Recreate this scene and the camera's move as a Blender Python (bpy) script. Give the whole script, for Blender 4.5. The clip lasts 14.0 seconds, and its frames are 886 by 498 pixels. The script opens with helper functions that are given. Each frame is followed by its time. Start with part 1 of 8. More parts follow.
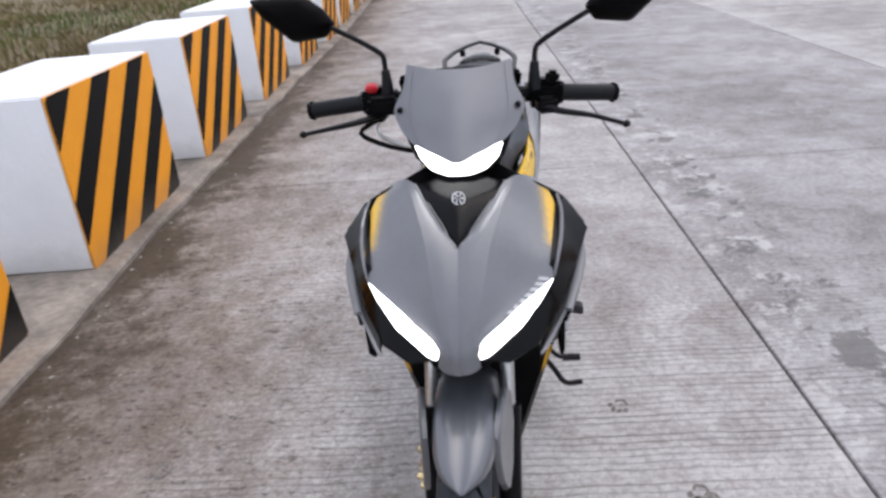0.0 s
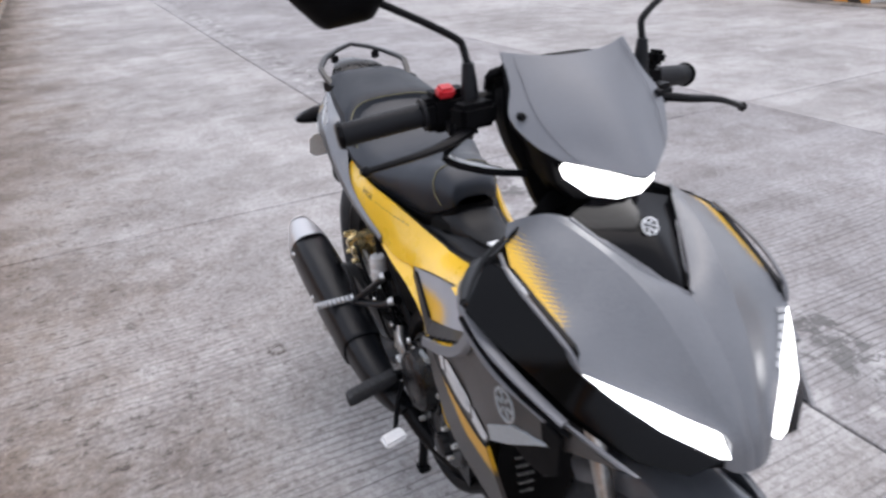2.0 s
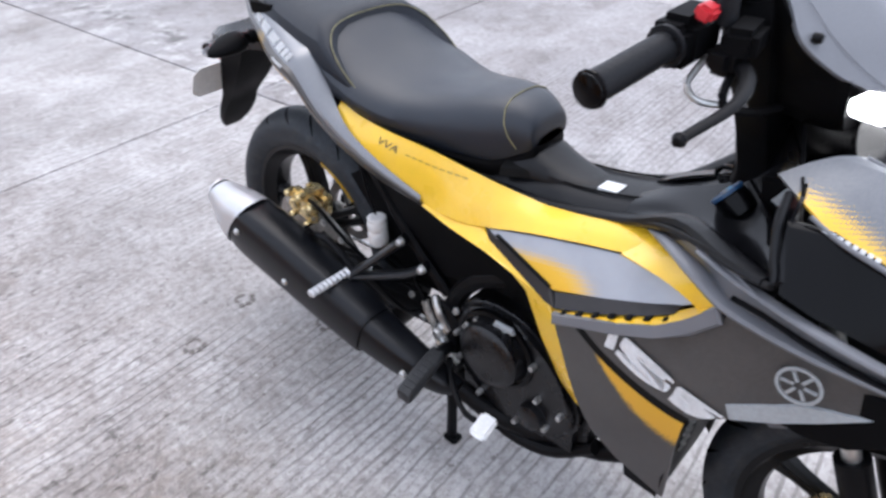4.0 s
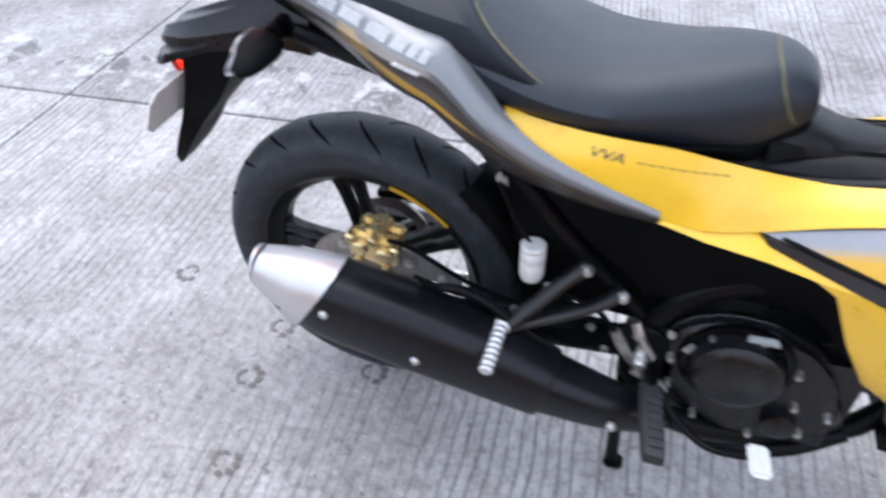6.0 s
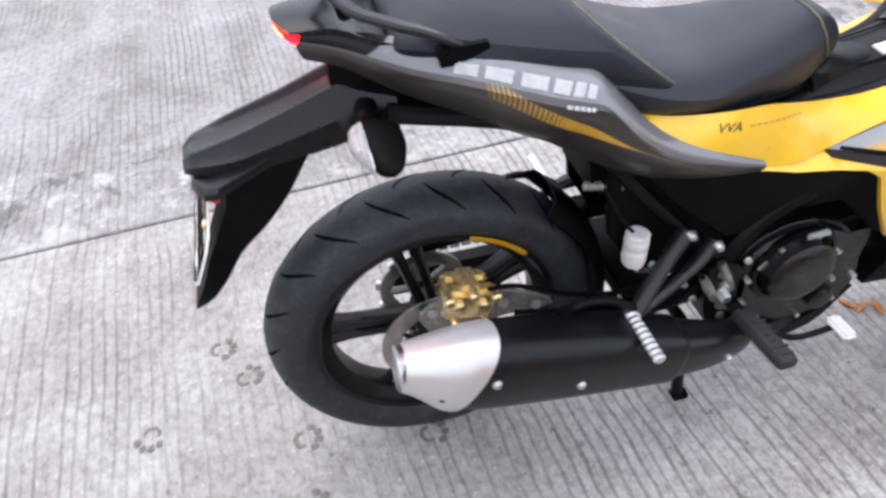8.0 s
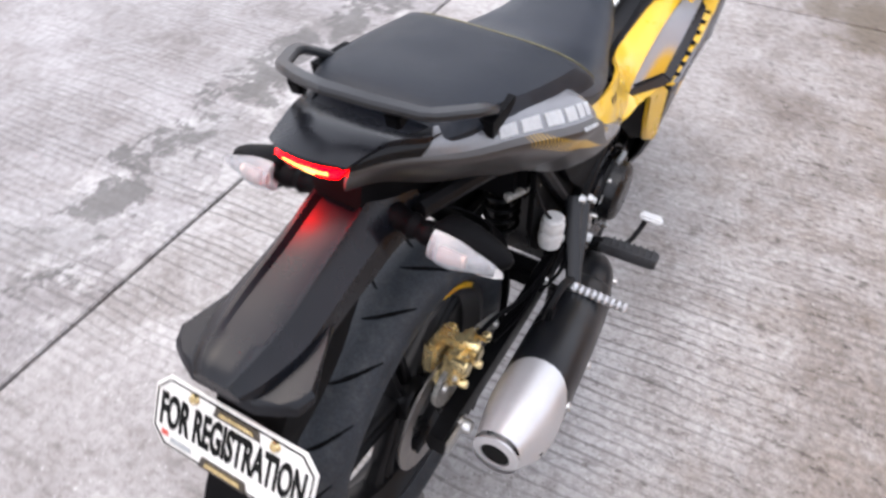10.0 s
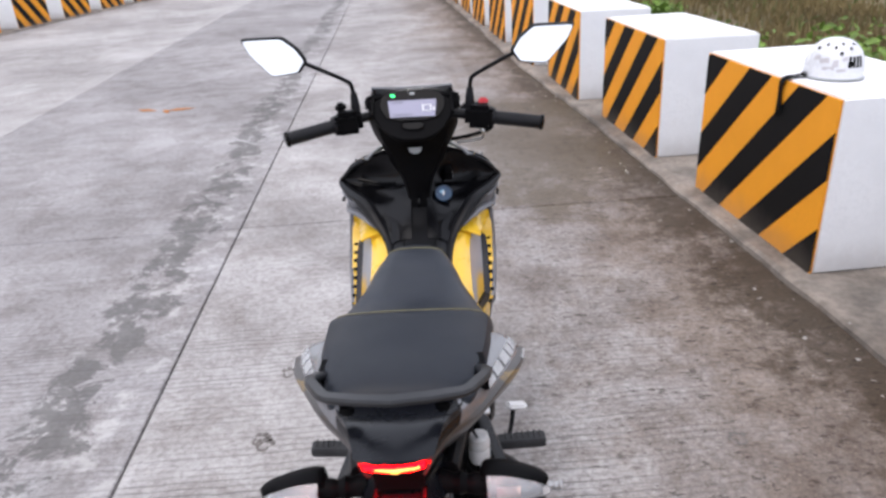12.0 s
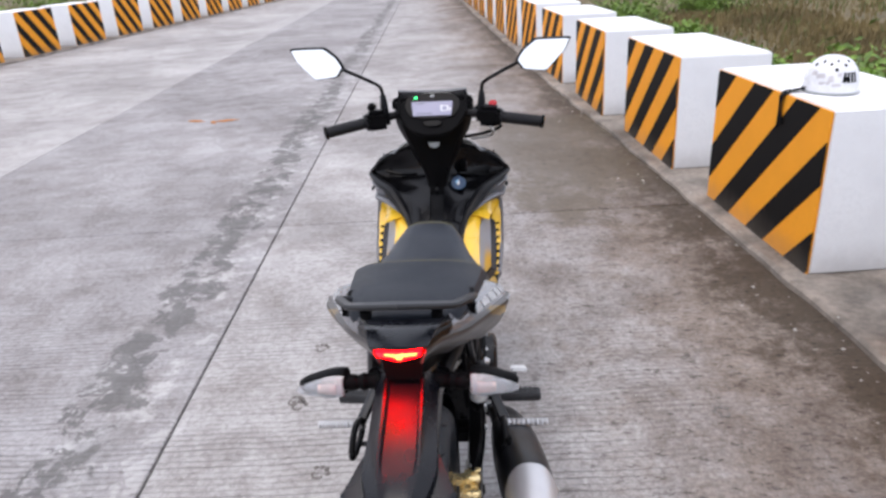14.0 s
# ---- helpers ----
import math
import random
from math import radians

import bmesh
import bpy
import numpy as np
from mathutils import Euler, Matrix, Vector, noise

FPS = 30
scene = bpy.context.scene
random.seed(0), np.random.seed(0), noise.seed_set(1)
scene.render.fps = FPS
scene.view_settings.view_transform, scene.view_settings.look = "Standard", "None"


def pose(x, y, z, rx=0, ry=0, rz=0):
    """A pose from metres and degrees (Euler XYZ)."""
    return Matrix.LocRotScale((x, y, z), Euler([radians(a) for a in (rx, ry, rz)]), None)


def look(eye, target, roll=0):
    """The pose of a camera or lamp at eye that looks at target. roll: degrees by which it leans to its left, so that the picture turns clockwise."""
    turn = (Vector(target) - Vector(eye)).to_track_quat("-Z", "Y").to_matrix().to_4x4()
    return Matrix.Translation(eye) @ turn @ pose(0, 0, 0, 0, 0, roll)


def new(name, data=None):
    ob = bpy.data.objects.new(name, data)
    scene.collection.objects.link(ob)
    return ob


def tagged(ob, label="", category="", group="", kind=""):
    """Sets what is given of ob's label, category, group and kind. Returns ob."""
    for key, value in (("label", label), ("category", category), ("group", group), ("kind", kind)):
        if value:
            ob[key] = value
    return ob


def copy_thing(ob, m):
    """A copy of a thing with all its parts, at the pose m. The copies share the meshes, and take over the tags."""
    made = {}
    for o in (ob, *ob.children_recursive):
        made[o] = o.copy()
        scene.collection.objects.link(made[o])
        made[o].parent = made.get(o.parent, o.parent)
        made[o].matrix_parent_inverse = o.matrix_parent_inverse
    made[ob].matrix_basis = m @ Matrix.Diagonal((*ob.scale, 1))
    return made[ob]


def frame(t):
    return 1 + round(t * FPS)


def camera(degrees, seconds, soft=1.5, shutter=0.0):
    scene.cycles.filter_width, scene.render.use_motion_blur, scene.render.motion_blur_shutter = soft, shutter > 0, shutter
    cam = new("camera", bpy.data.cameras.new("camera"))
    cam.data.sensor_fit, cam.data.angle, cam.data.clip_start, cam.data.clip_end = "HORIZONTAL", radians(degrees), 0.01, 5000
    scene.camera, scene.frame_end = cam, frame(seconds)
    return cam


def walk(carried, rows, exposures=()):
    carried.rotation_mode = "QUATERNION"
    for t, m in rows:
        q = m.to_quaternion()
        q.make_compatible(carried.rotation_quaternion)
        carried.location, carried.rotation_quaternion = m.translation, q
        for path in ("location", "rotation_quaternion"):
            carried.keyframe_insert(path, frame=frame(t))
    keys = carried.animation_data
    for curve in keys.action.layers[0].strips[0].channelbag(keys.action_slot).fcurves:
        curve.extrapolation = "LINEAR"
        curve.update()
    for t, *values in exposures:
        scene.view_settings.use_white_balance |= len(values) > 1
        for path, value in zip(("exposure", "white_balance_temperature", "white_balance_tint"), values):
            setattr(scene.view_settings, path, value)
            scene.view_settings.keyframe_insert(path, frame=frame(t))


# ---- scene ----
cam = camera(66.2, 14.0, soft=2.8, shutter=0.5)
PATH = [
    (0, (0.095, -2.267, 1.347), (-0.114, -0.475, 0.484), -4.7),
    (0.5, (-0.069, -2.154, 1.331), (-0.063, -0.35, 0.467), -0.4),
    (0.8, (-0.2, -2.101, 1.313), (0.079, -0.31, 0.467), 1.5),
    (1, (-0.278, -2.076, 1.319), (0.149, -0.313, 0.478), 2.1),
    (1.5, (-0.428, -1.957, 1.297), (0.153, -0.248, 0.435), -1.8),
    (2, (-0.541, -1.774, 1.271), (0.148, -0.11, 0.4), -3.3),
    (2.2, (-0.584, -1.724, 1.276), (0.155, -0.086, 0.399), -2.5),
    (4.3, (-0.871, -1.108, 1.266), (0.387, -0.109, 0.075), -0.8),
    (4.5, (-0.87, -1.041, 1.26), (0.436, -0.127, 0.052), -0.2),
    (5, (-0.884, -0.845, 1.246), (0.488, -0.233, -0.073), -0.2),
    (5.4, (-0.902, -0.691, 1.259), (0.503, -0.22, -0.083), 0.1),
    (5.5, (-0.901, -0.659, 1.256), (0.499, -0.19, -0.093), 0.1),
    (6, (-0.871, -0.452, 1.221), (0.519, 0.054, -0.125), -2.4),
    (6.5, (-0.841, -0.278, 1.237), (0.563, 0.116, -0.132), -2.1),
    (7, (-0.878, -0.14, 1.248), (0.635, -0.079, -0.06), -0.6),
    (7.5, (-0.892, 0.031, 1.271), (0.541, -0.176, -0.108), -1.6),
    (7.7, (-0.872, 0.081, 1.273), (0.557, -0.161, -0.105), -2.6),
    (9.8, (-0.41, 0.559, 1.296), (0.372, -0.667, -0.078), 2.6),
    (10, (-0.361, 0.554, 1.307), (0.307, -0.719, -0.083), 2.7),
    (10.2, (-0.34, 0.552, 1.306), (0.334, -0.755, -0.05), -2.3),
    (10.5, (-0.265, 0.523, 1.351), (0.305, -0.887, 0.051), -3.5),
    (10.8, (-0.222, 0.528, 1.386), (0.188, -1.095, 0.291), -0.4),
    (11, (-0.181, 0.538, 1.417), (0.024, -1.191, 0.433), -0.0),
    (11.5, (-0.091, 0.634, 1.454), (-0.087, -1.103, 0.463), -2.4),
    (12, (-0.076, 0.748, 1.463), (-0.055, -1.057, 0.602), -3.1),
    (12.5, (-0.119, 0.865, 1.458), (-0.058, -0.952, 0.624), -4.5),
    (13, (-0.136, 0.96, 1.458), (-0.047, -0.85, 0.611), -3.5),
    (13.5, (-0.137, 1.001, 1.464), (-0.029, -0.827, 0.661), -3.1),
    (14, (-0.135, 1.049, 1.478), (-0.018, -0.778, 0.672), -3.1),
]
EXPOSURES = [(0, 0.59, 6330, 13), (2.0, 0.62, 6330, 13), (4.3, 1.13, 6030, 12), (5.5, 1.19, 5880, 11), (7.0, 1.21, 6080, 12), (7.7, 1.21, 6270, 13), (9.8, 1.18, 6500, 14), (11.0, 0.94, 6450, 14), (12.0, 0.69, 6400, 14), (13.0, 0.68, 6390, 14), (14, 0.71, 6370, 14)]
walk(cam, [(t, look(eye, target, roll)) for t, eye, target, roll in PATH], EXPOSURES)

from mathutils.bvhtree import BVHTree

# ---- world, sun, exposure ----
world = bpy.data.worlds.new("overcast_sky")
scene.world = world
world.use_nodes = True
wn, wl = world.node_tree.nodes, world.node_tree.links
wn.clear()
sky = wn.new("ShaderNodeTexSky")
sky.sky_type = "NISHITA"
sky.sun_disc = False
sky.sun_elevation = radians(72)
sky.sun_rotation = radians(53)
sky.air_density, sky.dust_density, sky.ozone_density = 1.0, 6.0, 1.0
veil = wn.new("ShaderNodeMix")
veil.data_type = "RGBA"
veil.inputs[0].default_value = 0.72
veil.inputs[7].default_value = (6.6, 6.9, 7.5, 1)
wl.new(sky.outputs[0], veil.inputs[6])
bg = wn.new("ShaderNodeBackground")
bg.inputs[1].default_value = 0.134
wl.new(veil.outputs[2], bg.inputs[0])
wo = wn.new("ShaderNodeOutputWorld")
wl.new(bg.outputs[0], wo.inputs[0])
sun = new("sun", bpy.data.lights.new("sun", "SUN"))
sun.data.energy, sun.data.angle, sun.data.color = 0.62, radians(60), (1.0, 0.97, 0.93)
sun.matrix_world = look((2, 1.5, 8), (0, 0, 0))

# ---- materials ----


class Nodes:
    """A node material with a Principled shader and short ways to build on it."""

    def __init__(self, name):
        self.m = bpy.data.materials.new(name)
        self.m.use_nodes = True
        self.t = self.m.node_tree
        self.b = self.t.nodes["Principled BSDF"]

    def add(self, kind, **settings):
        n = self.t.nodes.new("ShaderNode" + kind)
        if "operation" in settings:
            n.operation = settings["operation"]
        if "use_clamp" in settings:
            n.use_clamp = settings["use_clamp"]
        if "interpolation_type" in settings:
            n.interpolation_type = settings["interpolation_type"]
        if "data_type" in settings:
            n.data_type = settings["data_type"]
        if "blend_type" in settings:
            n.blend_type = settings["blend_type"]
        if "wave_type" in settings:
            n.wave_type = settings["wave_type"]
        if "bands_direction" in settings:
            n.bands_direction = settings["bands_direction"]
        if "wave_profile" in settings:
            n.wave_profile = settings["wave_profile"]
        if "rotation_type" in settings:
            n.rotation_type = settings["rotation_type"]
        return n

    def link(self, a, b):
        self.t.links.new(a, b)

    def put(self, sock, value):
        if isinstance(value, bpy.types.NodeSocket):
            self.link(value, sock)
        else:
            sock.default_value = value

    def coords(self, world_space=False):
        if world_space:
            return self.add("NewGeometry").outputs["Position"]
        return self.add("TexCoord").outputs["Object"]

    def noise(self, vec, scale, detail=4.0, rough=0.6, distort=0.0):
        n = self.add("TexNoise")
        self.link(vec, n.inputs["Vector"])
        n.inputs["Scale"].default_value = scale
        n.inputs["Detail"].default_value = detail
        n.inputs["Roughness"].default_value = rough
        n.inputs["Distortion"].default_value = distort
        return n.outputs[0]

    def maths(self, op, a, b=0.0, c=0.0, clamp=False):
        n = self.add("Math", operation=op, use_clamp=clamp)
        for sock, v in zip(n.inputs, (a, b, c)):
            self.put(sock, v)
        return n.outputs[0]

    def ramp(self, x, lo, hi, a=0.0, b=1.0):
        n = self.add("MapRange", interpolation_type="SMOOTHSTEP")
        for i, v in enumerate((x, lo, hi, a, b)):
            self.put(n.inputs[i], v)
        return n.outputs[0]

    def mix(self, fac, a, b, blend="MIX"):
        n = self.add("Mix", data_type="RGBA", blend_type=blend)
        self.put(n.inputs[0], fac)
        self.put(n.inputs[6], (*a, 1) if isinstance(a, tuple) else a)
        self.put(n.inputs[7], (*b, 1) if isinstance(b, tuple) else b)
        return n.outputs[2]

    def xyz(self, vec):
        n = self.add("SeparateXYZ")
        self.link(vec, n.inputs[0])
        return n.outputs

    def bump(self, height, strength, distance):
        n = self.add("Bump")
        n.inputs["Strength"].default_value = strength
        n.inputs["Distance"].default_value = distance
        self.link(height, n.inputs["Height"])
        self.link(n.outputs[0], self.b.inputs["Normal"])


def shade(c, k):
    return tuple(min(1.0, v * k) for v in c)


def surface(name, colour, rough=0.5, metal=0.0, vary=0.12, scale=9.0, grain=0.06, gscale=160.0, bump=0.0, coat=0.0, spec=0.5, dust=0.0, random_tint=0.0):
    n = Nodes(name)
    v = n.coords()
    big, fine = n.noise(v, scale), n.noise(v, gscale, 3)
    c = n.mix(n.ramp(big, 0.3, 0.7), shade(colour, 1 - vary), shade(colour, 1 + vary))
    c = n.mix(n.ramp(fine, 0.35, 0.65), c, n.mix(1.0, c, (1 - grain * 2,) * 3, "MULTIPLY"))
    if dust:
        c = n.mix(n.maths("MULTIPLY", n.ramp(n.noise(v, scale * 2.3, 6, 0.7), 0.45, 0.75), dust), c, (0.33, 0.31, 0.28))
    if random_tint:
        info = n.add("ObjectInfo")
        c = n.mix(1.0, c, n.mix(info.outputs["Random"], (1 - random_tint,) * 3, (1.0, 1.0, 1.0)), "MULTIPLY")
    n.link(c, n.b.inputs["Base Color"])
    n.link(n.ramp(big, 0.25, 0.75, max(0.02, rough - 0.07), min(1.0, rough + 0.07)), n.b.inputs["Roughness"])
    n.b.inputs["Metallic"].default_value = metal
    n.b.inputs["Coat Weight"].default_value = coat
    n.b.inputs["Coat Roughness"].default_value = 0.08
    n.b.inputs["Specular IOR Level"].default_value = spec
    if bump:
        n.bump(fine, 0.6, bump)
    return n.m


def glow(name, colour, strength):
    n = Nodes(name)
    n.b.inputs["Base Color"].default_value = (*colour, 1)
    n.b.inputs["Roughness"].default_value = 0.15
    n.b.inputs["Emission Color"].default_value = (*colour, 1)
    n.b.inputs["Emission Strength"].default_value = strength
    return n.m


ROAD_TURN = radians(3.6)     # the road's long joints against the motorcycle
EDGE_SLOPE = -0.09           # the barrier line: x = EDGE_X + EDGE_SLOPE * y
EDGE_X = -1.80


def concrete_road():
    n = Nodes("broomed_concrete")
    p = n.coords(True)
    turn = n.add("VectorRotate", rotation_type="Z_AXIS")
    n.link(p, turn.inputs["Vector"])
    turn.inputs["Angle"].default_value = -ROAD_TURN
    v = turn.outputs[0]
    x, y, _ = n.xyz(v)
    wx, wy, _ = n.xyz(p)
    half = lambda f: n.maths("SUBTRACT", f, 0.5)
    times = lambda f, g: n.maths("MULTIPLY", f, g)
    plus = lambda f, g: n.maths("ADD", f, g)
    # tone: wide clouds, streaks along the road, blotches, aggregate
    c = n.mix(n.ramp(n.noise(v, 0.55, 6, 0.65), 0.3, 0.7), (0.318, 0.303, 0.300), (0.512, 0.501, 0.499))
    drawn = n.add("VectorMath", operation="MULTIPLY")
    n.link(v, drawn.inputs[0])
    drawn.inputs[1].default_value = (0.5, 3.6, 1.0)
    drawn_short = n.add("VectorMath", operation="MULTIPLY")
    n.link(v, drawn_short.inputs[0])
    drawn_short.inputs[1].default_value = (0.6, 1.3, 1.0)
    drawn2 = drawn_short.outputs[0]
    c = n.mix(times(n.ramp(n.noise(drawn.outputs[0], 1.0, 5, 0.65), 0.42, 0.68), 0.45), c, n.mix(1.0, c, (0.74, 0.72, 0.70), "MULTIPLY"))
    c = n.mix(n.ramp(n.noise(v, 3.4, 7, 0.75, 0.4), 0.40, 0.66), c, n.mix(1.0, c, (0.74, 0.715, 0.70), "MULTIPLY"))
    c = n.mix(times(n.ramp(n.noise(v, 2.3, 7, 0.72), 0.54, 0.68), 0.55), c, (0.52, 0.512, 0.51))
    c = n.mix(n.ramp(n.noise(v, 38.0, 5, 0.75), 0.40, 0.66), c, n.mix(1.0, c, (0.70, 0.69, 0.68), "MULTIPLY"))
    speck = n.ramp(n.noise(v, 130.0, 3, 0.6), 0.60, 0.70)
    c = n.mix(times(speck, 0.55), c, (0.13, 0.115, 0.11))
    pits = times(n.ramp(n.noise(v, 27.0, 4, 0.7), 0.62, 0.68), n.ramp(x, -0.1, 0.5, 0.75, 0.25))
    c = n.mix(pits, c, n.mix(1.0, c, (0.42, 0.40, 0.38), "MULTIPLY"))
    stones = n.ramp(n.noise(v, 88.0, 2, 0.5), 0.66, 0.72)
    c = n.mix(times(stones, 0.5), c, (0.60, 0.59, 0.58))
    # the lane beyond the second joint is paler, the crown of the near lane is worn
    second = times(n.ramp(x, 0.90, 0.91), n.ramp(x, 3.40, 3.39))
    c = n.mix(second, c, n.mix(1.0, c, (0.85, 0.85, 0.87), "MULTIPLY"))
    c = n.mix(times(times(n.ramp(x, 3.39, 3.40), n.ramp(plus(x, times(n.noise(v, 0.9, 4), 0.5)), 4.3, 3.7)), 0.16), c, (0.56, 0.55, 0.545))
    c = n.mix(times(n.ramp(x, 3.38, 3.42), 0.05), c, (0.60, 0.595, 0.59))
    # fine grooves drawn across the road while it was wet, worn away in places
    wob = n.add("VectorMath", operation="ADD")
    n.link(v, wob.inputs[0])
    shift = n.add("CombineXYZ")
    n.link(plus(times(n.noise(v, 1.6, 3), 0.06), times(n.noise(v, 14.0, 3), 0.006)), shift.inputs[1])
    n.link(shift.outputs[0], wob.inputs[1])
    wave = n.add("TexWave", wave_type="BANDS", bands_direction="Y", wave_profile="SIN")
    n.link(wob.outputs[0], wave.inputs["Vector"])
    wave.inputs["Scale"].default_value = 11.6
    wave.inputs["Distortion"].default_value = 0.45
    wave.inputs["Detail"].default_value = 3.0
    wave.inputs["Detail Scale"].default_value = 2.0
    groove = n.ramp(wave.outputs["Fac"], 0.74, 0.97)
    long_lines = n.add("VectorMath", operation="MULTIPLY")
    n.link(wob.outputs[0], long_lines.inputs[0])
    long_lines.inputs[1].default_value = (0.35, 30.0, 1.0)
    groove = times(groove, n.ramp(n.noise(long_lines.outputs[0], 1.0, 2, 0.5), 0.36, 0.56, 0.22, 1.0))
    keep = n.ramp(n.noise(v, 0.8, 5, 0.65), 0.36, 0.60, 0.10, 1.0)
    keep = times(keep, n.ramp(n.noise(v, 9.0, 4, 0.7), 0.30, 0.55, 0.60, 1.0))
    lane = n.ramp(x, -1.5, -0.2, 0.60, 1.0)
    groove = times(times(groove, keep), lane)
    # shade of the groove recesses is put into the colour too
    c = n.mix(times(groove, 0.54), c, (0.125, 0.118, 0.114))
    # old spill beside the lane joint, in broken patches
    band = n.ramp(n.maths("ABSOLUTE", n.maths("SUBTRACT", x, plus(1.185, times(half(n.noise(v, 0.45, 2)), 0.32)))), 0.03, 0.28, 1.0, 0.0)
    band = times(band, n.ramp(y, -0.9, 0.4, 1.0, 0.66))
    spill = n.ramp(plus(times(band, 0.24), n.noise(v, 6.4, 7, 0.74, 0.4)), 0.690, 0.730)
    spill = times(spill, n.ramp(band, 0.02, 0.3))
    pale = times(n.ramp(n.noise(v, 6.0, 7, 0.75), 0.50, 0.60), n.ramp(n.maths("ABSOLUTE", n.maths("SUBTRACT", x, 1.12)), 0.10, 0.34, 0.45, 0.0))
    c = n.mix(pale, c, (0.60, 0.59, 0.58))
    c = n.mix(times(spill, 0.74), c, (0.095, 0.092, 0.090))
    stain = n.ramp(plus(n.noise(v, 2.4, 6, 0.65), times(band, 0.14)), 0.60, 0.70)
    c = n.mix(times(times(stain, n.ramp(band, 0.0, 0.3)), 0.30), c, (0.17, 0.165, 0.16))
    # damp, dirty strip along the kerb and one wide damp patch
    d = n.maths("SUBTRACT", wx, plus(EDGE_X + 0.12, times(wy, EDGE_SLOPE)))
    rag = n.ramp(n.noise(v, 1.5, 8, 0.72), 0.34, 0.66, -1.0, 1.0)
    fine = n.ramp(n.noise(v, 9.0, 7, 0.75), 0.34, 0.66, -0.14, 0.14)
    dirt = n.ramp(plus(d, plus(times(rag, 0.17), times(fine, 0.9))), 0.08, 0.42, 1.0, 0.0)
    wide = n.ramp(plus(d, plus(times(rag, 0.34), times(fine, 1.1))), 0.0, 1.30, 1.0, 0.0)
    film = n.ramp(plus(d, plus(times(rag, 0.30), times(fine, 0.8))), 0.3, 1.7, 1.0, 0.0)
    less = n.ramp(wy, 0.0, 1.6, 1.0, 0.80)
    wide, film = times(wide, less), times(film, less)
    c = n.mix(times(film, 0.44), c, n.mix(1.0, c, (0.62, 0.53, 0.46), "MULTIPLY"))
    c = n.mix(times(wide, 0.76), c, n.mix(1.0, c, (0.45, 0.355, 0.265), "MULTIPLY"))
    c = n.mix(times(dirt, 0.86), c, (0.046, 0.034, 0.022))
    px, py = n.maths("SUBTRACT", wx, -0.68), times(n.maths("SUBTRACT", wy, -4.15), 0.55)
    r = n.maths("SQRT", plus(times(px, px), times(py, py)))
    patch = n.ramp(plus(r, plus(times(rag, 0.30), fine)), 0.45, 0.90, 1.0, 0.0)
    c = n.mix(times(patch, 0.74), c, (0.105, 0.085, 0.060))
    # dark flecks and open grooves in the near lane, groove shade painted over the stains
    flecks = times(n.ramp(n.noise(drawn2, 23.0, 5, 0.72), 0.575, 0.625), n.ramp(x, 0.1, -0.9, 0.16, 0.92))
    c = n.mix(flecks, c, n.mix(1.0, c, (0.40, 0.39, 0.38), "MULTIPLY"))
    grit = n.ramp(n.noise(v, 62.0, 3, 0.7), 0.36, 0.64, 1.16, 0.86)
    c = n.mix(n.ramp(x, 0.1, -0.7, 0.2, 0.9), c, n.mix(1.0, c, grit, "MULTIPLY"))
    c = n.mix(times(groove, n.ramp(d, 0.1, 0.8, 0.10, 0.14)), c, (0.05, 0.045, 0.04))
    # pale crumbs of mortar in the dirt
    crumbs = times(n.ramp(n.noise(v, 30.0, 4, 0.6), 0.66, 0.70), n.ramp(d, 0.75, 0.15))
    c = n.mix(times(crumbs, 0.6), c, (0.42, 0.40, 0.37))
    n.link(c, n.b.inputs["Base Color"])
    wet = n.maths("MAXIMUM", times(dirt, 0.5), times(patch, 0.8))
    n.link(n.ramp(wet, 0.0, 1.0, 0.82, 0.55), n.b.inputs["Roughness"])
    n.b.inputs["Specular IOR Level"].default_value = 0.28
    h = n.maths("SUBTRACT", times(n.noise(v, 90.0, 5, 0.75), 0.45), groove)
    n.bump(h, 0.9, 0.003)
    return n.m


def barrier_paint(name, colour, grime=0.35, spec=0.4):
    n = Nodes(name)
    v = n.coords()
    _, _, z = n.xyz(v)
    c = n.mix(n.ramp(n.noise(v, 3.0, 5), 0.3, 0.7), shade(colour, 0.9), colour)
    c = n.mix(n.ramp(n.noise(v, 60.0, 4), 0.4, 0.7), c, shade(colour, 0.94))
    splash = n.ramp(n.maths("ADD", z, n.maths("MULTIPLY", n.noise(v, 9.0, 5, 0.7), 0.16)), 0.07, 0.26, 1.0, 0.0)
    c = n.mix(n.maths("MULTIPLY", splash, grime), c, (0.20, 0.17, 0.14))
    chips = n.ramp(n.noise(v, 34.0, 5, 0.75), 0.70, 0.74)
    c = n.mix(n.maths("MULTIPLY", chips, 0.10), c, n.mix(1.0, c, (0.6, 0.6, 0.6), "MULTIPLY"))
    n.link(c, n.b.inputs["Base Color"])
    n.b.inputs["Roughness"].default_value = 0.62
    n.b.inputs["Specular IOR Level"].default_value = spec
    n.bump(n.noise(v, 70.0, 5, 0.7), 0.4, 0.0012)
    return n.m


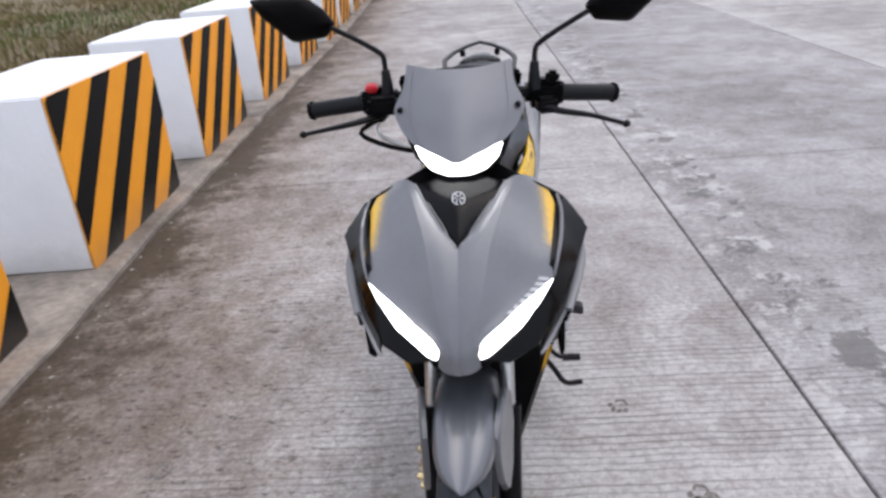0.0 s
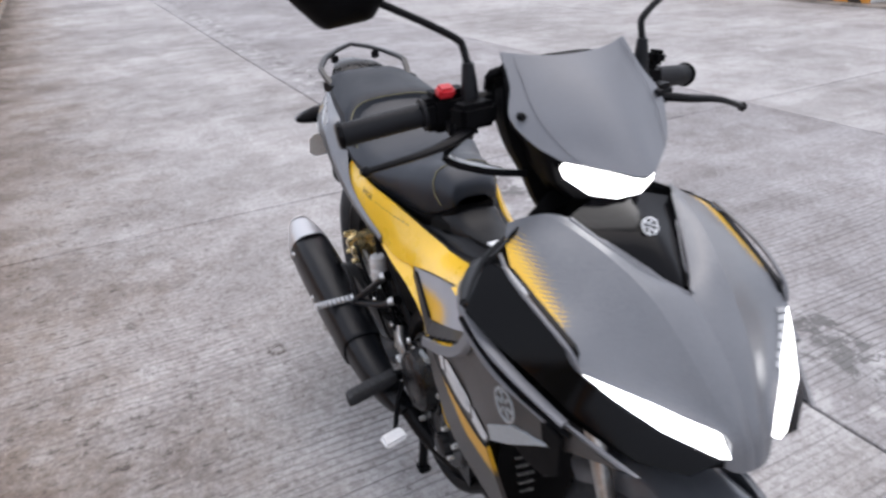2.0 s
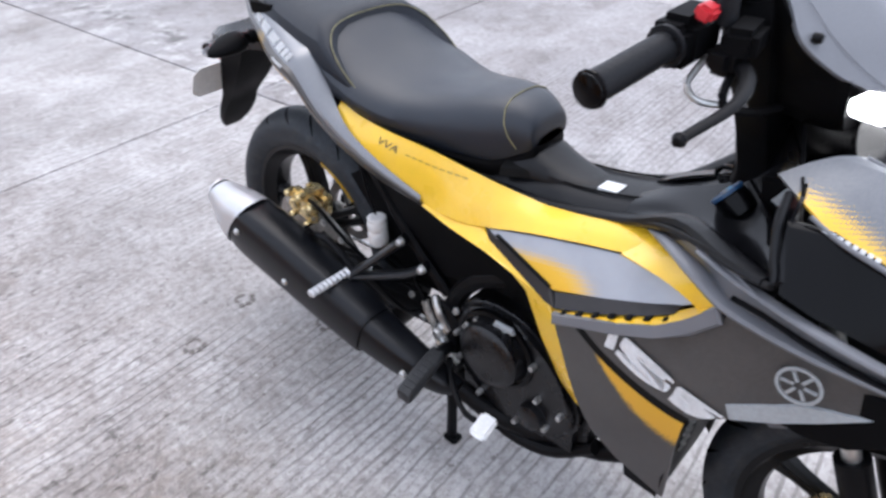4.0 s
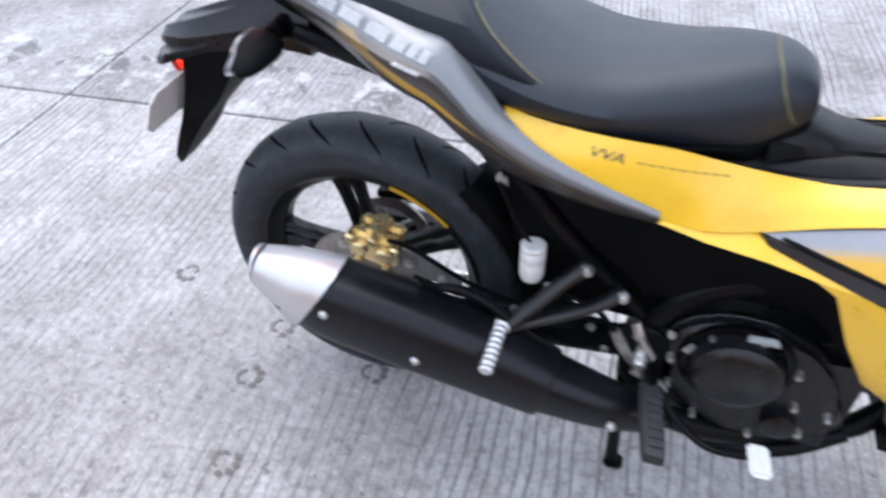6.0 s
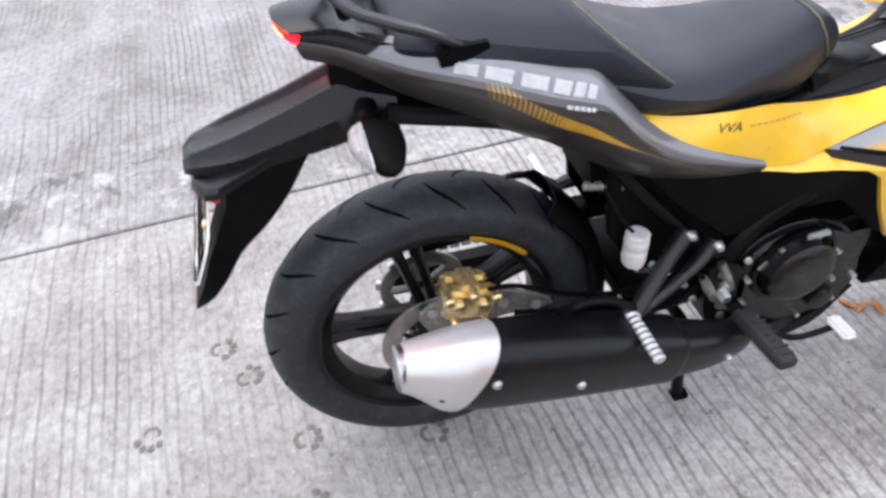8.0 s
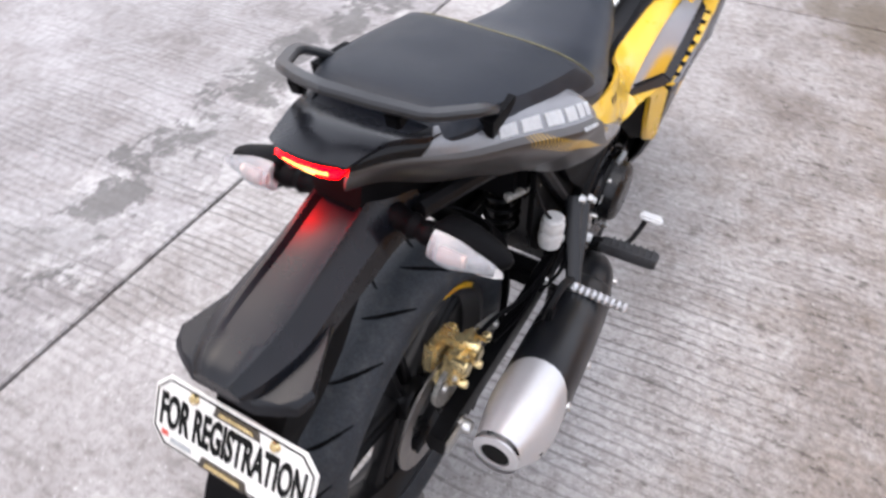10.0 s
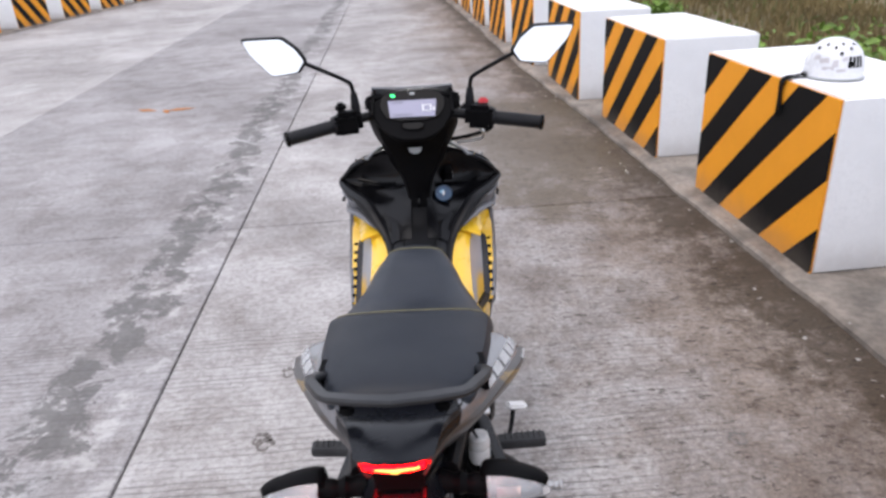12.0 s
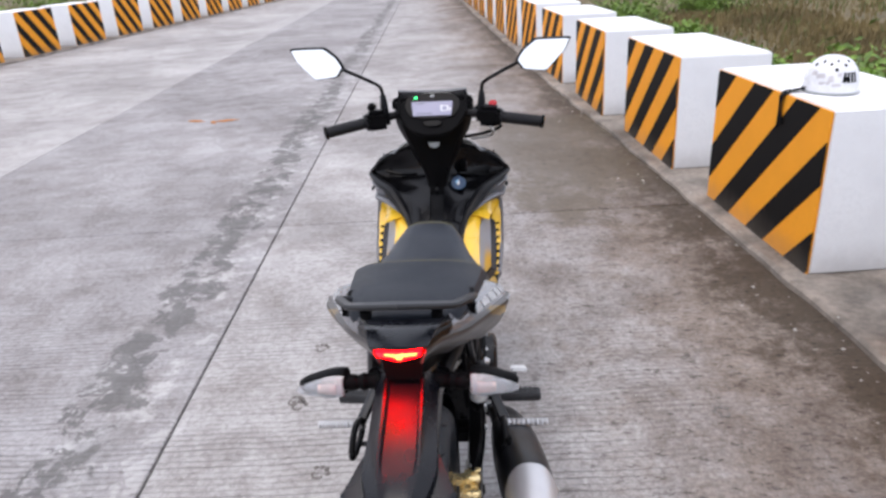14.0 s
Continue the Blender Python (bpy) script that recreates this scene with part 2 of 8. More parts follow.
def nose_paint():
    """Grey paint with a yellow corner that breaks up into dots."""
    n = Nodes("grey_paint_yellow_corners")
    v = n.coords()
    x, y, z = n.xyz(v)
    ax = n.maths("ABSOLUTE", x)
    grey = n.mix(n.ramp(n.noise(v, 9.0), 0.3, 0.7), (0.108, 0.114, 0.127), (0.138, 0.144, 0.157))
    grey = n.mix(n.ramp(n.noise(v, 900.0, 2), 0.45, 0.6), grey, (0.165, 0.17, 0.182))
    dots = n.add("TexVoronoi")
    n.link(v, dots.inputs["Vector"])
    dots.inputs["Scale"].default_value = 300.0
    dots.inputs["Randomness"].default_value = 0.15
    edge = n.maths("ADD", ax, n.maths("MULTIPLY", n.maths("ADD", y, 1.07), 0.06))
    near = n.ramp(edge, 0.100, 0.172)
    near = n.maths("MULTIPLY", near, n.ramp(y, -1.235, -1.19))
    near = n.maths("MULTIPLY", near, n.ramp(y, -1.052, -1.062))
    on = n.ramp(n.maths("ADD", n.maths("MULTIPLY", near, 1.25), n.maths("MULTIPLY", dots.outputs["Distance"], -1.0)), 0.28, 0.60)
    c = n.mix(on, grey, (0.74, 0.44, 0.03))
    n.link(c, n.b.inputs["Base Color"])
    n.b.inputs["Metallic"].default_value = 0.15
    n.b.inputs["Roughness"].default_value = 0.42
    n.b.inputs["Coat Weight"].default_value = 0.35
    n.b.inputs["Coat Roughness"].default_value = 0.12
    return n.m


def wing_paint():
    """Grey paint that fades through dots to yellow along its lower rear edge."""
    n = Nodes("grey_paint_fading_to_yellow")
    v = n.coords()
    x, y, z = n.xyz(v)
    grey = n.mix(n.ramp(n.noise(v, 9.0), 0.3, 0.7), (0.31, 0.325, 0.36), (0.36, 0.375, 0.41))
    low = n.maths("ADD", n.maths("ADD", z, 0.006), n.maths("MULTIPLY", n.maths("ADD", y, 0.773), 0.36))
    back = n.ramp(n.maths("ADD", low, n.maths("MULTIPLY", n.maths("ADD", y, 0.773), -0.18)), 0.622, 0.690, 1.0, 0.0)
    back = n.maths("MULTIPLY", back, n.ramp(y, -0.93, -0.74))
    dots = n.add("TexVoronoi")
    n.link(v, dots.inputs["Vector"])
    dots.inputs["Scale"].default_value = 330.0
    dots.inputs["Randomness"].default_value = 0.1
    on = n.ramp(n.maths("ADD", n.maths("MULTIPLY", back, 1.4), n.maths("MULTIPLY", dots.outputs["Distance"], -0.6)), 0.15, 0.75)
    n.link(n.mix(on, grey, (0.72, 0.42, 0.03)), n.b.inputs["Base Color"])
    n.b.inputs["Metallic"].default_value = 0.2
    n.b.inputs["Roughness"].default_value = 0.36
    n.b.inputs["Coat Weight"].default_value = 0.5
    return n.m


def tail_lower_paint():
    """Dark grey with a dotted yellow flash along the tail."""
    n = Nodes("dark_grey_paint_yellow_flash")
    v = n.coords()
    x, y, z = n.xyz(v)
    base = n.mix(n.ramp(n.noise(v, 8.0), 0.3, 0.7), (0.026, 0.022, 0.020), (0.036, 0.031, 0.029))
    # the flash lies just under the crease between y = -0.26 and -0.06
    line = n.maths("SUBTRACT", z, n.maths("ADD", 0.908, n.maths("MULTIPLY", y, 0.565)))
    width = n.ramp(y, -0.27, -0.16, 0.0015, 0.012)
    inside = n.ramp(n.maths("SUBTRACT", width, n.maths("ABSOLUTE", n.maths("ADD", line, 0.012))), 0.0, 0.003)
    inside = n.maths("MULTIPLY", inside, n.ramp(y, -0.06, -0.16, 0.35, 1.0))
    inside = n.maths("MULTIPLY", inside, n.ramp(y, -0.055, -0.065))
    bars = n.add("TexWave", wave_type="BANDS", bands_direction="Y", wave_profile="SIN")
    n.link(v, bars.inputs["Vector"])
    bars.inputs["Scale"].default_value = 55.0
    on = n.maths("MULTIPLY", inside, n.ramp(n.maths("ADD", bars.outputs["Fac"], n.ramp(y, -0.10, -0.20, 0.0, 0.9)), 0.30, 0.60))
    n.link(n.mix(on, base, (0.56, 0.33, 0.03)), n.b.inputs["Base Color"])
    n.b.inputs["Roughness"].default_value = 0.36
    n.b.inputs["Specular IOR Level"].default_value = 0.5
    n.b.inputs["Coat Weight"].default_value = 0.30
    n.b.inputs["Coat Roughness"].default_value = 0.15
    return n.m


def tail_paint():
    """Grey paint that ends in gloss black towards the lamp."""
    n = Nodes("grey_paint_black_tail_end")
    v = n.coords()
    x, y, z = n.xyz(v)
    grey = n.mix(n.ramp(n.noise(v, 9.0), 0.3, 0.7), (0.150, 0.153, 0.166), (0.180, 0.183, 0.197))
    grey = n.mix(n.ramp(n.noise(v, 900.0, 2), 0.45, 0.6), grey, (0.205, 0.208, 0.22))
    end = n.ramp(n.maths("ADD", y, n.maths("MULTIPLY", n.maths("SUBTRACT", z, 0.89), 1.6)), 0.074, 0.078)
    n.link(n.mix(end, grey, (0.006, 0.006, 0.007)), n.b.inputs["Base Color"])
    n.link(n.ramp(end, 0, 1, 0.28, 0.0), n.b.inputs["Metallic"])
    n.b.inputs["Roughness"].default_value = 0.26
    n.link(n.ramp(end, 0, 1, 0.5, 0.05), n.b.inputs["Coat Weight"])
    n.link(n.ramp(end, 0, 1, 0.5, 0.2), n.b.inputs["Specular IOR Level"])
    return n.m


def side_paint():
    """Dark grey side fairing with a yellow flash under the numerals."""
    n = Nodes("brown_grey_paint_yellow_flash")
    v = n.coords()
    x, y, z = n.xyz(v)
    base = n.mix(n.ramp(n.noise(v, 8.0), 0.3, 0.7), (0.046, 0.042, 0.040), (0.066, 0.061, 0.058))
    base = n.mix(n.ramp(n.noise(v, 900.0, 2), 0.45, 0.6), base, (0.084, 0.079, 0.076))
    # curve of the flash: falls forward from the top edge
    u = n.maths("MULTIPLY", n.maths("ADD", y, 0.82), -1.0)
    curve = n.maths("SUBTRACT", 0.608, n.maths("SUBTRACT", n.maths("MULTIPLY", u, 0.9), n.maths("MULTIPLY", n.maths("MULTIPLY", u, u), 2.2)))
    gap = n.maths("SUBTRACT", curve, z)
    black = n.maths("MULTIPLY", n.ramp(n.maths("ABSOLUTE", n.maths("SUBTRACT", gap, 0.004)), 0.0085, 0.0105, 1.0, 0.0), n.ramp(y, -0.826, -0.834))
    dots = n.add("TexVoronoi")
    n.link(v, dots.inputs["Vector"])
    dots.inputs["Scale"].default_value = 330.0
    depth = n.ramp(u, 0.02, 0.18, 0.030, 0.120)
    fade = n.maths("MULTIPLY", n.ramp(gap, 0.006, 0.012), n.ramp(n.maths("DIVIDE", gap, depth), 0.35, 1.0, 1.0, 0.0))
    fade = n.maths("MULTIPLY", fade, n.ramp(u, 0.025, 0.08))
    on = n.ramp(n.maths("ADD", n.maths("MULTIPLY", fade, 1.3), n.maths("MULTIPLY", dots.outputs["Distance"], -0.5)), 0.05, 0.75)
    c = n.mix(on, base, (0.70, 0.38, 0.02))
    n.link(n.mix(black, c, (0.006, 0.006, 0.006)), n.b.inputs["Base Color"])
    n.b.inputs["Roughness"].default_value = 0.40
    n.link(n.ramp(black, 0.0, 1.0, 0.12, 0.0), n.b.inputs["Coat Weight"])
    n.link(n.ramp(black, 0.0, 1.0, 0.4, 0.06), n.b.inputs["Specular IOR Level"])
    return n.m


M_ROAD = concrete_road()
M_KERB = surface("dirty_kerb_concrete", (0.23, 0.198, 0.168), 0.88, vary=0.5, scale=2.6, grain=0.12, gscale=30, bump=0.003, dust=0.22)
M_GAP = surface("joint_filler", (0.14, 0.131, 0.122), 0.9, vary=0.3)
M_EARTH = surface("field_soil", (0.155, 0.122, 0.060), 0.95, vary=0.3, scale=0.35, grain=0.2, gscale=6, bump=0.02)
M_WHITE = barrier_paint("white_barrier_paint", (0.86, 0.87, 0.885))
M_ORANGE = barrier_paint("orange_barrier_paint", (0.88, 0.35, 0.022), 0.3, 0.2)
M_STRIPE = barrier_paint("black_barrier_paint", (0.008, 0.0075, 0.0075), 0.25, 0.10)
M_DRYGRASS = surface("dry_grass", (0.185, 0.140, 0.060), 0.9, vary=0.3, scale=0.5, grain=0.12, gscale=9)
M_GREENGRASS = surface("green_grass", (0.115, 0.145, 0.040), 0.85, vary=0.35, scale=0.7, grain=0.15, gscale=9)
M_LEAF = surface("shrub_leaf", (0.165, 0.275, 0.040), 0.6, vary=0.4, scale=3.0, grain=0.2, gscale=20)
M_BARK = surface("shrub_wood", (0.12, 0.085, 0.05), 0.9, vary=0.3)
M_LITTER = surface("dead_leaf", (0.42, 0.17, 0.05), 0.8, vary=0.3, scale=40)
M_CRUMB = surface("pale_mortar", (0.36, 0.345, 0.32), 0.9, vary=0.3, scale=30)
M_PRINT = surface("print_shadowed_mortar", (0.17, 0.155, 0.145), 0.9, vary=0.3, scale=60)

M_GREY = surface("satin_grey_paint", (0.125, 0.131, 0.145), 0.34, 0.25, 0.08, 9, 0.06, 900, coat=0.5)
M_SILVERGREY = surface("light_grey_paint", (0.165, 0.168, 0.182), 0.46, 0.15, 0.06, 9, 0.05, 900, coat=0.1)
M_VISOR = surface("matte_grey_visor", (0.152, 0.158, 0.174), 0.46, 0.1, 0.06, 9, 0.05, 700)
M_NOSE = nose_paint()
M_WING = wing_paint()
M_TAILLOW = tail_lower_paint()
M_TAILTOP = tail_paint()
M_SIDE = side_paint()
M_YELLOW = surface("gloss_yellow_paint", (0.84, 0.515, 0.028), 0.30, 0.0, 0.05, 9, 0.03, 500, coat=0.5)
M_BLACK = surface("black_plastic", (0.0036, 0.0036, 0.0042), 0.50, spec=0.05, vary=0.25, scale=12, grain=0.15, gscale=500, dust=0.004)
M_SOFTBLACK = surface("textured_dark_plastic", (0.0060, 0.0064, 0.0080), 0.40, spec=0.24, vary=0.2, scale=12, grain=0.2, gscale=700, bump=0.0003, dust=0.005)
M_FENDER = surface("satin_black_plastic", (0.0042, 0.0049, 0.0074), 0.27, vary=0.2, scale=12, grain=0.1, gscale=600, spec=0.32, dust=0.003)
M_GLOSSBLACK = surface("gloss_black_plastic", (0.0022, 0.0022, 0.0028), 0.16, vary=0.2, spec=0.14)
M_FRAME = surface("black_steel", (0.0045, 0.0045, 0.0054), 0.40, 0.0, spec=0.12, vary=0.25, scale=14, dust=0.004)
M_SEAT = surface("black_vinyl", (0.0085, 0.0130, 0.0225), 0.43, vary=0.12, scale=7, grain=0.2, gscale=650, bump=0.0005, spec=0.52)
M_SEATDARK = surface("grained_black_vinyl", (0.0062, 0.0100, 0.0180), 0.50, vary=0.12, scale=7, grain=0.25, gscale=450, bump=0.0008, spec=0.36)
M_THREAD = surface("pale_thread", (0.17, 0.155, 0.085), 0.8, vary=0.2, scale=90)
M_RUBBER = surface("tyre_rubber", (0.022, 0.027, 0.034), 0.58, vary=0.25, scale=16, grain=0.2, gscale=260, bump=0.0008, dust=0.07, spec=0.35)
M_GROOVE = surface("tread_groove_shade", (0.004, 0.004, 0.0045), 0.9, spec=0.03)
M_GRIP = surface("grip_rubber", (0.0065, 0.0070, 0.0092), 0.55, spec=0.24, vary=0.2, scale=30, bump=0.0008, gscale=300)
M_RIM = surface("black_alloy", (0.0060, 0.0060, 0.0068), 0.34, 0.0, vary=0.2, spec=0.22, dust=0.006)
M_SHIELD = surface("gloss_black_leg_shield", (0.0032, 0.0032, 0.0042), 0.21, vary=0.2, scale=12, spec=0.22)
M_RAIL = surface("satin_dark_grey_casting", (0.013, 0.0135, 0.0155), 0.34, vary=0.15, scale=14, grain=0.08, gscale=500, spec=0.5)
M_ARM = surface("satin_black_bracket", (0.0085, 0.0090, 0.0110), 0.34, vary=0.2, scale=14, grain=0.1, gscale=400, spec=0.45)
M_PEG = surface("worn_grey_rubber", (0.036, 0.037, 0.040), 0.6, vary=0.25, scale=20, grain=0.2, gscale=300, spec=0.3)
M_STEEL = surface("bare_steel", (0.62, 0.62, 0.61), 0.34, 0.95, vary=0.15, scale=30)
M_ALU = surface("satin_aluminium", (0.58, 0.58, 0.59), 0.36, 0.6, vary=0.04, scale=14, grain=0.01)
M_DISC = surface("brake_disc_steel", (0.36, 0.34, 0.32), 0.4, 0.9, vary=0.2, scale=40)
M_GOLD = surface("gold_anodised_metal", (0.84, 0.66, 0.34), 0.24, 0.80, vary=0.15, scale=40)
M_ENGINE = surface("black_engine_casting", (0.0055, 0.0056, 0.0072), 0.30, 0.0, spec=0.42, vary=0.25, scale=20, grain=0.2, gscale=200, bump=0.0005, dust=0.005)
M_CAST = surface("grey_engine_casting", (0.34, 0.33, 0.31), 0.55, 0.6, vary=0.25, scale=25, grain=0.2, gscale=180, bump=0.001)
M_EXHAUST = surface("black_heat_shield", (0.0050, 0.0058, 0.0082), 0.36, 0.0, spec=0.30, vary=0.2, scale=10, grain=0.15, gscale=600, dust=0.005)
M_BOTTLE = surface("milky_plastic", (0.68, 0.66, 0.64), 0.45, vary=0.08)
M_RED = surface("red_plastic", (0.55, 0.02, 0.03), 0.4)
M_BLUE = surface("blue_plastic", (0.008, 0.045, 0.11), 0.35)
M_SKYBLUE = surface("pale_blue_plastic", (0.16, 0.38, 0.56), 0.3)
M_LABEL = surface("white_sticker", (0.78, 0.79, 0.80), 0.5, vary=0.03)
M_LABELRED = surface("red_sticker", (0.55, 0.07, 0.05), 0.5, vary=0.03)
M_LABELGREY = surface("grey_sticker", (0.35, 0.37, 0.38), 0.5, vary=0.05)
M_DECAL = surface("dark_decal", (0.05, 0.04, 0.03), 0.5, vary=0.05)
M_WINGEDGE = surface("dark_grey_wing_edge", (0.024, 0.022, 0.023), 0.42, vary=0.12, scale=12, spec=0.3)
M_FAINT = surface("faint_decal", (0.40, 0.25, 0.03), 0.5, vary=0.05)
M_PLATE = surface("white_plate", (0.76, 0.74, 0.70), 0.4, vary=0.05, dust=0.05)
M_INK = surface("black_ink", (0.008, 0.008, 0.008), 0.6, spec=0.06)
M_AMBER = surface("amber_lens", (0.76, 0.58, 0.52), 0.25, vary=0.1)
M_REFLECT = surface("red_reflector", (0.55, 0.03, 0.02), 0.25, vary=0.2)
M_PALEMARK = surface("pale_grey_sticker", (0.52, 0.50, 0.52), 0.5, vary=0.1)
M_HELMET = surface("white_gloss_shell", (0.72, 0.73, 0.76), 0.28, vary=0.04, coat=0.4)
M_LIGHT = glow("white_led", (1.0, 0.985, 0.96), 3.6)
M_TAIL = glow("red_led", (1.0, 0.0007, 0.0004), 30.0)
M_TAILHOT = glow("hot_red_led", (1.0, 0.50, 0.10), 2.0)
M_REGLIGHT = glow("plate_lamp", (1.0, 0.62, 0.30), 30.0)
M_GREEN = glow("green_telltale", (0.03, 0.9, 0.2), 1.5)
M_LCD = glow("lcd_backlight", (0.24, 0.24, 0.33), 0.16)

lens = Nodes("clear_lens")
lens.b.inputs["Base Color"].default_value = (0.78, 0.80, 0.83, 1)
lens.b.inputs["Roughness"].default_value = 0.12
lens.b.inputs["Transmission Weight"].default_value = 0.75
M_LENS = lens.m
glass = Nodes("mirror_glass")
glass.b.inputs["Base Color"].default_value = (0.92, 0.93, 0.94, 1)
glass.b.inputs["Metallic"].default_value = 1.0
glass.b.inputs["Roughness"].default_value = 0.02
M_MIRROR = glass.m

# ---- mesh helpers ----


def finish(bm, sharp=34):
    bmesh.ops.recalc_face_normals(bm, faces=bm.faces)
    for f in bm.faces:
        f.smooth = True
    for e in bm.edges:
        if len(e.link_faces) == 2:
            e.smooth = e.calc_face_angle(0.0) < radians(sharp)


def part(name, bm, material, parent=None, label="", sharp=34):
    """Links a bmesh as one mesh object, under a thing or a part if one is given."""
    finish(bm, sharp)
    me = bpy.data.meshes.new(name)
    bm.to_mesh(me)
    bm.free()
    me.materials.append(material)
    ob = new(name, me)
    if parent:
        ob.parent = parent
        ob.matrix_parent_inverse = world_of(parent).inverted()
    return tagged(ob, label)


def world_of(ob):
    m = ob.matrix_basis.copy()
    if ob.parent:
        m = world_of(ob.parent) @ ob.matrix_parent_inverse @ m
    return m


def empty(name, at=(0, 0, 0)):
    ob = new(name)
    ob.empty_display_size = 0.05
    ob.matrix_basis = Matrix.Translation(at)
    return ob


def flip(pts, s):
    return [(s * p[0], *p[1:]) for p in pts]


def smooth_line(pts, n, closed=False):
    """n points a stretch along a Catmull-Rom curve through pts."""
    p = [Vector(q) for q in pts]
    k = len(p)
    out = []
    for i in range(k if closed else k - 1):
        a = p[i - 1] if closed or i else p[0] * 2 - p[1]
        b, c = p[i], p[(i + 1) % k]
        d = p[(i + 2) % k] if closed or i + 2 < k else c * 2 - b
        for j in range(n):
            t = j / n
            out.append(0.5 * (2 * b + (c - a) * t + (2 * a - 5 * b + 4 * c - d) * t * t + (3 * b - a - 3 * c + d) * t ** 3))
    if not closed:
        out.append(p[-1])
    return out


def grid_faces(bm, rows, wrap=False):
    vs = [[bm.verts.new(p) for p in r] for r in rows]
    for a, b in zip(vs, vs[1:]):
        m = len(a)
        for i in range(m if wrap else m - 1):
            j = (i + 1) % m
            bm.faces.new((a[i], a[j], b[j], b[i]))
    return vs


def skin(rows, n=4, m=4, thick=0.004, bm=None):
    """A curved sheet through rows of points, with thickness."""
    own = bmesh.new()
    fine = [smooth_line(r, m) for r in rows]
    cols = [smooth_line([r[i] for r in fine], n) for i in range(len(fine[0]))]
    grid_faces(own, cols)
    bmesh.ops.recalc_face_normals(own, faces=own.faces)
    bmesh.ops.solidify(own, geom=own.faces[:], thickness=thick)
    return own


def eased(pts, k=0.13):
    """An outline whose corners are rounded a little, its sides straight."""
    out = []
    for i, p in enumerate(pts):
        a, b, c = Vector(pts[i - 1]), Vector(p), Vector(pts[(i + 1) % len(pts)])
        d, e = b.lerp(a, k), b.lerp(c, k)
        out += [d, (d + e) / 4 + b / 2, e]
    return out


def panel(pts, thick=0.006, inward=(1, 0, 0), soft=0, edge=0.0015):
    """A plate with an outline in space, its thickness along inward and its rim eased."""
    for _ in range(soft):
        q = []
        for i, p in enumerate(pts):
            a, b = Vector(p), Vector(pts[(i + 1) % len(pts)])
            q += [a.lerp(b, 0.22), a.lerp(b, 0.78)]
        pts = q
    bm = bmesh.new()
    d = Vector(inward).normalized() * thick
    top = [bm.verts.new(Vector(p)) for p in pts]
    low = [bm.verts.new(Vector(p) + d) for p in pts]
    ft = bm.faces.new(top)
    bm.faces.new(low[::-1])
    k = len(pts)
    for i in range(k):
        bm.faces.new((top[i], low[i], low[(i + 1) % k], top[(i + 1) % k]))
    rim = list(ft.edges)
    if edge:
        bmesh.ops.bevel(bm, geom=rim, offset=edge, segments=1, affect="EDGES", clamp_overlap=True)
    bmesh.ops.triangulate(bm, faces=[f for f in bm.faces if len(f.verts) > 4])
    return bm


def tube(pts, radius, sides=10, n=4, flat=1.0, up=(0, 0, 1), bm=None, cap=True):
    """A round or flattened bar along a smooth line; radius a number or one for each given point."""
    bm = bm or bmesh.new()
    line = smooth_line(pts, n) if n > 1 else [Vector(p) for p in pts]
    k = len(line)
    rings = []
    for i, p in enumerate(line):
        t = (line[min(i + 1, k - 1)] - line[max(i - 1, 0)]).normalized()
        u = Vector(up)
        if abs(t.dot(u)) > 0.95:
            u = Vector((1, 0, 0))
        s = t.cross(u).normalized()
        w = s.cross(t).normalized()
        if isinstance(radius, (tuple, list)):
            f = i / (k - 1) * (len(radius) - 1)
            j = min(int(f), len(radius) - 2)
            r = radius[j] + (radius[j + 1] - radius[j]) * (f - j)
        else:
            r = radius
        rings.append([p + s * (r * math.cos(a)) + w * (r * flat * math.sin(a)) for a in (2 * math.pi * q / sides for q in range(sides))])
    vs = grid_faces(bm, rings, True)
    if cap:
        bm.faces.new(vs[0][::-1])
        bm.faces.new(vs[-1])
    return bm


def loft(sections, n=3, bm=None, around=1, cap=True):
    """A closed body through loops of points, smooth along its length."""
    bm = bm or bmesh.new()
    loops = [smooth_line(s, around, True) if around > 1 else [Vector(p) for p in s] for s in sections]
    cols = [smooth_line([l[i] for l in loops], n) for i in range(len(loops[0]))]
    rings = [[c[j] for c in cols] for j in range(len(cols[0]))]
    vs = grid_faces(bm, rings, True)
    if cap:
        bm.faces.new(vs[0][::-1])
        bm.faces.new(vs[-1])
    return bm


def lathe(profile, centre, axis="x", sides=48, bm=None, closed=False, cap=True):
    """Turns (radius, along) pairs about an axis through centre."""
    bm = bm or bmesh.new()
    rings = []
    for q in range(sides):
        a = 2 * math.pi * q / sides
        ring = []
        for r, h in profile:
            c, s = r * math.cos(a), r * math.sin(a)
            ring.append(Vector(centre) + Vector((h, c, s) if axis == "x" else (c, h, s) if axis == "y" else (c, s, h)))
        rings.append(ring)
    vs = [[bm.verts.new(p) for p in r] for r in rings]
    k = len(profile)
    for i in range(sides):
        a, b = vs[i], vs[(i + 1) % sides]
        for j in range(k if closed else k - 1):
            jj = (j + 1) % k
            bm.faces.new((a[j], a[jj], b[jj], b[j]))
    if cap and not closed:
        for j in (0, k - 1):
            if profile[j][0] > 1e-6:
                bm.faces.new([v[j] for v in vs])
    bmesh.ops.remove_doubles(bm, verts=bm.verts, dist=1e-6)
    return bm


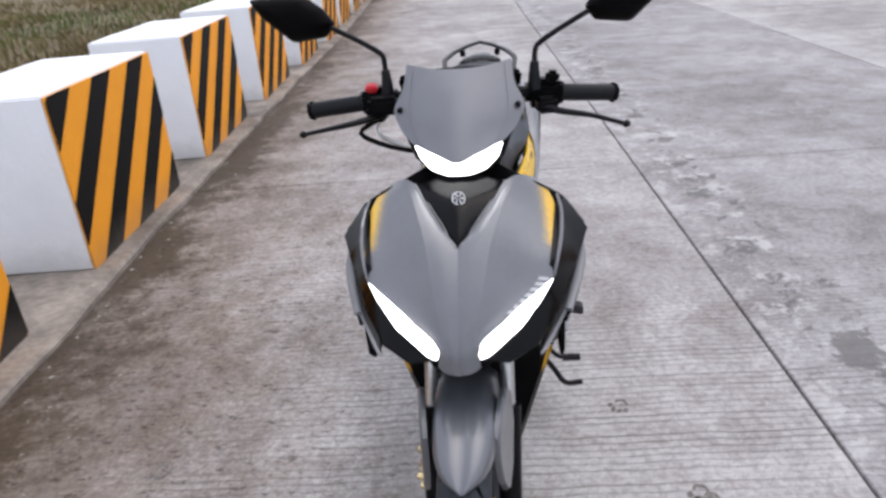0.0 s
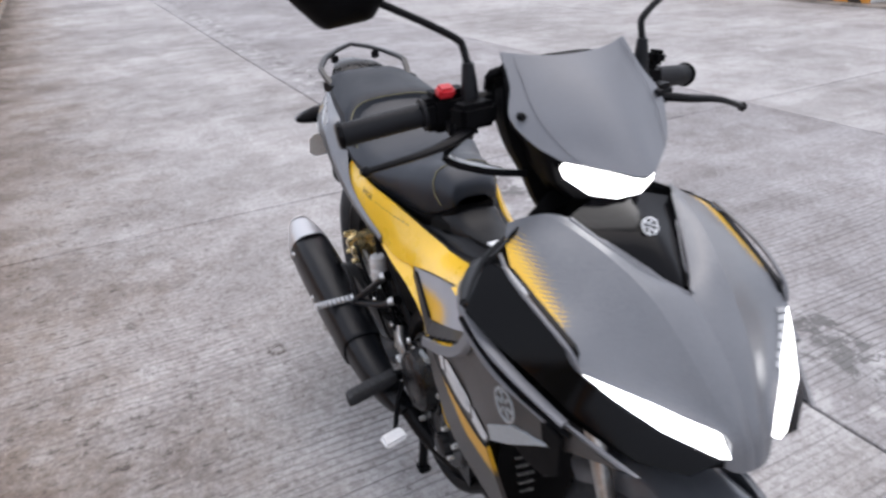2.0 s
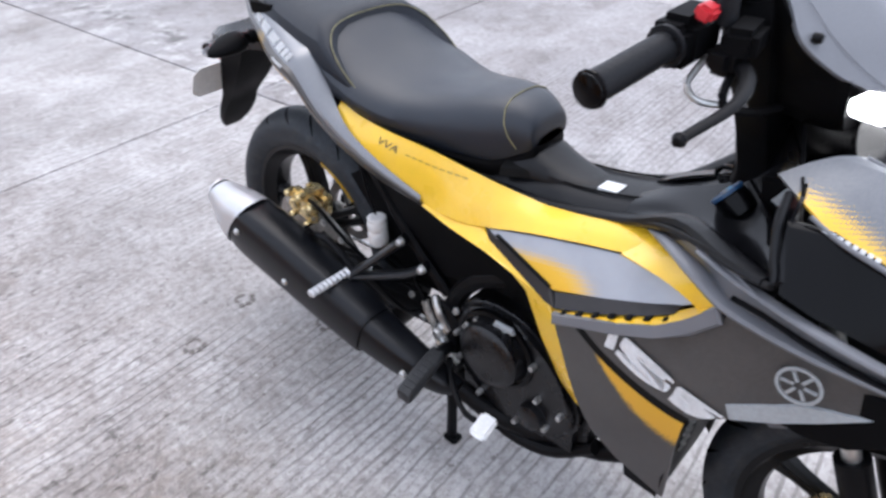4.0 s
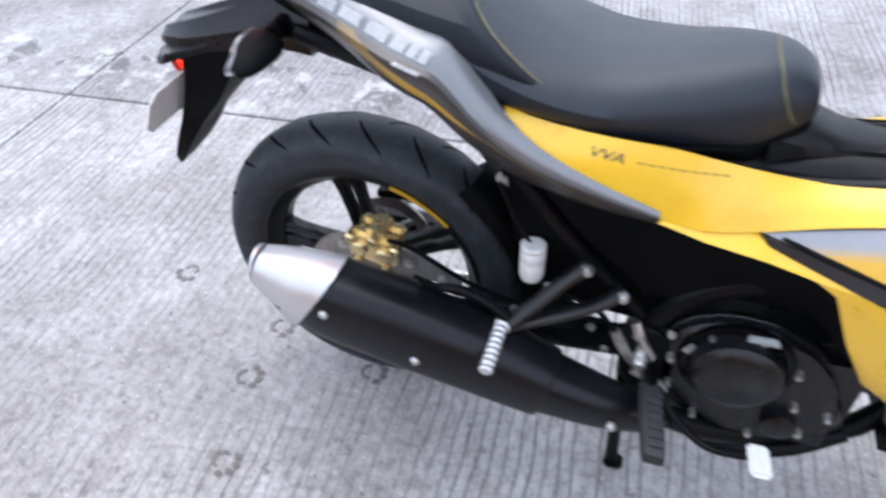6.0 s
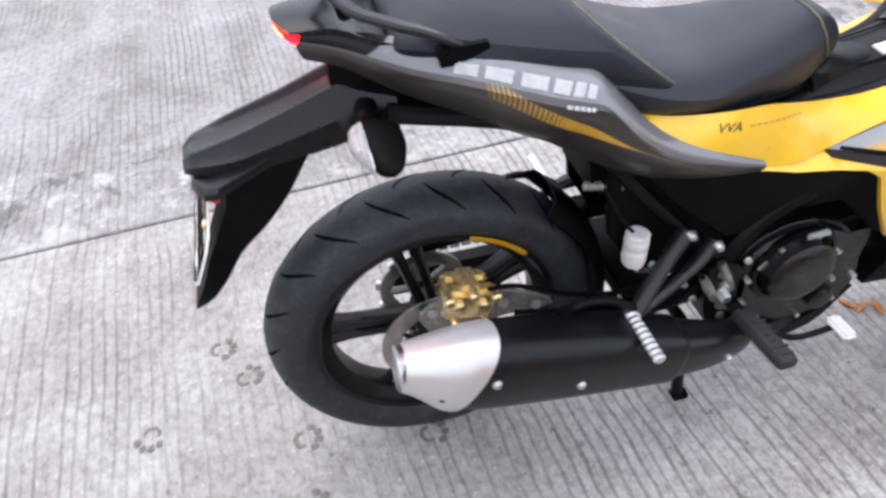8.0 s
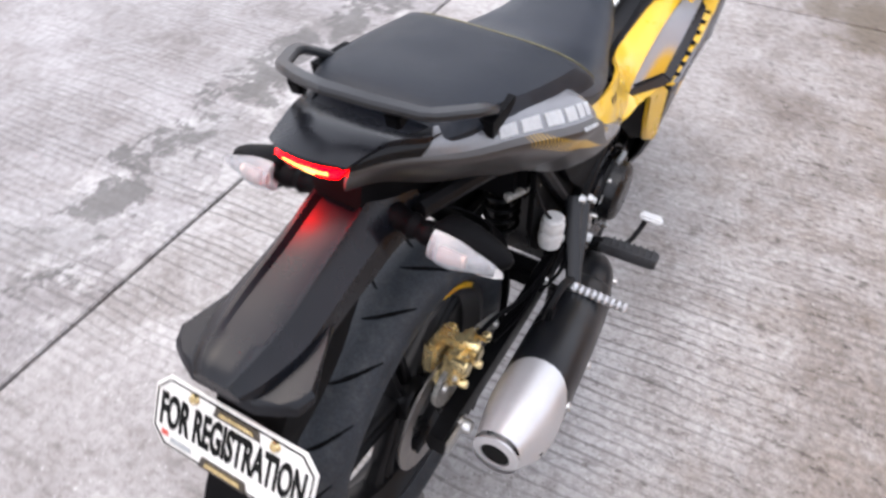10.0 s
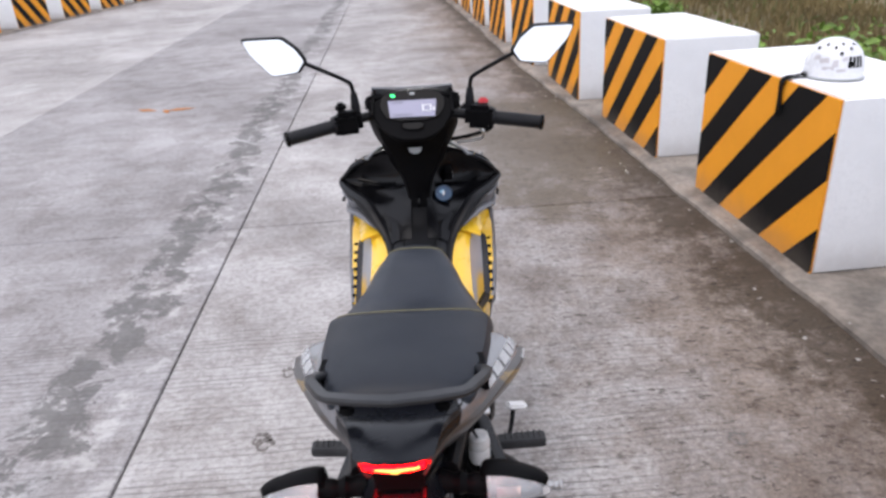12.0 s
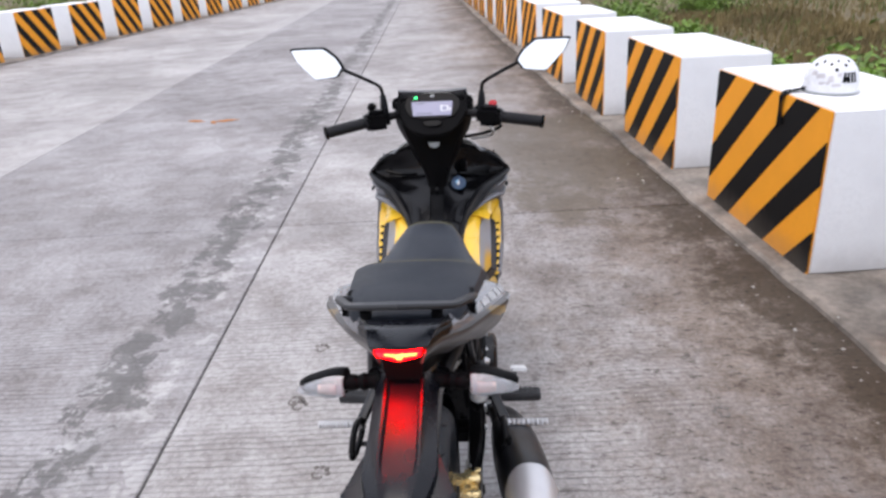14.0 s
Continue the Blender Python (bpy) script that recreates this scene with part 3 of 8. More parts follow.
def block(size, at, turn=(0, 0, 0), bevel=0.003, taper=1.0, bm=None, segments=2):
    """A box with eased edges; taper narrows its top."""
    own = bmesh.new()
    bmesh.ops.create_cube(own, size=1.0)
    for v in own.verts:
        k = taper if v.co.z > 0 else 1.0
        v.co = Vector((v.co.x * size[0] * k, v.co.y * size[1] * k, v.co.z * size[2]))
    if bevel:
        bmesh.ops.bevel(own, geom=own.edges[:], offset=bevel, segments=segments, affect="EDGES", clamp_overlap=True)
    m = pose(*at, *turn)
    bmesh.ops.transform(own, matrix=m, verts=own.verts)
    if bm is None:
        return own
    return join(bm, own)


def join(bm, other):
    me = bpy.data.meshes.new("joining")
    other.to_mesh(me)
    other.free()
    bm.from_mesh(me)
    bpy.data.meshes.remove(me)
    return bm


def bolt(at, axis="x", r=0.006, h=0.006):
    """A hexagon head on a washer; its face points to -x, or along the axis named."""
    x, y, z = at
    bm = lathe([(0, 0), (r * 1.35, 0), (r * 1.35, -h * 0.3), (r, -h * 0.3), (r * 0.92, -h), (r * 0.35, -h * 1.05), (0, -h * 0.8)], at, axis, 10)
    return bm


def letters(text, size, depth, m, name, material, parent, label="", shear=0.0, bold=0.0):
    """Writing with Blender's own font as a thin mesh at the pose m, centred."""
    cu = bpy.data.curves.new("writing", "FONT")
    cu.body, cu.size, cu.extrude, cu.align_x, cu.align_y, cu.shear, cu.offset = text, size, depth, "CENTER", "CENTER", shear, bold
    ob = bpy.data.objects.new("writing", cu)
    scene.collection.objects.link(ob)
    me = bpy.data.meshes.new_from_object(ob.evaluated_get(bpy.context.evaluated_depsgraph_get()))
    bpy.data.objects.remove(ob)
    bpy.data.curves.remove(cu)
    me.transform(m)
    bm = bmesh.new()
    bm.from_mesh(me)
    bpy.data.meshes.remove(me)
    return part(name, bm, material, parent, label)


def axes(at, right, up):
    """A pose whose x runs along right and y along up."""
    r = Vector(right).normalized()
    u = Vector(up)
    u = (u - r * u.dot(r)).normalized()
    f = r.cross(u)
    m = Matrix((r, u, f)).transposed().to_4x4()
    m.translation = Vector(at)
    return m


def sheet_patch(rows, s, corners, out, name, material, parent, label=""):
    """A thin patch that lies on the sheet through rows; corners are (along, across) in rows and 0 to 1."""
    fine = [smooth_line(r, 8) for r in rows]
    cols = [smooth_line([r[i] for r in fine], 8) for i in range(len(fine[0]))]

    def place(t, u):
        a, b = t * 8, u * (len(cols) - 1)
        i, j = min(int(a), len(cols[0]) - 2), min(int(b), len(cols) - 2)
        p = cols[j][i].lerp(cols[j][i + 1], a - i).lerp(cols[j + 1][i].lerp(cols[j + 1][i + 1], a - i), b - j)
        n = (cols[j][i + 1] - cols[j][i]).cross(cols[j + 1][i] - cols[j][i]).normalized()
        if n.x * p.x + n.z * 0.2 < 0:
            n = -n
        q = p + n * out
        return Vector((-s * q.x, q.y, q.z))
    (t0, u0), (t1, u1), (t2, u2), (t3, u3) = corners
    bm = bmesh.new()
    k = 4
    grid = []
    for i in range(k + 1):
        f = i / k
        grid.append([place(t0 + (t1 - t0) * f + ((t3 + (t2 - t3) * f) - (t0 + (t1 - t0) * f)) * g, u0 + (u1 - u0) * f + ((u3 + (u2 - u3) * f) - (u0 + (u1 - u0) * f)) * g) for g in (0, 0.5, 1)])
    grid_faces(bm, grid)
    bmesh.ops.solidify(bm, geom=bm.faces[:], thickness=0.0006)
    return part(name, bm, material, parent, label)


def cling(ob, base, s, out=0.0008):
    """Lays a thin mesh on the side of another, whose face looks to s along x."""
    tree = BVHTree.FromPolygons([v.co for v in base.data.vertices], [p.vertices for p in base.data.polygons])
    far = max(abs(v.co.x) for v in ob.data.vertices)
    for v in ob.data.vertices:
        hit = tree.ray_cast(Vector((s * 0.6, v.co.y, v.co.z)), Vector((-s, 0, 0)))
        if hit[0] is not None:
            v.co.x = hit[0].x + s * (out if abs(v.co.x) > far - 0.0004 else out - 0.0006)
    return ob

# ---- ground, road, kerbs ----


def setting(name, bm, material, label):
    return tagged(part(name, bm, material), label, name.split("_")[0], "", "structure")


bm = bmesh.new()
bmesh.ops.create_grid(bm, x_segments=24, y_segments=24, size=2200)
bmesh.ops.transform(bm, matrix=pose(0, 0, -0.14), verts=bm.verts)
setting("ground", bm, M_EARTH, "flat field of dry brown and green grass round the road")

LANES = [-2.35, 0.905, 3.40, 5.90, 8.9]
SLAB = 4.33
ROWS = range(-14, 9)
bm = block((LANES[-1] - LANES[0] + 0.1, SLAB * len(ROWS), 0.10), ((LANES[0] + LANES[-1]) / 2, (ROWS[0] + len(ROWS) / 2) * SLAB + 1.55, -0.066), bevel=0)
bmesh.ops.transform(bm, matrix=Matrix.Rotation(ROAD_TURN, 4, "Z"), verts=bm.verts)
road = setting("road", bm, M_GAP, "pale grey concrete road laid in grooved slabs with dark joints")


def edge_line(y):
    near = max(-7.0, min(7.0, y))
    return EDGE_X + EDGE_SLOPE * y + 0.0025 * near * near


def kerb(name, line, outward, y0, y1, label):
    bm = bmesh.new()
    rows = []
    k = int((y1 - y0) / 0.09)
    for i in range(k + 1):
        y = y0 + (y1 - y0) * i / k
        x = line(y)
        w = noise.noise(Vector((x * 2, y * 1.3, 4.0))) * 0.030 + noise.noise(Vector((x * 2, y * 4.3, 2.0))) * 0.012
        h = noise.noise(Vector((x, y * 2.1, 9.0))) * 0.010
        rows.append([(x + outward * (-0.125 + w), y, -0.06), (x + outward * (-0.12 + w), y, 0.018 + h), (x + outward * (-0.105 + w), y, 0.030 + h), (x, y, 0.031), (x + outward * 0.62, y, 0.030), (x + outward * 0.66, y, -0.20)])
    grid_faces(bm, rows)
    return setting(name, bm, M_KERB, label)


def far_line(y):
    return 8.25 + (0.055 if y < -11 else -0.012) * (y + 11)


kerb("kerb", edge_line, -1, -46, 24, "low dirty concrete kerb under the barrier blocks")
kerb("kerb_far", far_line, 1, -46, 40, "low concrete kerb on the far road side")

# ---- concrete barrier blocks ----
B_LEN, B_TOP, B_DEPTH, B_HIGH, B_LEAN, B_PERIOD = 1.12, 1.11, 0.62, 0.80, -0.012, 1.65


def clip_band(poly, lo, hi, rise):
    """The part of a polygon in (u, v) with lo < v - rise * u < hi."""
    for sign, limit in ((1, lo), (-1, -hi)):
        out = []
        for i, p in enumerate(poly):
            q = poly[(i + 1) % len(poly)]
            a, b = sign * (p[1] - rise * p[0]) - limit, sign * (q[1] - rise * q[0]) - limit
            if a >= 0:
                out.append(p)
            if (a >= 0) != (b >= 0):
                t = a / (a - b)
                out.append((p[0] + (q[0] - p[0]) * t, p[1] + (q[1] - p[1]) * t))
        poly = out
        if len(poly) < 3:
            return []
    return poly


def barrier_block(rise, label):
    """A white block whose road face carries slanted orange and black bands. Its road face looks to +x."""
    lb, lt, d = B_LEN / 2, B_TOP / 2, B_DEPTH
    bm = bmesh.new()
    low = [(0, -lb, 0), (0, lb, 0), (-d, lb, 0), (-d, -lb, 0)]
    top = [(-B_LEAN, -lt, B_HIGH), (-B_LEAN, lt, B_HIGH), (-d + 0.03, lt, B_HIGH), (-d + 0.03, -lt, B_HIGH)]
    vs = grid_faces(bm, [low, top], True)
    bm.faces.new(vs[0][::-1])
    bm.faces.new(vs[1])
    bmesh.ops.subdivide_edges(bm, edges=bm.edges[:], cuts=5, use_grid_fill=True)
    for v in bm.verts:
        v.co += noise.noise_vector(v.co * 3.3) * 0.0035
    bmesh.ops.bevel(bm, geom=[e for e in bm.edges if e.calc_face_angle(0.0) > radians(50)], offset=0.010, segments=2, affect="EDGES")
    body = tagged(part("barrier_block", bm, M_WHITE), label, "barrier")
    face = [(-lb + 0.006, 0.004), (lb - 0.006, 0.004), (lt - 0.006, B_HIGH - 0.008), (-lt + 0.006, B_HIGH - 0.008)]

    def lay(poly, out, thick):
        pts = []
        for u, v in poly:
            pts.append((-B_LEAN * v / B_HIGH + out, u, v))
        return panel(pts, thick, (-1, 0, 0), edge=0)
    part("painted_face", lay(face, 0.005, 0.012), M_ORANGE, body, "orange painted road face")
    step = 0.435
    for i in range(-4, 6):
        hi = 0.325 + i * step
        lo = hi - 0.207
        # bands are measured from the end where the first full one starts
        poly = clip_band([(u + lb, v) for u, v in (face if rise > 0 else [(-u, v) for u, v in face[::-1]])], lo, hi, 1.08)
        if poly:
            poly = [((u - lb) * (1 if rise > 0 else -1), v) for u, v in poly]
            part("stripe", lay(poly, 0.0075, 0.009), M_STRIPE, body, "black painted band")
    return body


def block_height(i):
    """The blocks ahead of the motorcycle stand a little lower than those behind it."""
    return B_HIGH if i > 0 else max(0.735, 0.760 - 0.012 * abs(i))


first = barrier_block(1, "white concrete barrier block with orange and black slanted bands")
tagged(first, group="barrier blocks along the near kerb")
TURN_NEAR = math.degrees(math.atan(-EDGE_SLOPE))
for i in range(-19, 15):
    y = -2.378 + B_PERIOD * i
    m = pose(edge_line(y) + random.uniform(-0.012, 0.012), y, 0.028, 0, 0, TURN_NEAR + random.uniform(-0.8, 0.8))
    if i == -19:
        first.matrix_basis = m
    else:
        copy_thing(first, m @ Matrix.Diagonal((1, 1, block_height(i) / B_HIGH, 1)))
other = barrier_block(-1, "white concrete barrier block with orange and black bands across the road")
tagged(other, group="barrier blocks along the far kerb")
FAR_ROW = [-12.1 + B_PERIOD * i for i in range(-20, 2)] + [6.6 + B_PERIOD * i for i in range(-9, 20)]
for i, y in enumerate(FAR_ROW):
    lean = math.degrees(math.atan(0.055 if y < -11 else -0.012))
    m = pose(far_line(y), y, 0.028, 0, 0, 180 - lean + random.uniform(-0.8, 0.8))
    if i == 0:
        other.matrix_basis = m
    else:
        copy_thing(other, m)

# ---- field: grass, shrubs ----


def grass(name, material, label, areas, high, seed):
    rnd = random.Random(seed)
    verts, faces = [], []
    for x0, x1, y0, y1, count in areas:
        for _ in range(count):
            x, y = rnd.uniform(x0, x1), rnd.uniform(y0, y1)
            if noise.noise(Vector((x * 0.35, y * 0.35, seed))) < rnd.uniform(-0.5, 0.25):
                continue
            a = rnd.uniform(0, 6.28)
            h = high * rnd.uniform(0.4, 1.2)
            w = rnd.uniform(0.006, 0.016) * (1 + abs(x) * 0.05)
            lean = rnd.uniform(0.1, 0.6) * h
            b = rnd.uniform(0, 6.28)
            k = len(verts)
            verts += [(x - w * math.cos(a), y - w * math.sin(a), -0.15), (x + w * math.cos(a), y + w * math.sin(a), -0.15),
                      (x + w * 0.7 * math.cos(a) + lean * 0.4 * math.cos(b), y + w * 0.7 * math.sin(a) + lean * 0.4 * math.sin(b), -0.15 + h * 0.6),
                      (x - w * 0.7 * math.cos(a) + lean * 0.4 * math.cos(b), y - w * 0.7 * math.sin(a) + lean * 0.4 * math.sin(b), -0.15 + h * 0.6),
                      (x + lean * math.cos(b), y + lean * math.sin(b), -0.15 + h)]
            faces += [(k, k + 1, k + 2, k + 3), (k + 3, k + 2, k + 4)]
    me = bpy.data.meshes.new(name)
    me.from_pydata(verts, [], faces)
    me.materials.append(material)
    return tagged(new(name, me), label, "grass", "", "stuff")


grass("dry_grass", M_DRYGRASS, "long dry brown grass on the field behind the barrier", [(-7, -2.9, -16, 13, 42000), (-22, -7, -34, 22, 46000), (9.5, 22, -40, 14, 26000)], 0.20, 3)
grass("green_grass", M_GREENGRASS, "green grass and weeds at the barrier foot", [(-3.6, -2.6, -18, 12, 6000), (-14, -3.4, -24, 16, 16000), (9.2, 14, -40, 12, 14000)], 0.20, 8)


def shrub(at, wide, high, seed, label):
    rnd = random.Random(seed)
    root = tagged(empty("shrub", at), label, "shrub", "shrubs along the road")
    bm = bmesh.new()
    tips = []
    for i in range(9):
        a, r = rnd.uniform(0, 6.28), rnd.uniform(0.25, 0.95) * wide / 2
        tip = Vector((at[0] + r * math.cos(a), at[1] + r * math.sin(a), at[2] + high * rnd.uniform(0.45, 0.95)))
        mid = Vector(at).lerp(tip, 0.5) + Vector((rnd.uniform(-0.08, 0.08), rnd.uniform(-0.08, 0.08), 0.1 * high))
        tube([at, mid, tip], [0.018, 0.012, 0.004], 5, 2, bm=bm)
        tips += [mid, tip, Vector(at).lerp(tip, 0.75)]
    part("branch", bm, M_BARK, root)
    bm = bmesh.new()
    for tip in tips:
        for _ in range(80):
            d = Vector((rnd.gauss(0, 1), rnd.gauss(0, 1), rnd.gauss(0, 0.7))) * (0.13 * wide)
            p = tip + d
            p.z = max(p.z, at[2] + 0.03)
            s = rnd.uniform(0.025, 0.06)
            m = pose(*p, rnd.uniform(-60, 60), rnd.uniform(-60, 60), rnd.uniform(0, 360))
            q = [m @ Vector(c) for c in ((0, -s, 0), (s * 0.45, -s * 0.1, s * 0.12), (0, s, -s * 0.1), (-s * 0.45, -s * 0.1, s * 0.12))]
            bm.faces.new([bm.verts.new(c) for c in q])
    me = bpy.data.meshes.new("leaves")
    bm.to_mesh(me)
    bm.free()
    me.materials.append(M_LEAF)
    ob = new("leaves", me)
    ob.parent = root
    ob.matrix_parent_inverse = root.matrix_basis.inverted()
    return root


SHRUBS = [(-3.25, -4.4, 1.15, 0.80), (-3.15, -6.6, 0.7, 0.45), (-3.1, -9.6, 0.9, 0.45), (-3.0, -12.5, 1.2, 0.5), (-5.2, -15.0, 1.6, 0.5), (-3.9, 9.5, 2.2, 1.3), (-5.0, 11.5, 2.6, 1.6), (-3.6, 13.2, 2.0, 1.3),
          (10.2, -13.5, 1.7, 1.1), (10.6, -16.5, 2.0, 1.4), (10.2, -20.0, 2.4, 1.5), (10.0, -24.0, 2.2, 1.3), (9.8, -29.0, 2.6, 1.6)]
for i, (x, y, w, h) in enumerate(SHRUBS):
    shrub((x, y, -0.15), w, h, 40 + i, "leafy green shrub growing behind the barrier blocks")

# ---- helmet on a block ----
HX, HY, HZ = -1.765, -2.215, 0.028 + block_height(0)
helmet = tagged(empty("half_helmet", (HX, HY, HZ)), "white open half helmet with dark stickers lying on a barrier block", "helmet")
bm = bmesh.new()
rings = []
for i in range(15):
    e = i / 14 * math.pi / 2
    rings.append([(HX + 0.116 * math.cos(e) ** 0.8 * math.cos(a), HY + 0.132 * math.cos(e) ** 0.8 * math.sin(a), HZ + 0.012 + 0.150 * math.sin(e) ** 0.92) for a in (2 * math.pi * q / 36 for q in range(36))])
grid_faces(bm, rings, True)
bmesh.ops.remove_doubles(bm, verts=bm.verts, dist=0.0008)
bmesh.ops.recalc_face_normals(bm, faces=bm.faces)
bmesh.ops.solidify(bm, geom=bm.faces[:], thickness=0.012)
shell = part("shell", bm, M_HELMET, helmet)
part("rim_trim", tube([(HX + 0.116 * math.cos(a), HY + 0.132 * math.sin(a), HZ + 0.008) for a in (2 * math.pi * q / 30 for q in range(31))], 0.004, 6, 1), M_LABELGREY, shell, "grey rubber rim trim")


def on_shell(az, el, out=0.002):
    a, e = radians(az), radians(el)
    return Vector((HX + (0.116 + out) * math.cos(e) ** 0.8 * math.cos(a), HY + (0.132 + out) * math.cos(e) ** 0.8 * math.sin(a), HZ + 0.012 + (0.150 + out) * math.sin(e) ** 0.92))


def shell_patch(pts, name, mat, label=""):
    c = on_shell(sum(p[0] for p in pts) / len(pts), sum(p[1] for p in pts) / len(pts))
    inward = Vector((HX, HY, HZ + 0.02)) - c
    part(name, panel([on_shell(*p) for p in pts], 0.004, inward, edge=0), mat, shell, label)


for az, el in ((55, 52), (75, 62), (95, 50), (30, 58), (115, 60), (70, 40), (10, 48)):
    shell_patch([(az + 4.5 * math.cos(a), el + 3.6 * math.sin(a)) for a in (i * math.pi / 4 for i in range(8))], "vent_hole", M_INK, "dark round vent")
for az, el, w, h in ((38, 26, 10, 5), (60, 22, 6, 7), (78, 30, 5, 4), (92, 22, 8, 4), (20, 30, 7, 5), (48, 14, 12, 3), (72, 12, 9, 3)):
    shell_patch([(az - w, el - h), (az + w, el - h * 0.6), (az + w * 0.8, el + h), (az - w * 0.9, el + h * 0.7)], "sticker", M_INK if az > 85 else M_PALEMARK)
for az in (88, 97, 106, 115):
    shell_patch([(az - 3, 16), (az + 3, 16), (az + 5, 34), (az - 1, 34)], "sticker_bar", M_INK, "dark bar of a sticker")
for dy, ln in ((0.0, 0.165), (0.022, 0.140)):
    xe = edge_line(HY) + 0.030
    part("strap", tube([(HX + 0.09, HY - 0.02 + dy, HZ + 0.018), (xe - 0.06, HY - 0.01 + dy, HZ + 0.012), (xe + 0.002, HY - 0.01 + dy, HZ - 0.004), (xe + 0.004, HY - 0.01 + dy * 0.3, HZ - ln * 0.5), (xe + 0.005, HY - 0.01 + dy * 1.6, HZ - ln)], 0.012, 6, 4, 0.25, (1, 0, 0.3)), M_BLACK, helmet, "black webbing chin strap")

# ---- small things on the road ----


# Thin dark shapes on the road; the pressed print's shade is in their colour.
def paw_print(x, y, turn, k=1.0):
    bm = bmesh.new()
    for px, py, r in ((-0.024, 0.020, 0.0075), (-0.009, 0.032, 0.0075), (0.010, 0.032, 0.0075), (0.025, 0.019, 0.0075)):
        c = [(px + r * rr * math.cos(a), py + 1.3 * r * rr * math.sin(a)) for i, a in enumerate(i * math.pi / 5 for i in range(10)) for rr in (1 + 0.3 * noise.noise(Vector((x * 9 + i, y * 7, px * 50))),)]
        top = [bm.verts.new((u * k, v * k, 0.0010)) for u, v in c]
        low = [bm.verts.new((u * k, v * k, -0.001)) for u, v in c]
        bm.faces.new(top)
        for i in range(10):
            bm.faces.new((top[i], low[i], low[(i + 1) % 10], top[(i + 1) % 10]))
    rows = []
    for i in range(13):
        a = math.pi * (-0.15 + 1.3 * i / 12) + math.pi
        w = (0.0035 + 0.0035 * math.sin(math.pi * i / 12)) * (1 + 0.5 * noise.noise(Vector((x * 7, y * 9, i * 0.8))))
        rows.append([(r * math.cos(a) * k, (-0.004 + 0.85 * r * math.sin(a)) * k, h) for r, h in ((0.018 - w, -0.001), (0.018 - w, 0.0010), (0.018, 0.0012), (0.018 + w * 0.4, 0.0010), (0.018 + w * 0.4, -0.001))])
    grid_faces(bm, rows)
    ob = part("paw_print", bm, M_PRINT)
    ob.matrix_basis = pose(x, y, 0.0, 0, 0, turn)
    tagged(ob, "animal paw print pressed into the concrete road", "print", "paw prints")


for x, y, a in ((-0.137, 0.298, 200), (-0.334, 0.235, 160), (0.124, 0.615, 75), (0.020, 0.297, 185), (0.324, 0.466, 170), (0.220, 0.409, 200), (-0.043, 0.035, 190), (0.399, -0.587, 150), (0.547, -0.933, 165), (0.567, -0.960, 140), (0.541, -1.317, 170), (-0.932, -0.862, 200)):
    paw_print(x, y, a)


def fallen_leaf(x, y, turn, k, label="dry orange leaf lying on the road"):
    bm = bmesh.new()
    out = [(0, -0.05), (0.016, -0.02), (0.018, 0.012), (0.006, 0.045), (0, 0.06), (-0.012, 0.03), (-0.017, -0.005), (-0.010, -0.035)]
    top = [bm.verts.new((u * k, v * k, 0.0035 + 0.004 * abs(u) / 0.018)) for u, v in out]
    low = [bm.verts.new((u * k, v * k, 0.0015)) for u, v in out]
    bm.faces.new(top)
    bm.faces.new(low[::-1])
    for i in range(8):
        bm.faces.new((top[i], low[i], low[(i + 1) % 8], top[(i + 1) % 8]))
    ob = part("dead_leaf", bm, M_LITTER)
    ob.matrix_basis = pose(x, y, 0, 0, 0, turn)
    tagged(ob, label, "leaf", "fallen leaves")


for x, y, a, k in ((-0.008, -1.055, 30, 0.45), (-0.020, -1.090, 80, 0.5), (2.75, -5.70, 70, 2.0), (2.42, -5.67, 100, 2.2), (2.53, -5.62, 30, 1.5), (0.010, -1.028, 120, 0.40)):
    fallen_leaf(x, y, a, k)

rnd = random.Random(21)
verts, faces = [], []
for i in range(90):
    y = rnd.uniform(-7.0, 2.5)
    x = edge_line(y) + 0.12 + abs(rnd.gauss(0, 0.14)) - 0.06
    r = rnd.uniform(0.003, 0.012)
    base = 0.032 if x < edge_line(y) + 0.10 else 0.0
    k = len(verts)
    for j in range(5):
        a = 2 * math.pi * j / 5 + rnd.uniform(-0.4, 0.4)
        verts.append((x + r * math.cos(a), y + r * math.sin(a), base))
    verts.append((x + rnd.uniform(-0.3, 0.3) * r, y, base + r * rnd.uniform(0.5, 0.9)))
    faces += [(k + j, k + (j + 1) % 5, k + 5) for j in range(5)]
me = bpy.data.meshes.new("mortar_crumbs")
me.from_pydata(verts, [], faces)
me.materials.append(M_CRUMB)
tagged(new("mortar_crumbs", me), "pale crumbs of mortar strewn along the kerb", "rubble", "", "stuff")

# ---- the motorcycle: x to its left, y to its tail, z up; rear axle over y = 0 ----
bike = tagged(empty("motorcycle", (0, -0.5, 0)), "grey and yellow underbone motorcycle with black seat on its centre stand", "motorcycle")
REAR, FRONT = (0.0, 0.0, 0.329), (0.0, -1.305, 0.288)
SIDES = (1, -1)


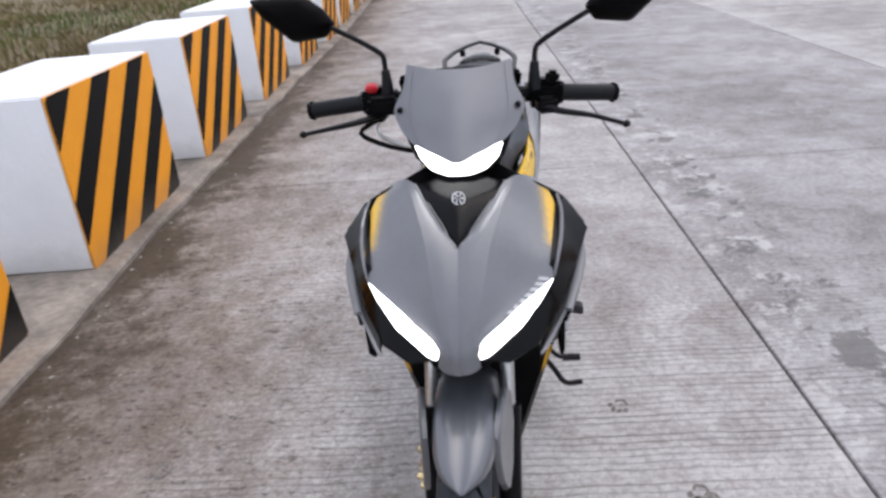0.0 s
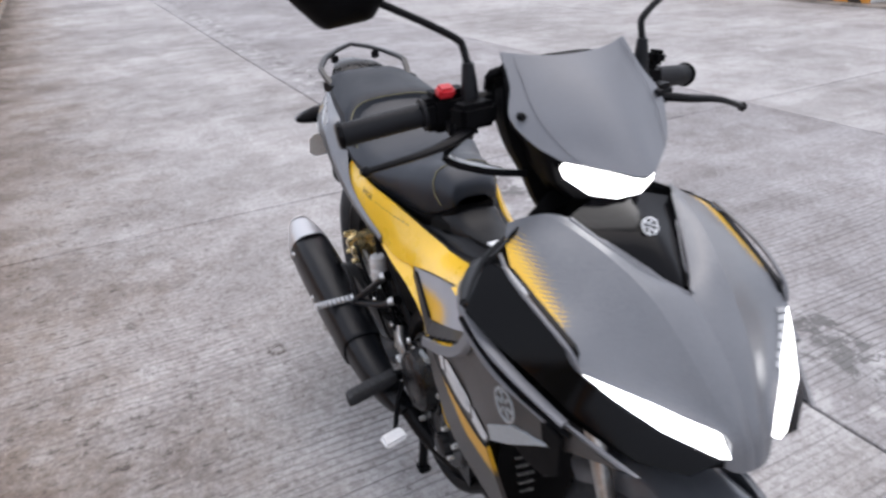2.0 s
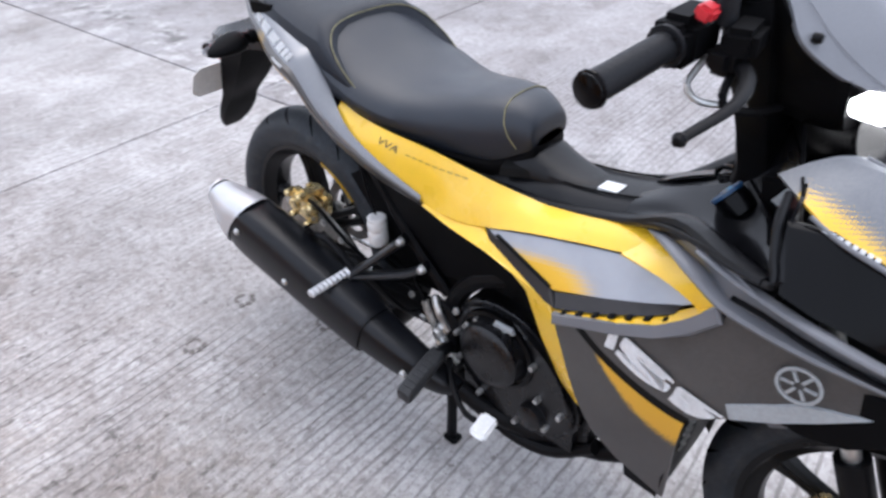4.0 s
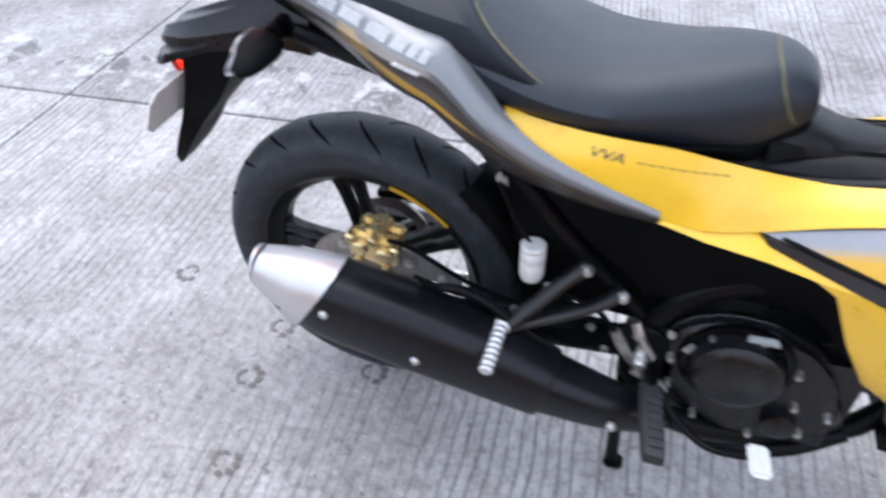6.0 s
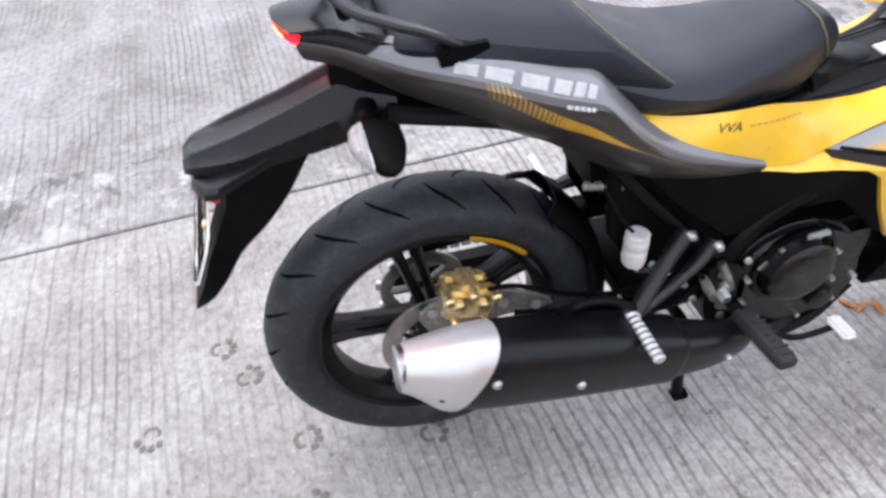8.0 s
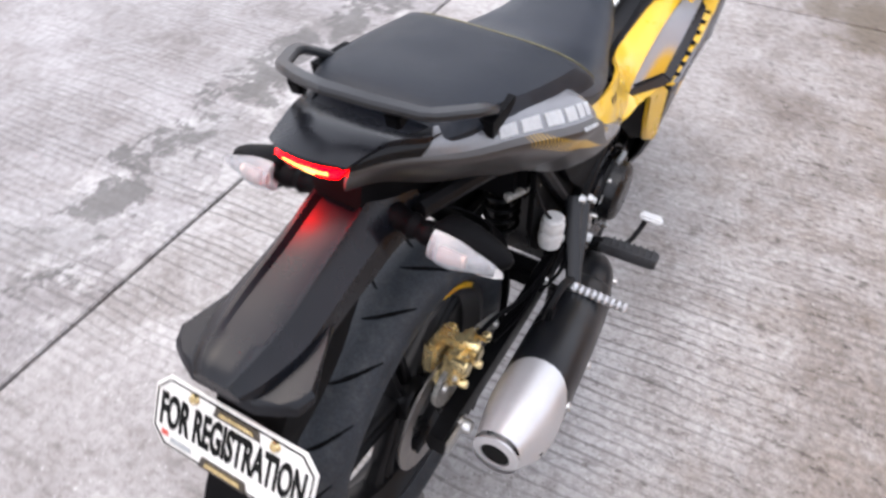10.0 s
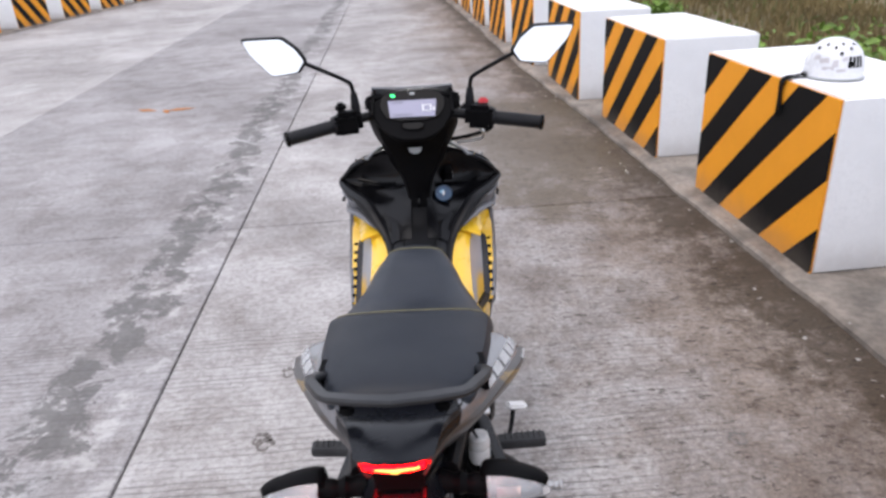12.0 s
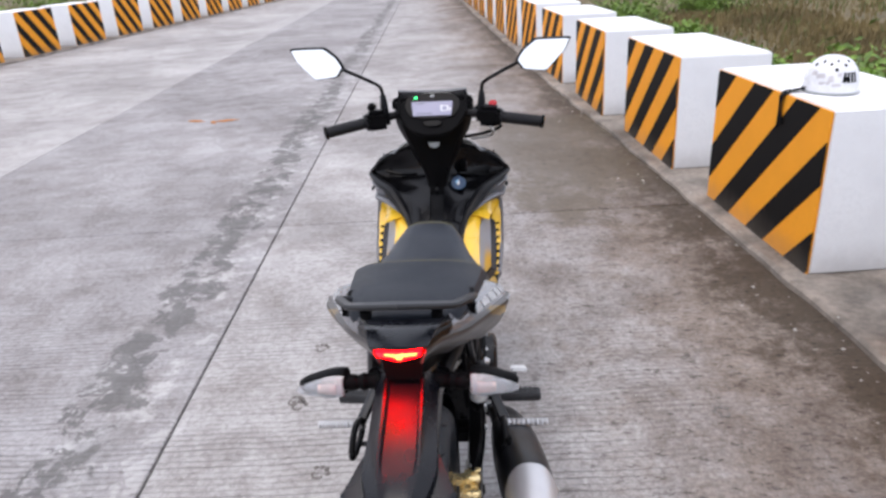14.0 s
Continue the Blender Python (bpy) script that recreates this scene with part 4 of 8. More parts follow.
def wheel(name, c, radius, half, rim_half, pairs, label):
    """Alloy wheel with a tyre and tape along its flange. The rim is the part, the tyre its sub-part."""
    rr = 0.216
    prof = [(rr + 0.007, -rim_half), (rr - 0.004, -rim_half), (rr - 0.010, -rim_half * 0.75), (rr - 0.026, -rim_half * 0.45), (rr - 0.030, 0), (rr - 0.026, rim_half * 0.45), (rr - 0.010, rim_half * 0.75), (rr - 0.004, rim_half), (rr + 0.007, rim_half), (rr + 0.002, rim_half * 0.8), (rr - 0.012, 0), (rr + 0.002, -rim_half * 0.8)]
    bm = lathe(prof, c, "x", 64, closed=True)
    rim = part(name, bm, M_RIM, bike, label)
    bm = lathe([(0.0, -0.05), (0.018, -0.05), (0.024, -0.042), (0.036, -0.036), (0.040, -0.02), (0.034, 0.0), (0.040, 0.02), (0.036, 0.036), (0.024, 0.042), (0.018, 0.05), (0.0, 0.05)], c, "x", 32)
    part("hub", bm, M_RIM, rim)
    for i in range(5):
        a0 = 2 * math.pi * i / 5 + (0.1 if pairs else 0.35)
        for off in ((-0.016, 0.016) if pairs else (0.0,)):
            bm = bmesh.new()
            rows = []
            for r, w, t in ((0.030, 0.011, 0.020), (0.08, 0.0085, 0.016), (0.15, 0.009, 0.014), (0.192, 0.013, 0.018)):
                w *= 1.0 if pairs else 1.5
                o = off * (0.7 + r * 2.0)
                ring = []
                for u, v in ((-w, -t * 0.6), (-w * 0.55, -t), (0, -t * 0.72), (w * 0.55, -t), (w, -t * 0.6), (w, t * 0.6), (w * 0.55, t), (0, t * 0.72), (-w * 0.55, t), (-w, t * 0.6)):
                    ca, sa = math.cos(a0), math.sin(a0)
                    ring.append((c[0] + v, c[1] + r * ca - (u + o) * sa, c[2] + r * sa + (u + o) * ca))
                rows.append(ring)
            part("spoke", loft(rows, 3), M_RIM, rim)
    k = radius - rr
    tp = [(rr + 0.004, -rim_half * 0.92), (rr + 0.012, -rim_half * 1.12), (rr + k * 0.30, -half * 0.97), (rr + k * 0.50, -half), (rr + k * 0.68, -half * 0.93), (rr + k * 0.86, -half * 0.66), (rr + k * 0.97, -half * 0.30), (radius, 0)]
    tp = [(p.x, p.y) for p in smooth_line([(a, b, 0) for a, b in tp], 3)]
    tp = tp + [(r, -h) for r, h in tp[-2::-1]]
    part("tyre", lathe(tp, c, "x", 96, cap=False), M_RUBBER, rim, "black road tyre with curved tread grooves")
    # tread grooves: slim curved ribbons that follow the crown, the grooves' shade in their black
    def crown(h):
        for (r0, h0), (r1, h1) in zip(tp, tp[1:]):
            if h0 <= h <= h1:
                return r0 + (r1 - r0) * (h - h0) / max(h1 - h0, 1e-6)
        return radius
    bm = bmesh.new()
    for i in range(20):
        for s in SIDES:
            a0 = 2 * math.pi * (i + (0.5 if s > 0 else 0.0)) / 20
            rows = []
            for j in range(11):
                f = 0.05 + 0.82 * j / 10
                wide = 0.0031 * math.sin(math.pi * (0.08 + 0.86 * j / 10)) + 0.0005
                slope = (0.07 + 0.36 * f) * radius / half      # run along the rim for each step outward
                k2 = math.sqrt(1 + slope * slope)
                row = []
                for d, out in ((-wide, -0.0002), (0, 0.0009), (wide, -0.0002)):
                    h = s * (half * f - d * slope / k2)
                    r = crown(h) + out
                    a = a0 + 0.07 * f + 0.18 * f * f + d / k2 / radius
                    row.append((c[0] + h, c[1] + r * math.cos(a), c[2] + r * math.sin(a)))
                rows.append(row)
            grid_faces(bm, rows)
    part("tread_groove", bm, M_GROOVE, rim, "tread grooves drawn as dark shade-coloured ribbons")
    for s in SIDES:
        for a0 in ((1.86,) if pairs else (2.0, 5.15)):
            bm = bmesh.new()
            rows = []
            for j in range(13):
                a = a0 + 0.55 * j / 12
                rows.append([(c[0] + s * h, c[1] + r * math.cos(a), c[2] + r * math.sin(a)) for r, h in ((rr - 0.013, rim_half * 0.74), (rr - 0.005, rim_half + 0.0012), (rr + 0.004, rim_half + 0.0016))])
            grid_faces(bm, rows)
            bmesh.ops.solidify(bm, geom=bm.faces[:], thickness=0.001)
            part("rim_tape", bm, M_YELLOW, rim, "yellow rim tape")
    return rim


rear = wheel("rear_wheel", REAR, 0.303, 0.060, 0.044, True, "black alloy rear wheel")
front = wheel("front_wheel", FRONT, 0.288, 0.046, 0.032, False, "black alloy front wheel")


def brake(c, x, radius, parent):
    bm = lathe([(radius, -0.002), (radius, 0.002), (radius - 0.034, 0.002), (radius - 0.034, -0.002)], (x, c[1], c[2]), "x", 48, closed=True)
    disc = part("brake_disc", bm, M_DISC, parent, "steel brake disc")
    for i in range(5):
        a = 2 * math.pi * i / 5 + 0.3
        p = [(x, c[1] + r * math.cos(a + t), c[2] + r * math.sin(a + t)) for r, t in ((0.03, 0), (radius * 0.55, 0.1), (radius - 0.03, 0.22))]
        part("disc_arm", tube(p, 0.006, 6, 2, 0.5), M_RIM, disc)


brake(REAR, -0.066, 0.108, rear)
brake(FRONT, -0.052, 0.120, front)


def caliper(at, tilt, name_parent):
    """Gold two-pot brake caliper: two bridged halves, pistons, pins and a hose joint."""
    x, y, z = at
    body = part("caliper", block((0.030, 0.090, 0.064), (x - 0.020, y, z), (tilt, 0, 0), 0.008), M_GOLD, bike, "gold anodised brake caliper")
    part("caliper_half", block((0.026, 0.082, 0.056), (x + 0.018, y, z), (tilt, 0, 0), 0.007), M_GOLD, body)
    part("bridge", block((0.052, 0.030, 0.014), (x, y - 0.004, z + 0.030), (tilt, 0, 0), 0.003), M_GOLD, body)
    c, s = math.cos(radians(tilt)), math.sin(radians(tilt))
    for o in (-0.021, 0.021):
        part("piston_cap", lathe([(0.0, -0.044), (0.011, -0.044), (0.0155, -0.040), (0.0155, -0.030), (0.0, -0.030)], (x, y + o * c, z + o * s), "x", 20), M_GOLD, body)
    for o in (-0.037, 0.037):
        part("bolt", bolt((x - 0.028, y + o * c + 0.012 * s, z + o * s - 0.012 * c), r=0.005), M_STEEL, body)
    for oy, oz, r in ((-0.040, 0.024, 0.0095), (0.0, 0.030, 0.0085), (0.040, 0.020, 0.0095), (-0.030, -0.028, 0.0080), (0.022, -0.030, 0.0080)):
        part("pin_boss", lathe([(0.0, -0.048), (r * 0.7, -0.047), (r, -0.043), (r, -0.020), (0.0, -0.020)], (x, y + oy * c - oz * s, z + oy * s + oz * c), "x", 12), M_GOLD, body)
    part("lug", block((0.012, 0.030, 0.028), (x - 0.004, y + 0.035 * c, z + 0.035 * s - 0.03), (tilt + 30, 0, 0), 0.004), M_GOLD, body)
    return body


gold = caliper((-0.070, -0.043, 0.440), 12, rear)
part("caliper_bracket", panel([(-0.090, 0.02, 0.372), (-0.090, 0.045, 0.425), (-0.090, 0.01, 0.452), (-0.090, -0.09, 0.455), (-0.090, -0.19, 0.402), (-0.090, -0.20, 0.378), (-0.090, -0.12, 0.388), (-0.090, -0.03, 0.365)], 0.008, (1, 0, 0), 1), M_CAST, gold, "bare metal caliper bracket")
for y, z in ((-0.105, 0.418), (-0.165, 0.395), (0.018, 0.432)):
    part("bolt", bolt((-0.092, y, z), r=0.007), M_STEEL, gold)
part("brake_line", tube([(-0.10, -0.075, 0.468), (-0.112, -0.12, 0.474), (-0.118, -0.22, 0.428), (-0.118, -0.32, 0.405), (-0.112, -0.45, 0.40)], 0.0045, 7), M_BLACK, gold)
caliper((-0.066, -1.205, 0.335), -62, front)

# rear running gear
for s in SIDES:
    arm = loft([[(s * x, y, z + h) for x, h in ((0.088, -0.5 * k), (0.116, -0.5 * k), (0.120, 0), (0.116, 0.5 * k), (0.088, 0.5 * k), (0.084, 0))] for y, z, k in ((0.055, 0.329, 0.040), (0.0, 0.332, 0.052), (-0.12, 0.334, 0.046), (-0.30, 0.336, 0.044), (-0.52, 0.360, 0.050))], 4)
    sw = part("swingarm", arm, M_FRAME, bike, "black steel swingarm")
    part("axle_nut", lathe([(0.0, -0.018), (0.010, -0.018), (0.0125, -0.012), (0.0125, 0.0), (0.018, 0.0), (0.018, 0.006), (0, 0.006)] if s < 0 else [(0.0, 0.018), (0.010, 0.018), (0.0125, 0.012), (0.0125, 0.0), (0, 0.0)], (s * 0.121, 0, 0.329), "x", 12), M_STEEL, sw)
    part("chain_adjuster", block((0.006, 0.050, 0.030), (s * 0.122, 0.03, 0.329), (0, 0, 0), 0.002), M_STEEL, sw)
part("swingarm_bridge", block((0.19, 0.05, 0.044), (0, -0.36, 0.345), (0, 0, 0), 0.008), M_FRAME, bike)
sprocket = part("sprocket", lathe([(0.060, 0.078), (0.084, 0.078), (0.084, 0.072), (0.060, 0.072)], (0, 0, 0.329), "x", 52, closed=True), M_DISC, rear)
for i in range(5):
    a = 2 * math.pi * i / 5
    part("sprocket_arm", tube([(0.072, 0.02 * math.cos(a), 0.329 + 0.02 * math.sin(a)), (0.075, 0.064 * math.cos(a), 0.329 + 0.064 * math.sin(a))], 0.008, 7, 1), M_CAST, sprocket)
chain = empty("chain", (0.075, -0.28, 0.33))
chain.parent = bike
chain.matrix_parent_inverse = bike.matrix_basis.inverted()
link = bpy.data.meshes.new("chain_link")
bm = block((0.012, 0.019, 0.010), (0, 0, 0), bevel=0.002, segments=1)
finish(bm)
bm.to_mesh(link)
bm.free()
link.materials.append(M_STEEL)
for i in range(60):
    u = i / 60
    if u < 0.42:
        p, turn = (0.075, -0.56 * u / 0.42, 0.329 + 0.088 - 0.02 * u), 0
    elif u < 0.5:
        a = math.pi / 2 + math.pi * (u - 0.42) / 0.08
        p, turn = (0.075, -0.56 + 0.05 * math.cos(a), 0.358 + 0.048 * math.sin(a)), math.degrees(a) - 90
    elif u < 0.92:
        p, turn = (0.075, -0.56 * (0.92 - u) / 0.42, 0.329 - 0.088 + 0.04 * (0.92 - u)), 0
    else:
        a = -math.pi / 2 + math.pi * (u - 0.92) / 0.08
        p, turn = (0.075, 0.088 * math.cos(a), 0.329 + 0.088 * math.sin(a)), math.degrees(a) - 90
    ob = new("chain_link", link)
    ob.parent = chain
    ob.matrix_parent_inverse = world_of(chain).inverted()
    ob.matrix_basis = pose(*p, turn, 0, 0)
part("chain_guard", panel([(0.108, -0.46, 0.44), (0.108, -0.10, 0.452), (0.108, 0.02, 0.43), (0.108, 0.02, 0.415), (0.108, -0.10, 0.425), (0.108, -0.46, 0.41)], 0.04, (-1, 0, 0)), M_BLACK, bike)
# mudguard ahead of the rear tyre
rows = []
for a in (40, 62, 84, 105, 124, 140):
    r = 0.322
    y, z = -r * math.sin(radians(a)), 0.329 + r * math.cos(radians(a))
    rows.append([(-0.062, y + 0.020, z - 0.014), (-0.045, y, z), (0, y - 0.006, z + 0.004), (0.045, y, z), (0.062, y + 0.020, z - 0.014)])
part("inner_mudguard", skin(rows, 3, 3, 0.003), M_BLACK, bike)
# shock absorber and coolant bottle
shock = part("shock_absorber", tube([(0, -0.375, 0.40), (0, -0.345, 0.63)], 0.016, 14, 1), M_FRAME, bike)
coil = [(0.031 * math.cos(a), -0.372 + 0.022 * a / 37.7 + 0.031 * math.sin(a), 0.425 + 0.17 * a / 37.7) for a in (i * 37.7 / 120 for i in range(121))]
part("spring", tube(coil, 0.0055, 7, 1), M_FRAME, shock)
bottle = part("reservoir", loft([[(-0.115 + r * math.cos(a), -0.322 + r * 0.9 * math.sin(a), z) for a in (i * math.pi / 8 for i in range(16))] for r, z in ((0.013, 0.468), (0.020, 0.472), (0.022, 0.484), (0.022, 0.502), (0.0195, 0.505), (0.022, 0.509), (0.022, 0.524), (0.017, 0.530))], 2), M_BOTTLE, bike, "milky plastic reservoir bottle")
part("cap", lathe([(0, 0), (0.019, 0), (0.020, 0.008), (0.016, 0.011), (0, 0.011)], (-0.115, -0.322, 0.526), "z", 18), M_BOTTLE, bottle)
part("hose", tube([(-0.115, -0.322, 0.470), (-0.112, -0.325, 0.44), (-0.10, -0.37, 0.41), (-0.09, -0.44, 0.40)], 0.005, 7), M_BLACK, bottle)
part("bracket", tube([(-0.095, -0.262, 0.625), (-0.105, -0.290, 0.570), (-0.112, -0.318, 0.532)], 0.003, 6, 2), M_FRAME, bike, "thin black bracket rod")
for p, q in (((-0.04, -0.30, 0.62), (-0.07, -0.36, 0.64)), ((-0.05, -0.25, 0.60), (-0.085, -0.30, 0.615)), ((-0.04, -0.26, 0.655), (-0.09, -0.33, 0.665))):
    part("subframe_tube", tube([p, q], 0.008, 8, 1), M_CAST, bike, "bare metal subframe link")
# black boxes and inner plates that fill the middle of the frame
for s in SIDES:
    part("inner_plate", panel([(s * 0.090, -0.262, 0.700), (s * 0.090, -0.46, 0.655), (s * 0.090, -0.53, 0.55), (s * 0.090, -0.53, 0.395), (s * 0.090, -0.40, 0.402), (s * 0.090, -0.335, 0.435), (s * 0.090, -0.285, 0.52)], 0.010, (-s, 0, 0), 0, 0.002), M_BLACK, bike)
part("airbox", block((0.15, 0.30, 0.13), (0, -0.40, 0.665), (-10, 0, 0), 0.015), M_BLACK, bike)
# main frame tubes, seen through the gaps
for s in SIDES:
    part("frame_tube", tube([(s * 0.05, -0.98, 0.70), (s * 0.09, -0.80, 0.60), (s * 0.10, -0.58, 0.50), (s * 0.10, -0.50, 0.38)], 0.019, 10), M_FRAME, bike)
    part("frame_tube", tube([(s * 0.10, -0.60, 0.55), (s * 0.105, -0.40, 0.64), (s * 0.09, -0.15, 0.76), (s * 0.06, 0.05, 0.80)], 0.014, 10), M_FRAME, bike)
    part("frame_tube", tube([(s * 0.10, -0.50, 0.42), (s * 0.102, -0.40, 0.52), (s * 0.095, -0.26, 0.68)], 0.011, 8), M_FRAME, bike)

# passenger peg brackets
for s in SIDES:
    b = part("peg_bracket", tube([(s * 0.121, -0.408, 0.523), (s * 0.140, -0.37, 0.485), (s * 0.178, -0.305, 0.420)], [0.017, 0.014, 0.014], 10, 3, 0.6), M_ARM, bike, "satin black peg bracket")
    part("arm", tube([(s * 0.122, -0.465, 0.485), (s * 0.142, -0.42, 0.455), (s * 0.178, -0.305, 0.415)], [0.016, 0.013, 0.013], 10, 3, 0.6), M_ARM, b)
    loop = [(s * 0.174, y, z) for y, z in ((-0.305, 0.424), (-0.268, 0.452), (-0.222, 0.468), (-0.176, 0.458), (-0.156, 0.440), (-0.176, 0.424), (-0.222, 0.410), (-0.270, 0.404), (-0.305, 0.410))]
    part("gusset", tube(loop, 0.0078, 9, 3), M_FRAME, b, "black bent tube loop behind the peg")
    for p in ((s * 0.132, -0.408, 0.523), (s * 0.134, -0.465, 0.485)):
        part("bolt", lathe([(0, s * 0.012), (0.006, s * 0.011), (0.0085, s * 0.006), (0.010, 0), (0, 0)], p, "x", 12), M_STEEL, b)
    bm = bmesh.new()
    n = 9
    pts, rad = [], []
    for i in range(n):
        x = 0.186 + 0.091 * i / (n - 1)
        pts += [(s * x, -0.294, 0.422), (s * (x + 0.004), -0.294, 0.4223)]
        rad += [0.0114, 0.0084]
    tube(pts, rad, 10, 1, 0.8, bm=bm)
    part("passenger_peg", bm, M_ALU, b, "ribbed silver passenger footpeg")
    part("peg_pivot", lathe([(0, -0.012), (0.011, -0.012), (0.011, 0.012), (0, 0.012)], (s * 0.180, -0.296, 0.416), "y", 12), M_STEEL, b)

# exhaust
AX = [(-0.572, -0.155, 0.250, 0.018, 0.014), (-0.550, -0.165, 0.257, 0.029, 0.025), (-0.47, -0.184, 0.286, 0.041, 0.043), (-0.365, -0.194, 0.320, 0.050, 0.056), (-0.25, -0.201, 0.364, 0.055, 0.066), (-0.12, -0.211, 0.407, 0.055, 0.070), (-0.02, -0.218, 0.438, 0.053, 0.068), (0.03, -0.218, 0.4545, 0.046, 0.0555)]


def ring(y, x, z, rx, rz, tilt=0.29, n=24, power=0.66):
    out = []
    for i in range(n):
        a = 2 * math.pi * i / n
        c, s_ = math.cos(a), math.sin(a)
        u, v = rx * math.copysign(abs(c) ** power, c), rz * math.copysign(abs(s_) ** power, s_)
        out.append((x + u, y - v * tilt, z + v * 0.96))
    return out


muffler = part("muffler", loft([ring(y, x, z, a, b) for y, x, z, a, b in [(-0.372, -0.1930, 0.3175, 0.0475, 0.0520), (-0.364, -0.1935, 0.3205, 0.0505, 0.0570), *AX[4:]]], 4), M_EXHAUST, bike, "black heat-shielded exhaust muffler")
part("front_shield", loft([ring(y, x, z, a * 0.91, b * 0.88) for y, x, z, a, b in AX[:4]], 4), M_EXHAUST, muffler, "narrower black front heat shield")
bm = loft([ring(-0.3735, -0.1930, 0.3170, 0.0480, 0.0525, 0.29), ring(-0.3675, -0.1933, 0.3192, 0.0500, 0.0560, 0.29)], 1)
part("shield_seam", bm, M_GLOSSBLACK, muffler)
CAP = [(-0.004, -0.219, 0.444, 0.0548, 0.0698, 0.66), (0.020, -0.2195, 0.451, 0.053, 0.065, 0.56), (0.045, -0.219, 0.459, 0.048, 0.056, 0.44), (0.072, -0.218, 0.468, 0.0405, 0.044, 0.34), (0.098, -0.217, 0.475, 0.0335, 0.033, 0.29)]
bm = loft([ring(y, x, z, a, b, k, 28, 0.85) for y, x, z, a, b, k in CAP], 4, cap=False)
endcap = part("end_cap", bm, M_ALU, muffler, "satin silver exhaust end cap")
part("outlet", lathe([(0.033, 0.0), (0.034, 0.004), (0.022, 0.006), (0.0215, -0.04), (0.0, -0.04)], (-0.217, 0.097, 0.475), "y", 28), M_ALU, endcap)
part("outlet_bore", lathe([(0.0208, 0.004), (0.0208, -0.036), (0.0, -0.036)], (-0.217, 0.097, 0.475), "y", 24), M_INK, endcap)
part("cap_slot", block((0.004, 0.022, 0.008), (-0.2660, 0.042, 0.438), (16, 0, 0), 0.002), M_INK, endcap)
for p in ((-0.2620, -0.176, 0.382), (-0.2705, -0.034, 0.452), (-0.224, -0.485, 0.284)):
    part("bolt", lathe([(0, -0.006), (0.005, -0.0055), (0.008, -0.002), (0.0085, 0.004), (0, 0.004)], p, "x", 14), M_STEEL, muffler)
mount = part("muffler_mount", lathe([(0, -0.016), (0.016, -0.016), (0.018, -0.012), (0.018, 0.012), (0.016, 0.016), (0, 0.016)], (-0.178, -0.164, 0.440), "x", 18), M_BLACK, bike)
part("bolt", bolt((-0.194, -0.164, 0.440), r=0.007), M_STEEL, mount)
part("lug", block((0.010, 0.026, 0.040), (-0.182, -0.172, 0.462), (20, 0, 0), 0.004), M_FRAME, mount)
part("exhaust_pipe", tube([(-0.150, -0.57, 0.248), (-0.13, -0.635, 0.212), (-0.09, -0.74, 0.185), (-0.04, -0.88, 0.20), (0.0, -0.95, 0.30), (0.0, -0.95, 0.38)], 0.020, 12), M_FRAME, bike, "black exhaust header pipe")

# engine
core = bmesh.new()
block((0.23, 0.30, 0.24), (0, -0.685, 0.315), (0, 0, 0), 0.02, bm=core)
block((0.17, 0.16, 0.16), (0, -0.86, 0.40), (18, 0, 0), 0.015, bm=core)
engine = part("engine", core, M_ENGINE, bike, "black engine with round clutch cover and silver bolts")
cover = [(-0.770, 0.225), (-0.815, 0.275), (-0.815, 0.325), (-0.785, 0.385), (-0.745, 0.430), (-0.690, 0.462), (-0.62, 0.466), (-0.565, 0.440), (-0.535, 0.385), (-0.540, 0.320), (-0.575, 0.262), (-0.65, 0.228), (-0.71, 0.215)]
part("clutch_cover", panel([(-0.128, y, z) for y, z in cover], 0.03, (1, 0, 0), 1, 0.006), M_ENGINE, engine)
part("cover_flange", panel([(-0.114, -0.68 + (y + 0.68) * 1.06, 0.34 + (z - 0.34) * 1.06) for y, z in cover], 0.010, (1, 0, 0), 1), M_ENGINE, engine)
part("clutch_boss", lathe([(0.0, -0.168), (0.045, -0.168), (0.058, -0.165), (0.066, -0.157), (0.068, -0.140), (0.072, -0.128), (0, -0.128)], (0, -0.645, 0.385), "x", 44), M_ENGINE, engine)
part("boss_ring", lathe([(0.076, -0.136), (0.084, -0.134), (0.086, -0.126), (0.076, -0.126)], (0, -0.645, 0.385), "x", 44, closed=True), M_GLOSSBLACK, engine)
part("oil_cap", lathe([(0, -0.148), (0.020, -0.148), (0.026, -0.144), (0.028, -0.125), (0, -0.125)], (0, -0.735, 0.275), "x", 24), M_ENGINE, engine)
for y, z in ((-0.602, 0.436), (-0.667, 0.448), (-0.730, 0.397), (-0.745, 0.323), (-0.767, 0.263), (-0.552, 0.375), (-0.558, 0.315), (-0.795, 0.315), (-0.70, 0.235), (-0.61, 0.250)):
    part("bolt", lathe([(0, -0.142), (0.0048, -0.1415), (0.0062, -0.137), (0.0066, -0.126), (0, -0.126)], (0, y, z), "x", 10), M_STEEL, engine)
part("chrome_badge", panel([(-0.1425, -0.648, 0.462), (-0.1425, -0.685, 0.462), (-0.1425, -0.690, 0.452), (-0.1425, -0.644, 0.452)], 0.008, (1, 0, 0)), M_LABELGREY, engine)
part("timing_mark", block((0.006, 0.012, 0.022), (-0.135, -0.575, 0.405), (30, 0, 0), 0.002), M_STEEL, engine)
for i in range(5):
    part("cooling_fin", block((0.16, 0.006, 0.10), (0, -0.80 - i * 0.022, 0.435), (18, 0, 0), 0.002), M_CAST, engine)
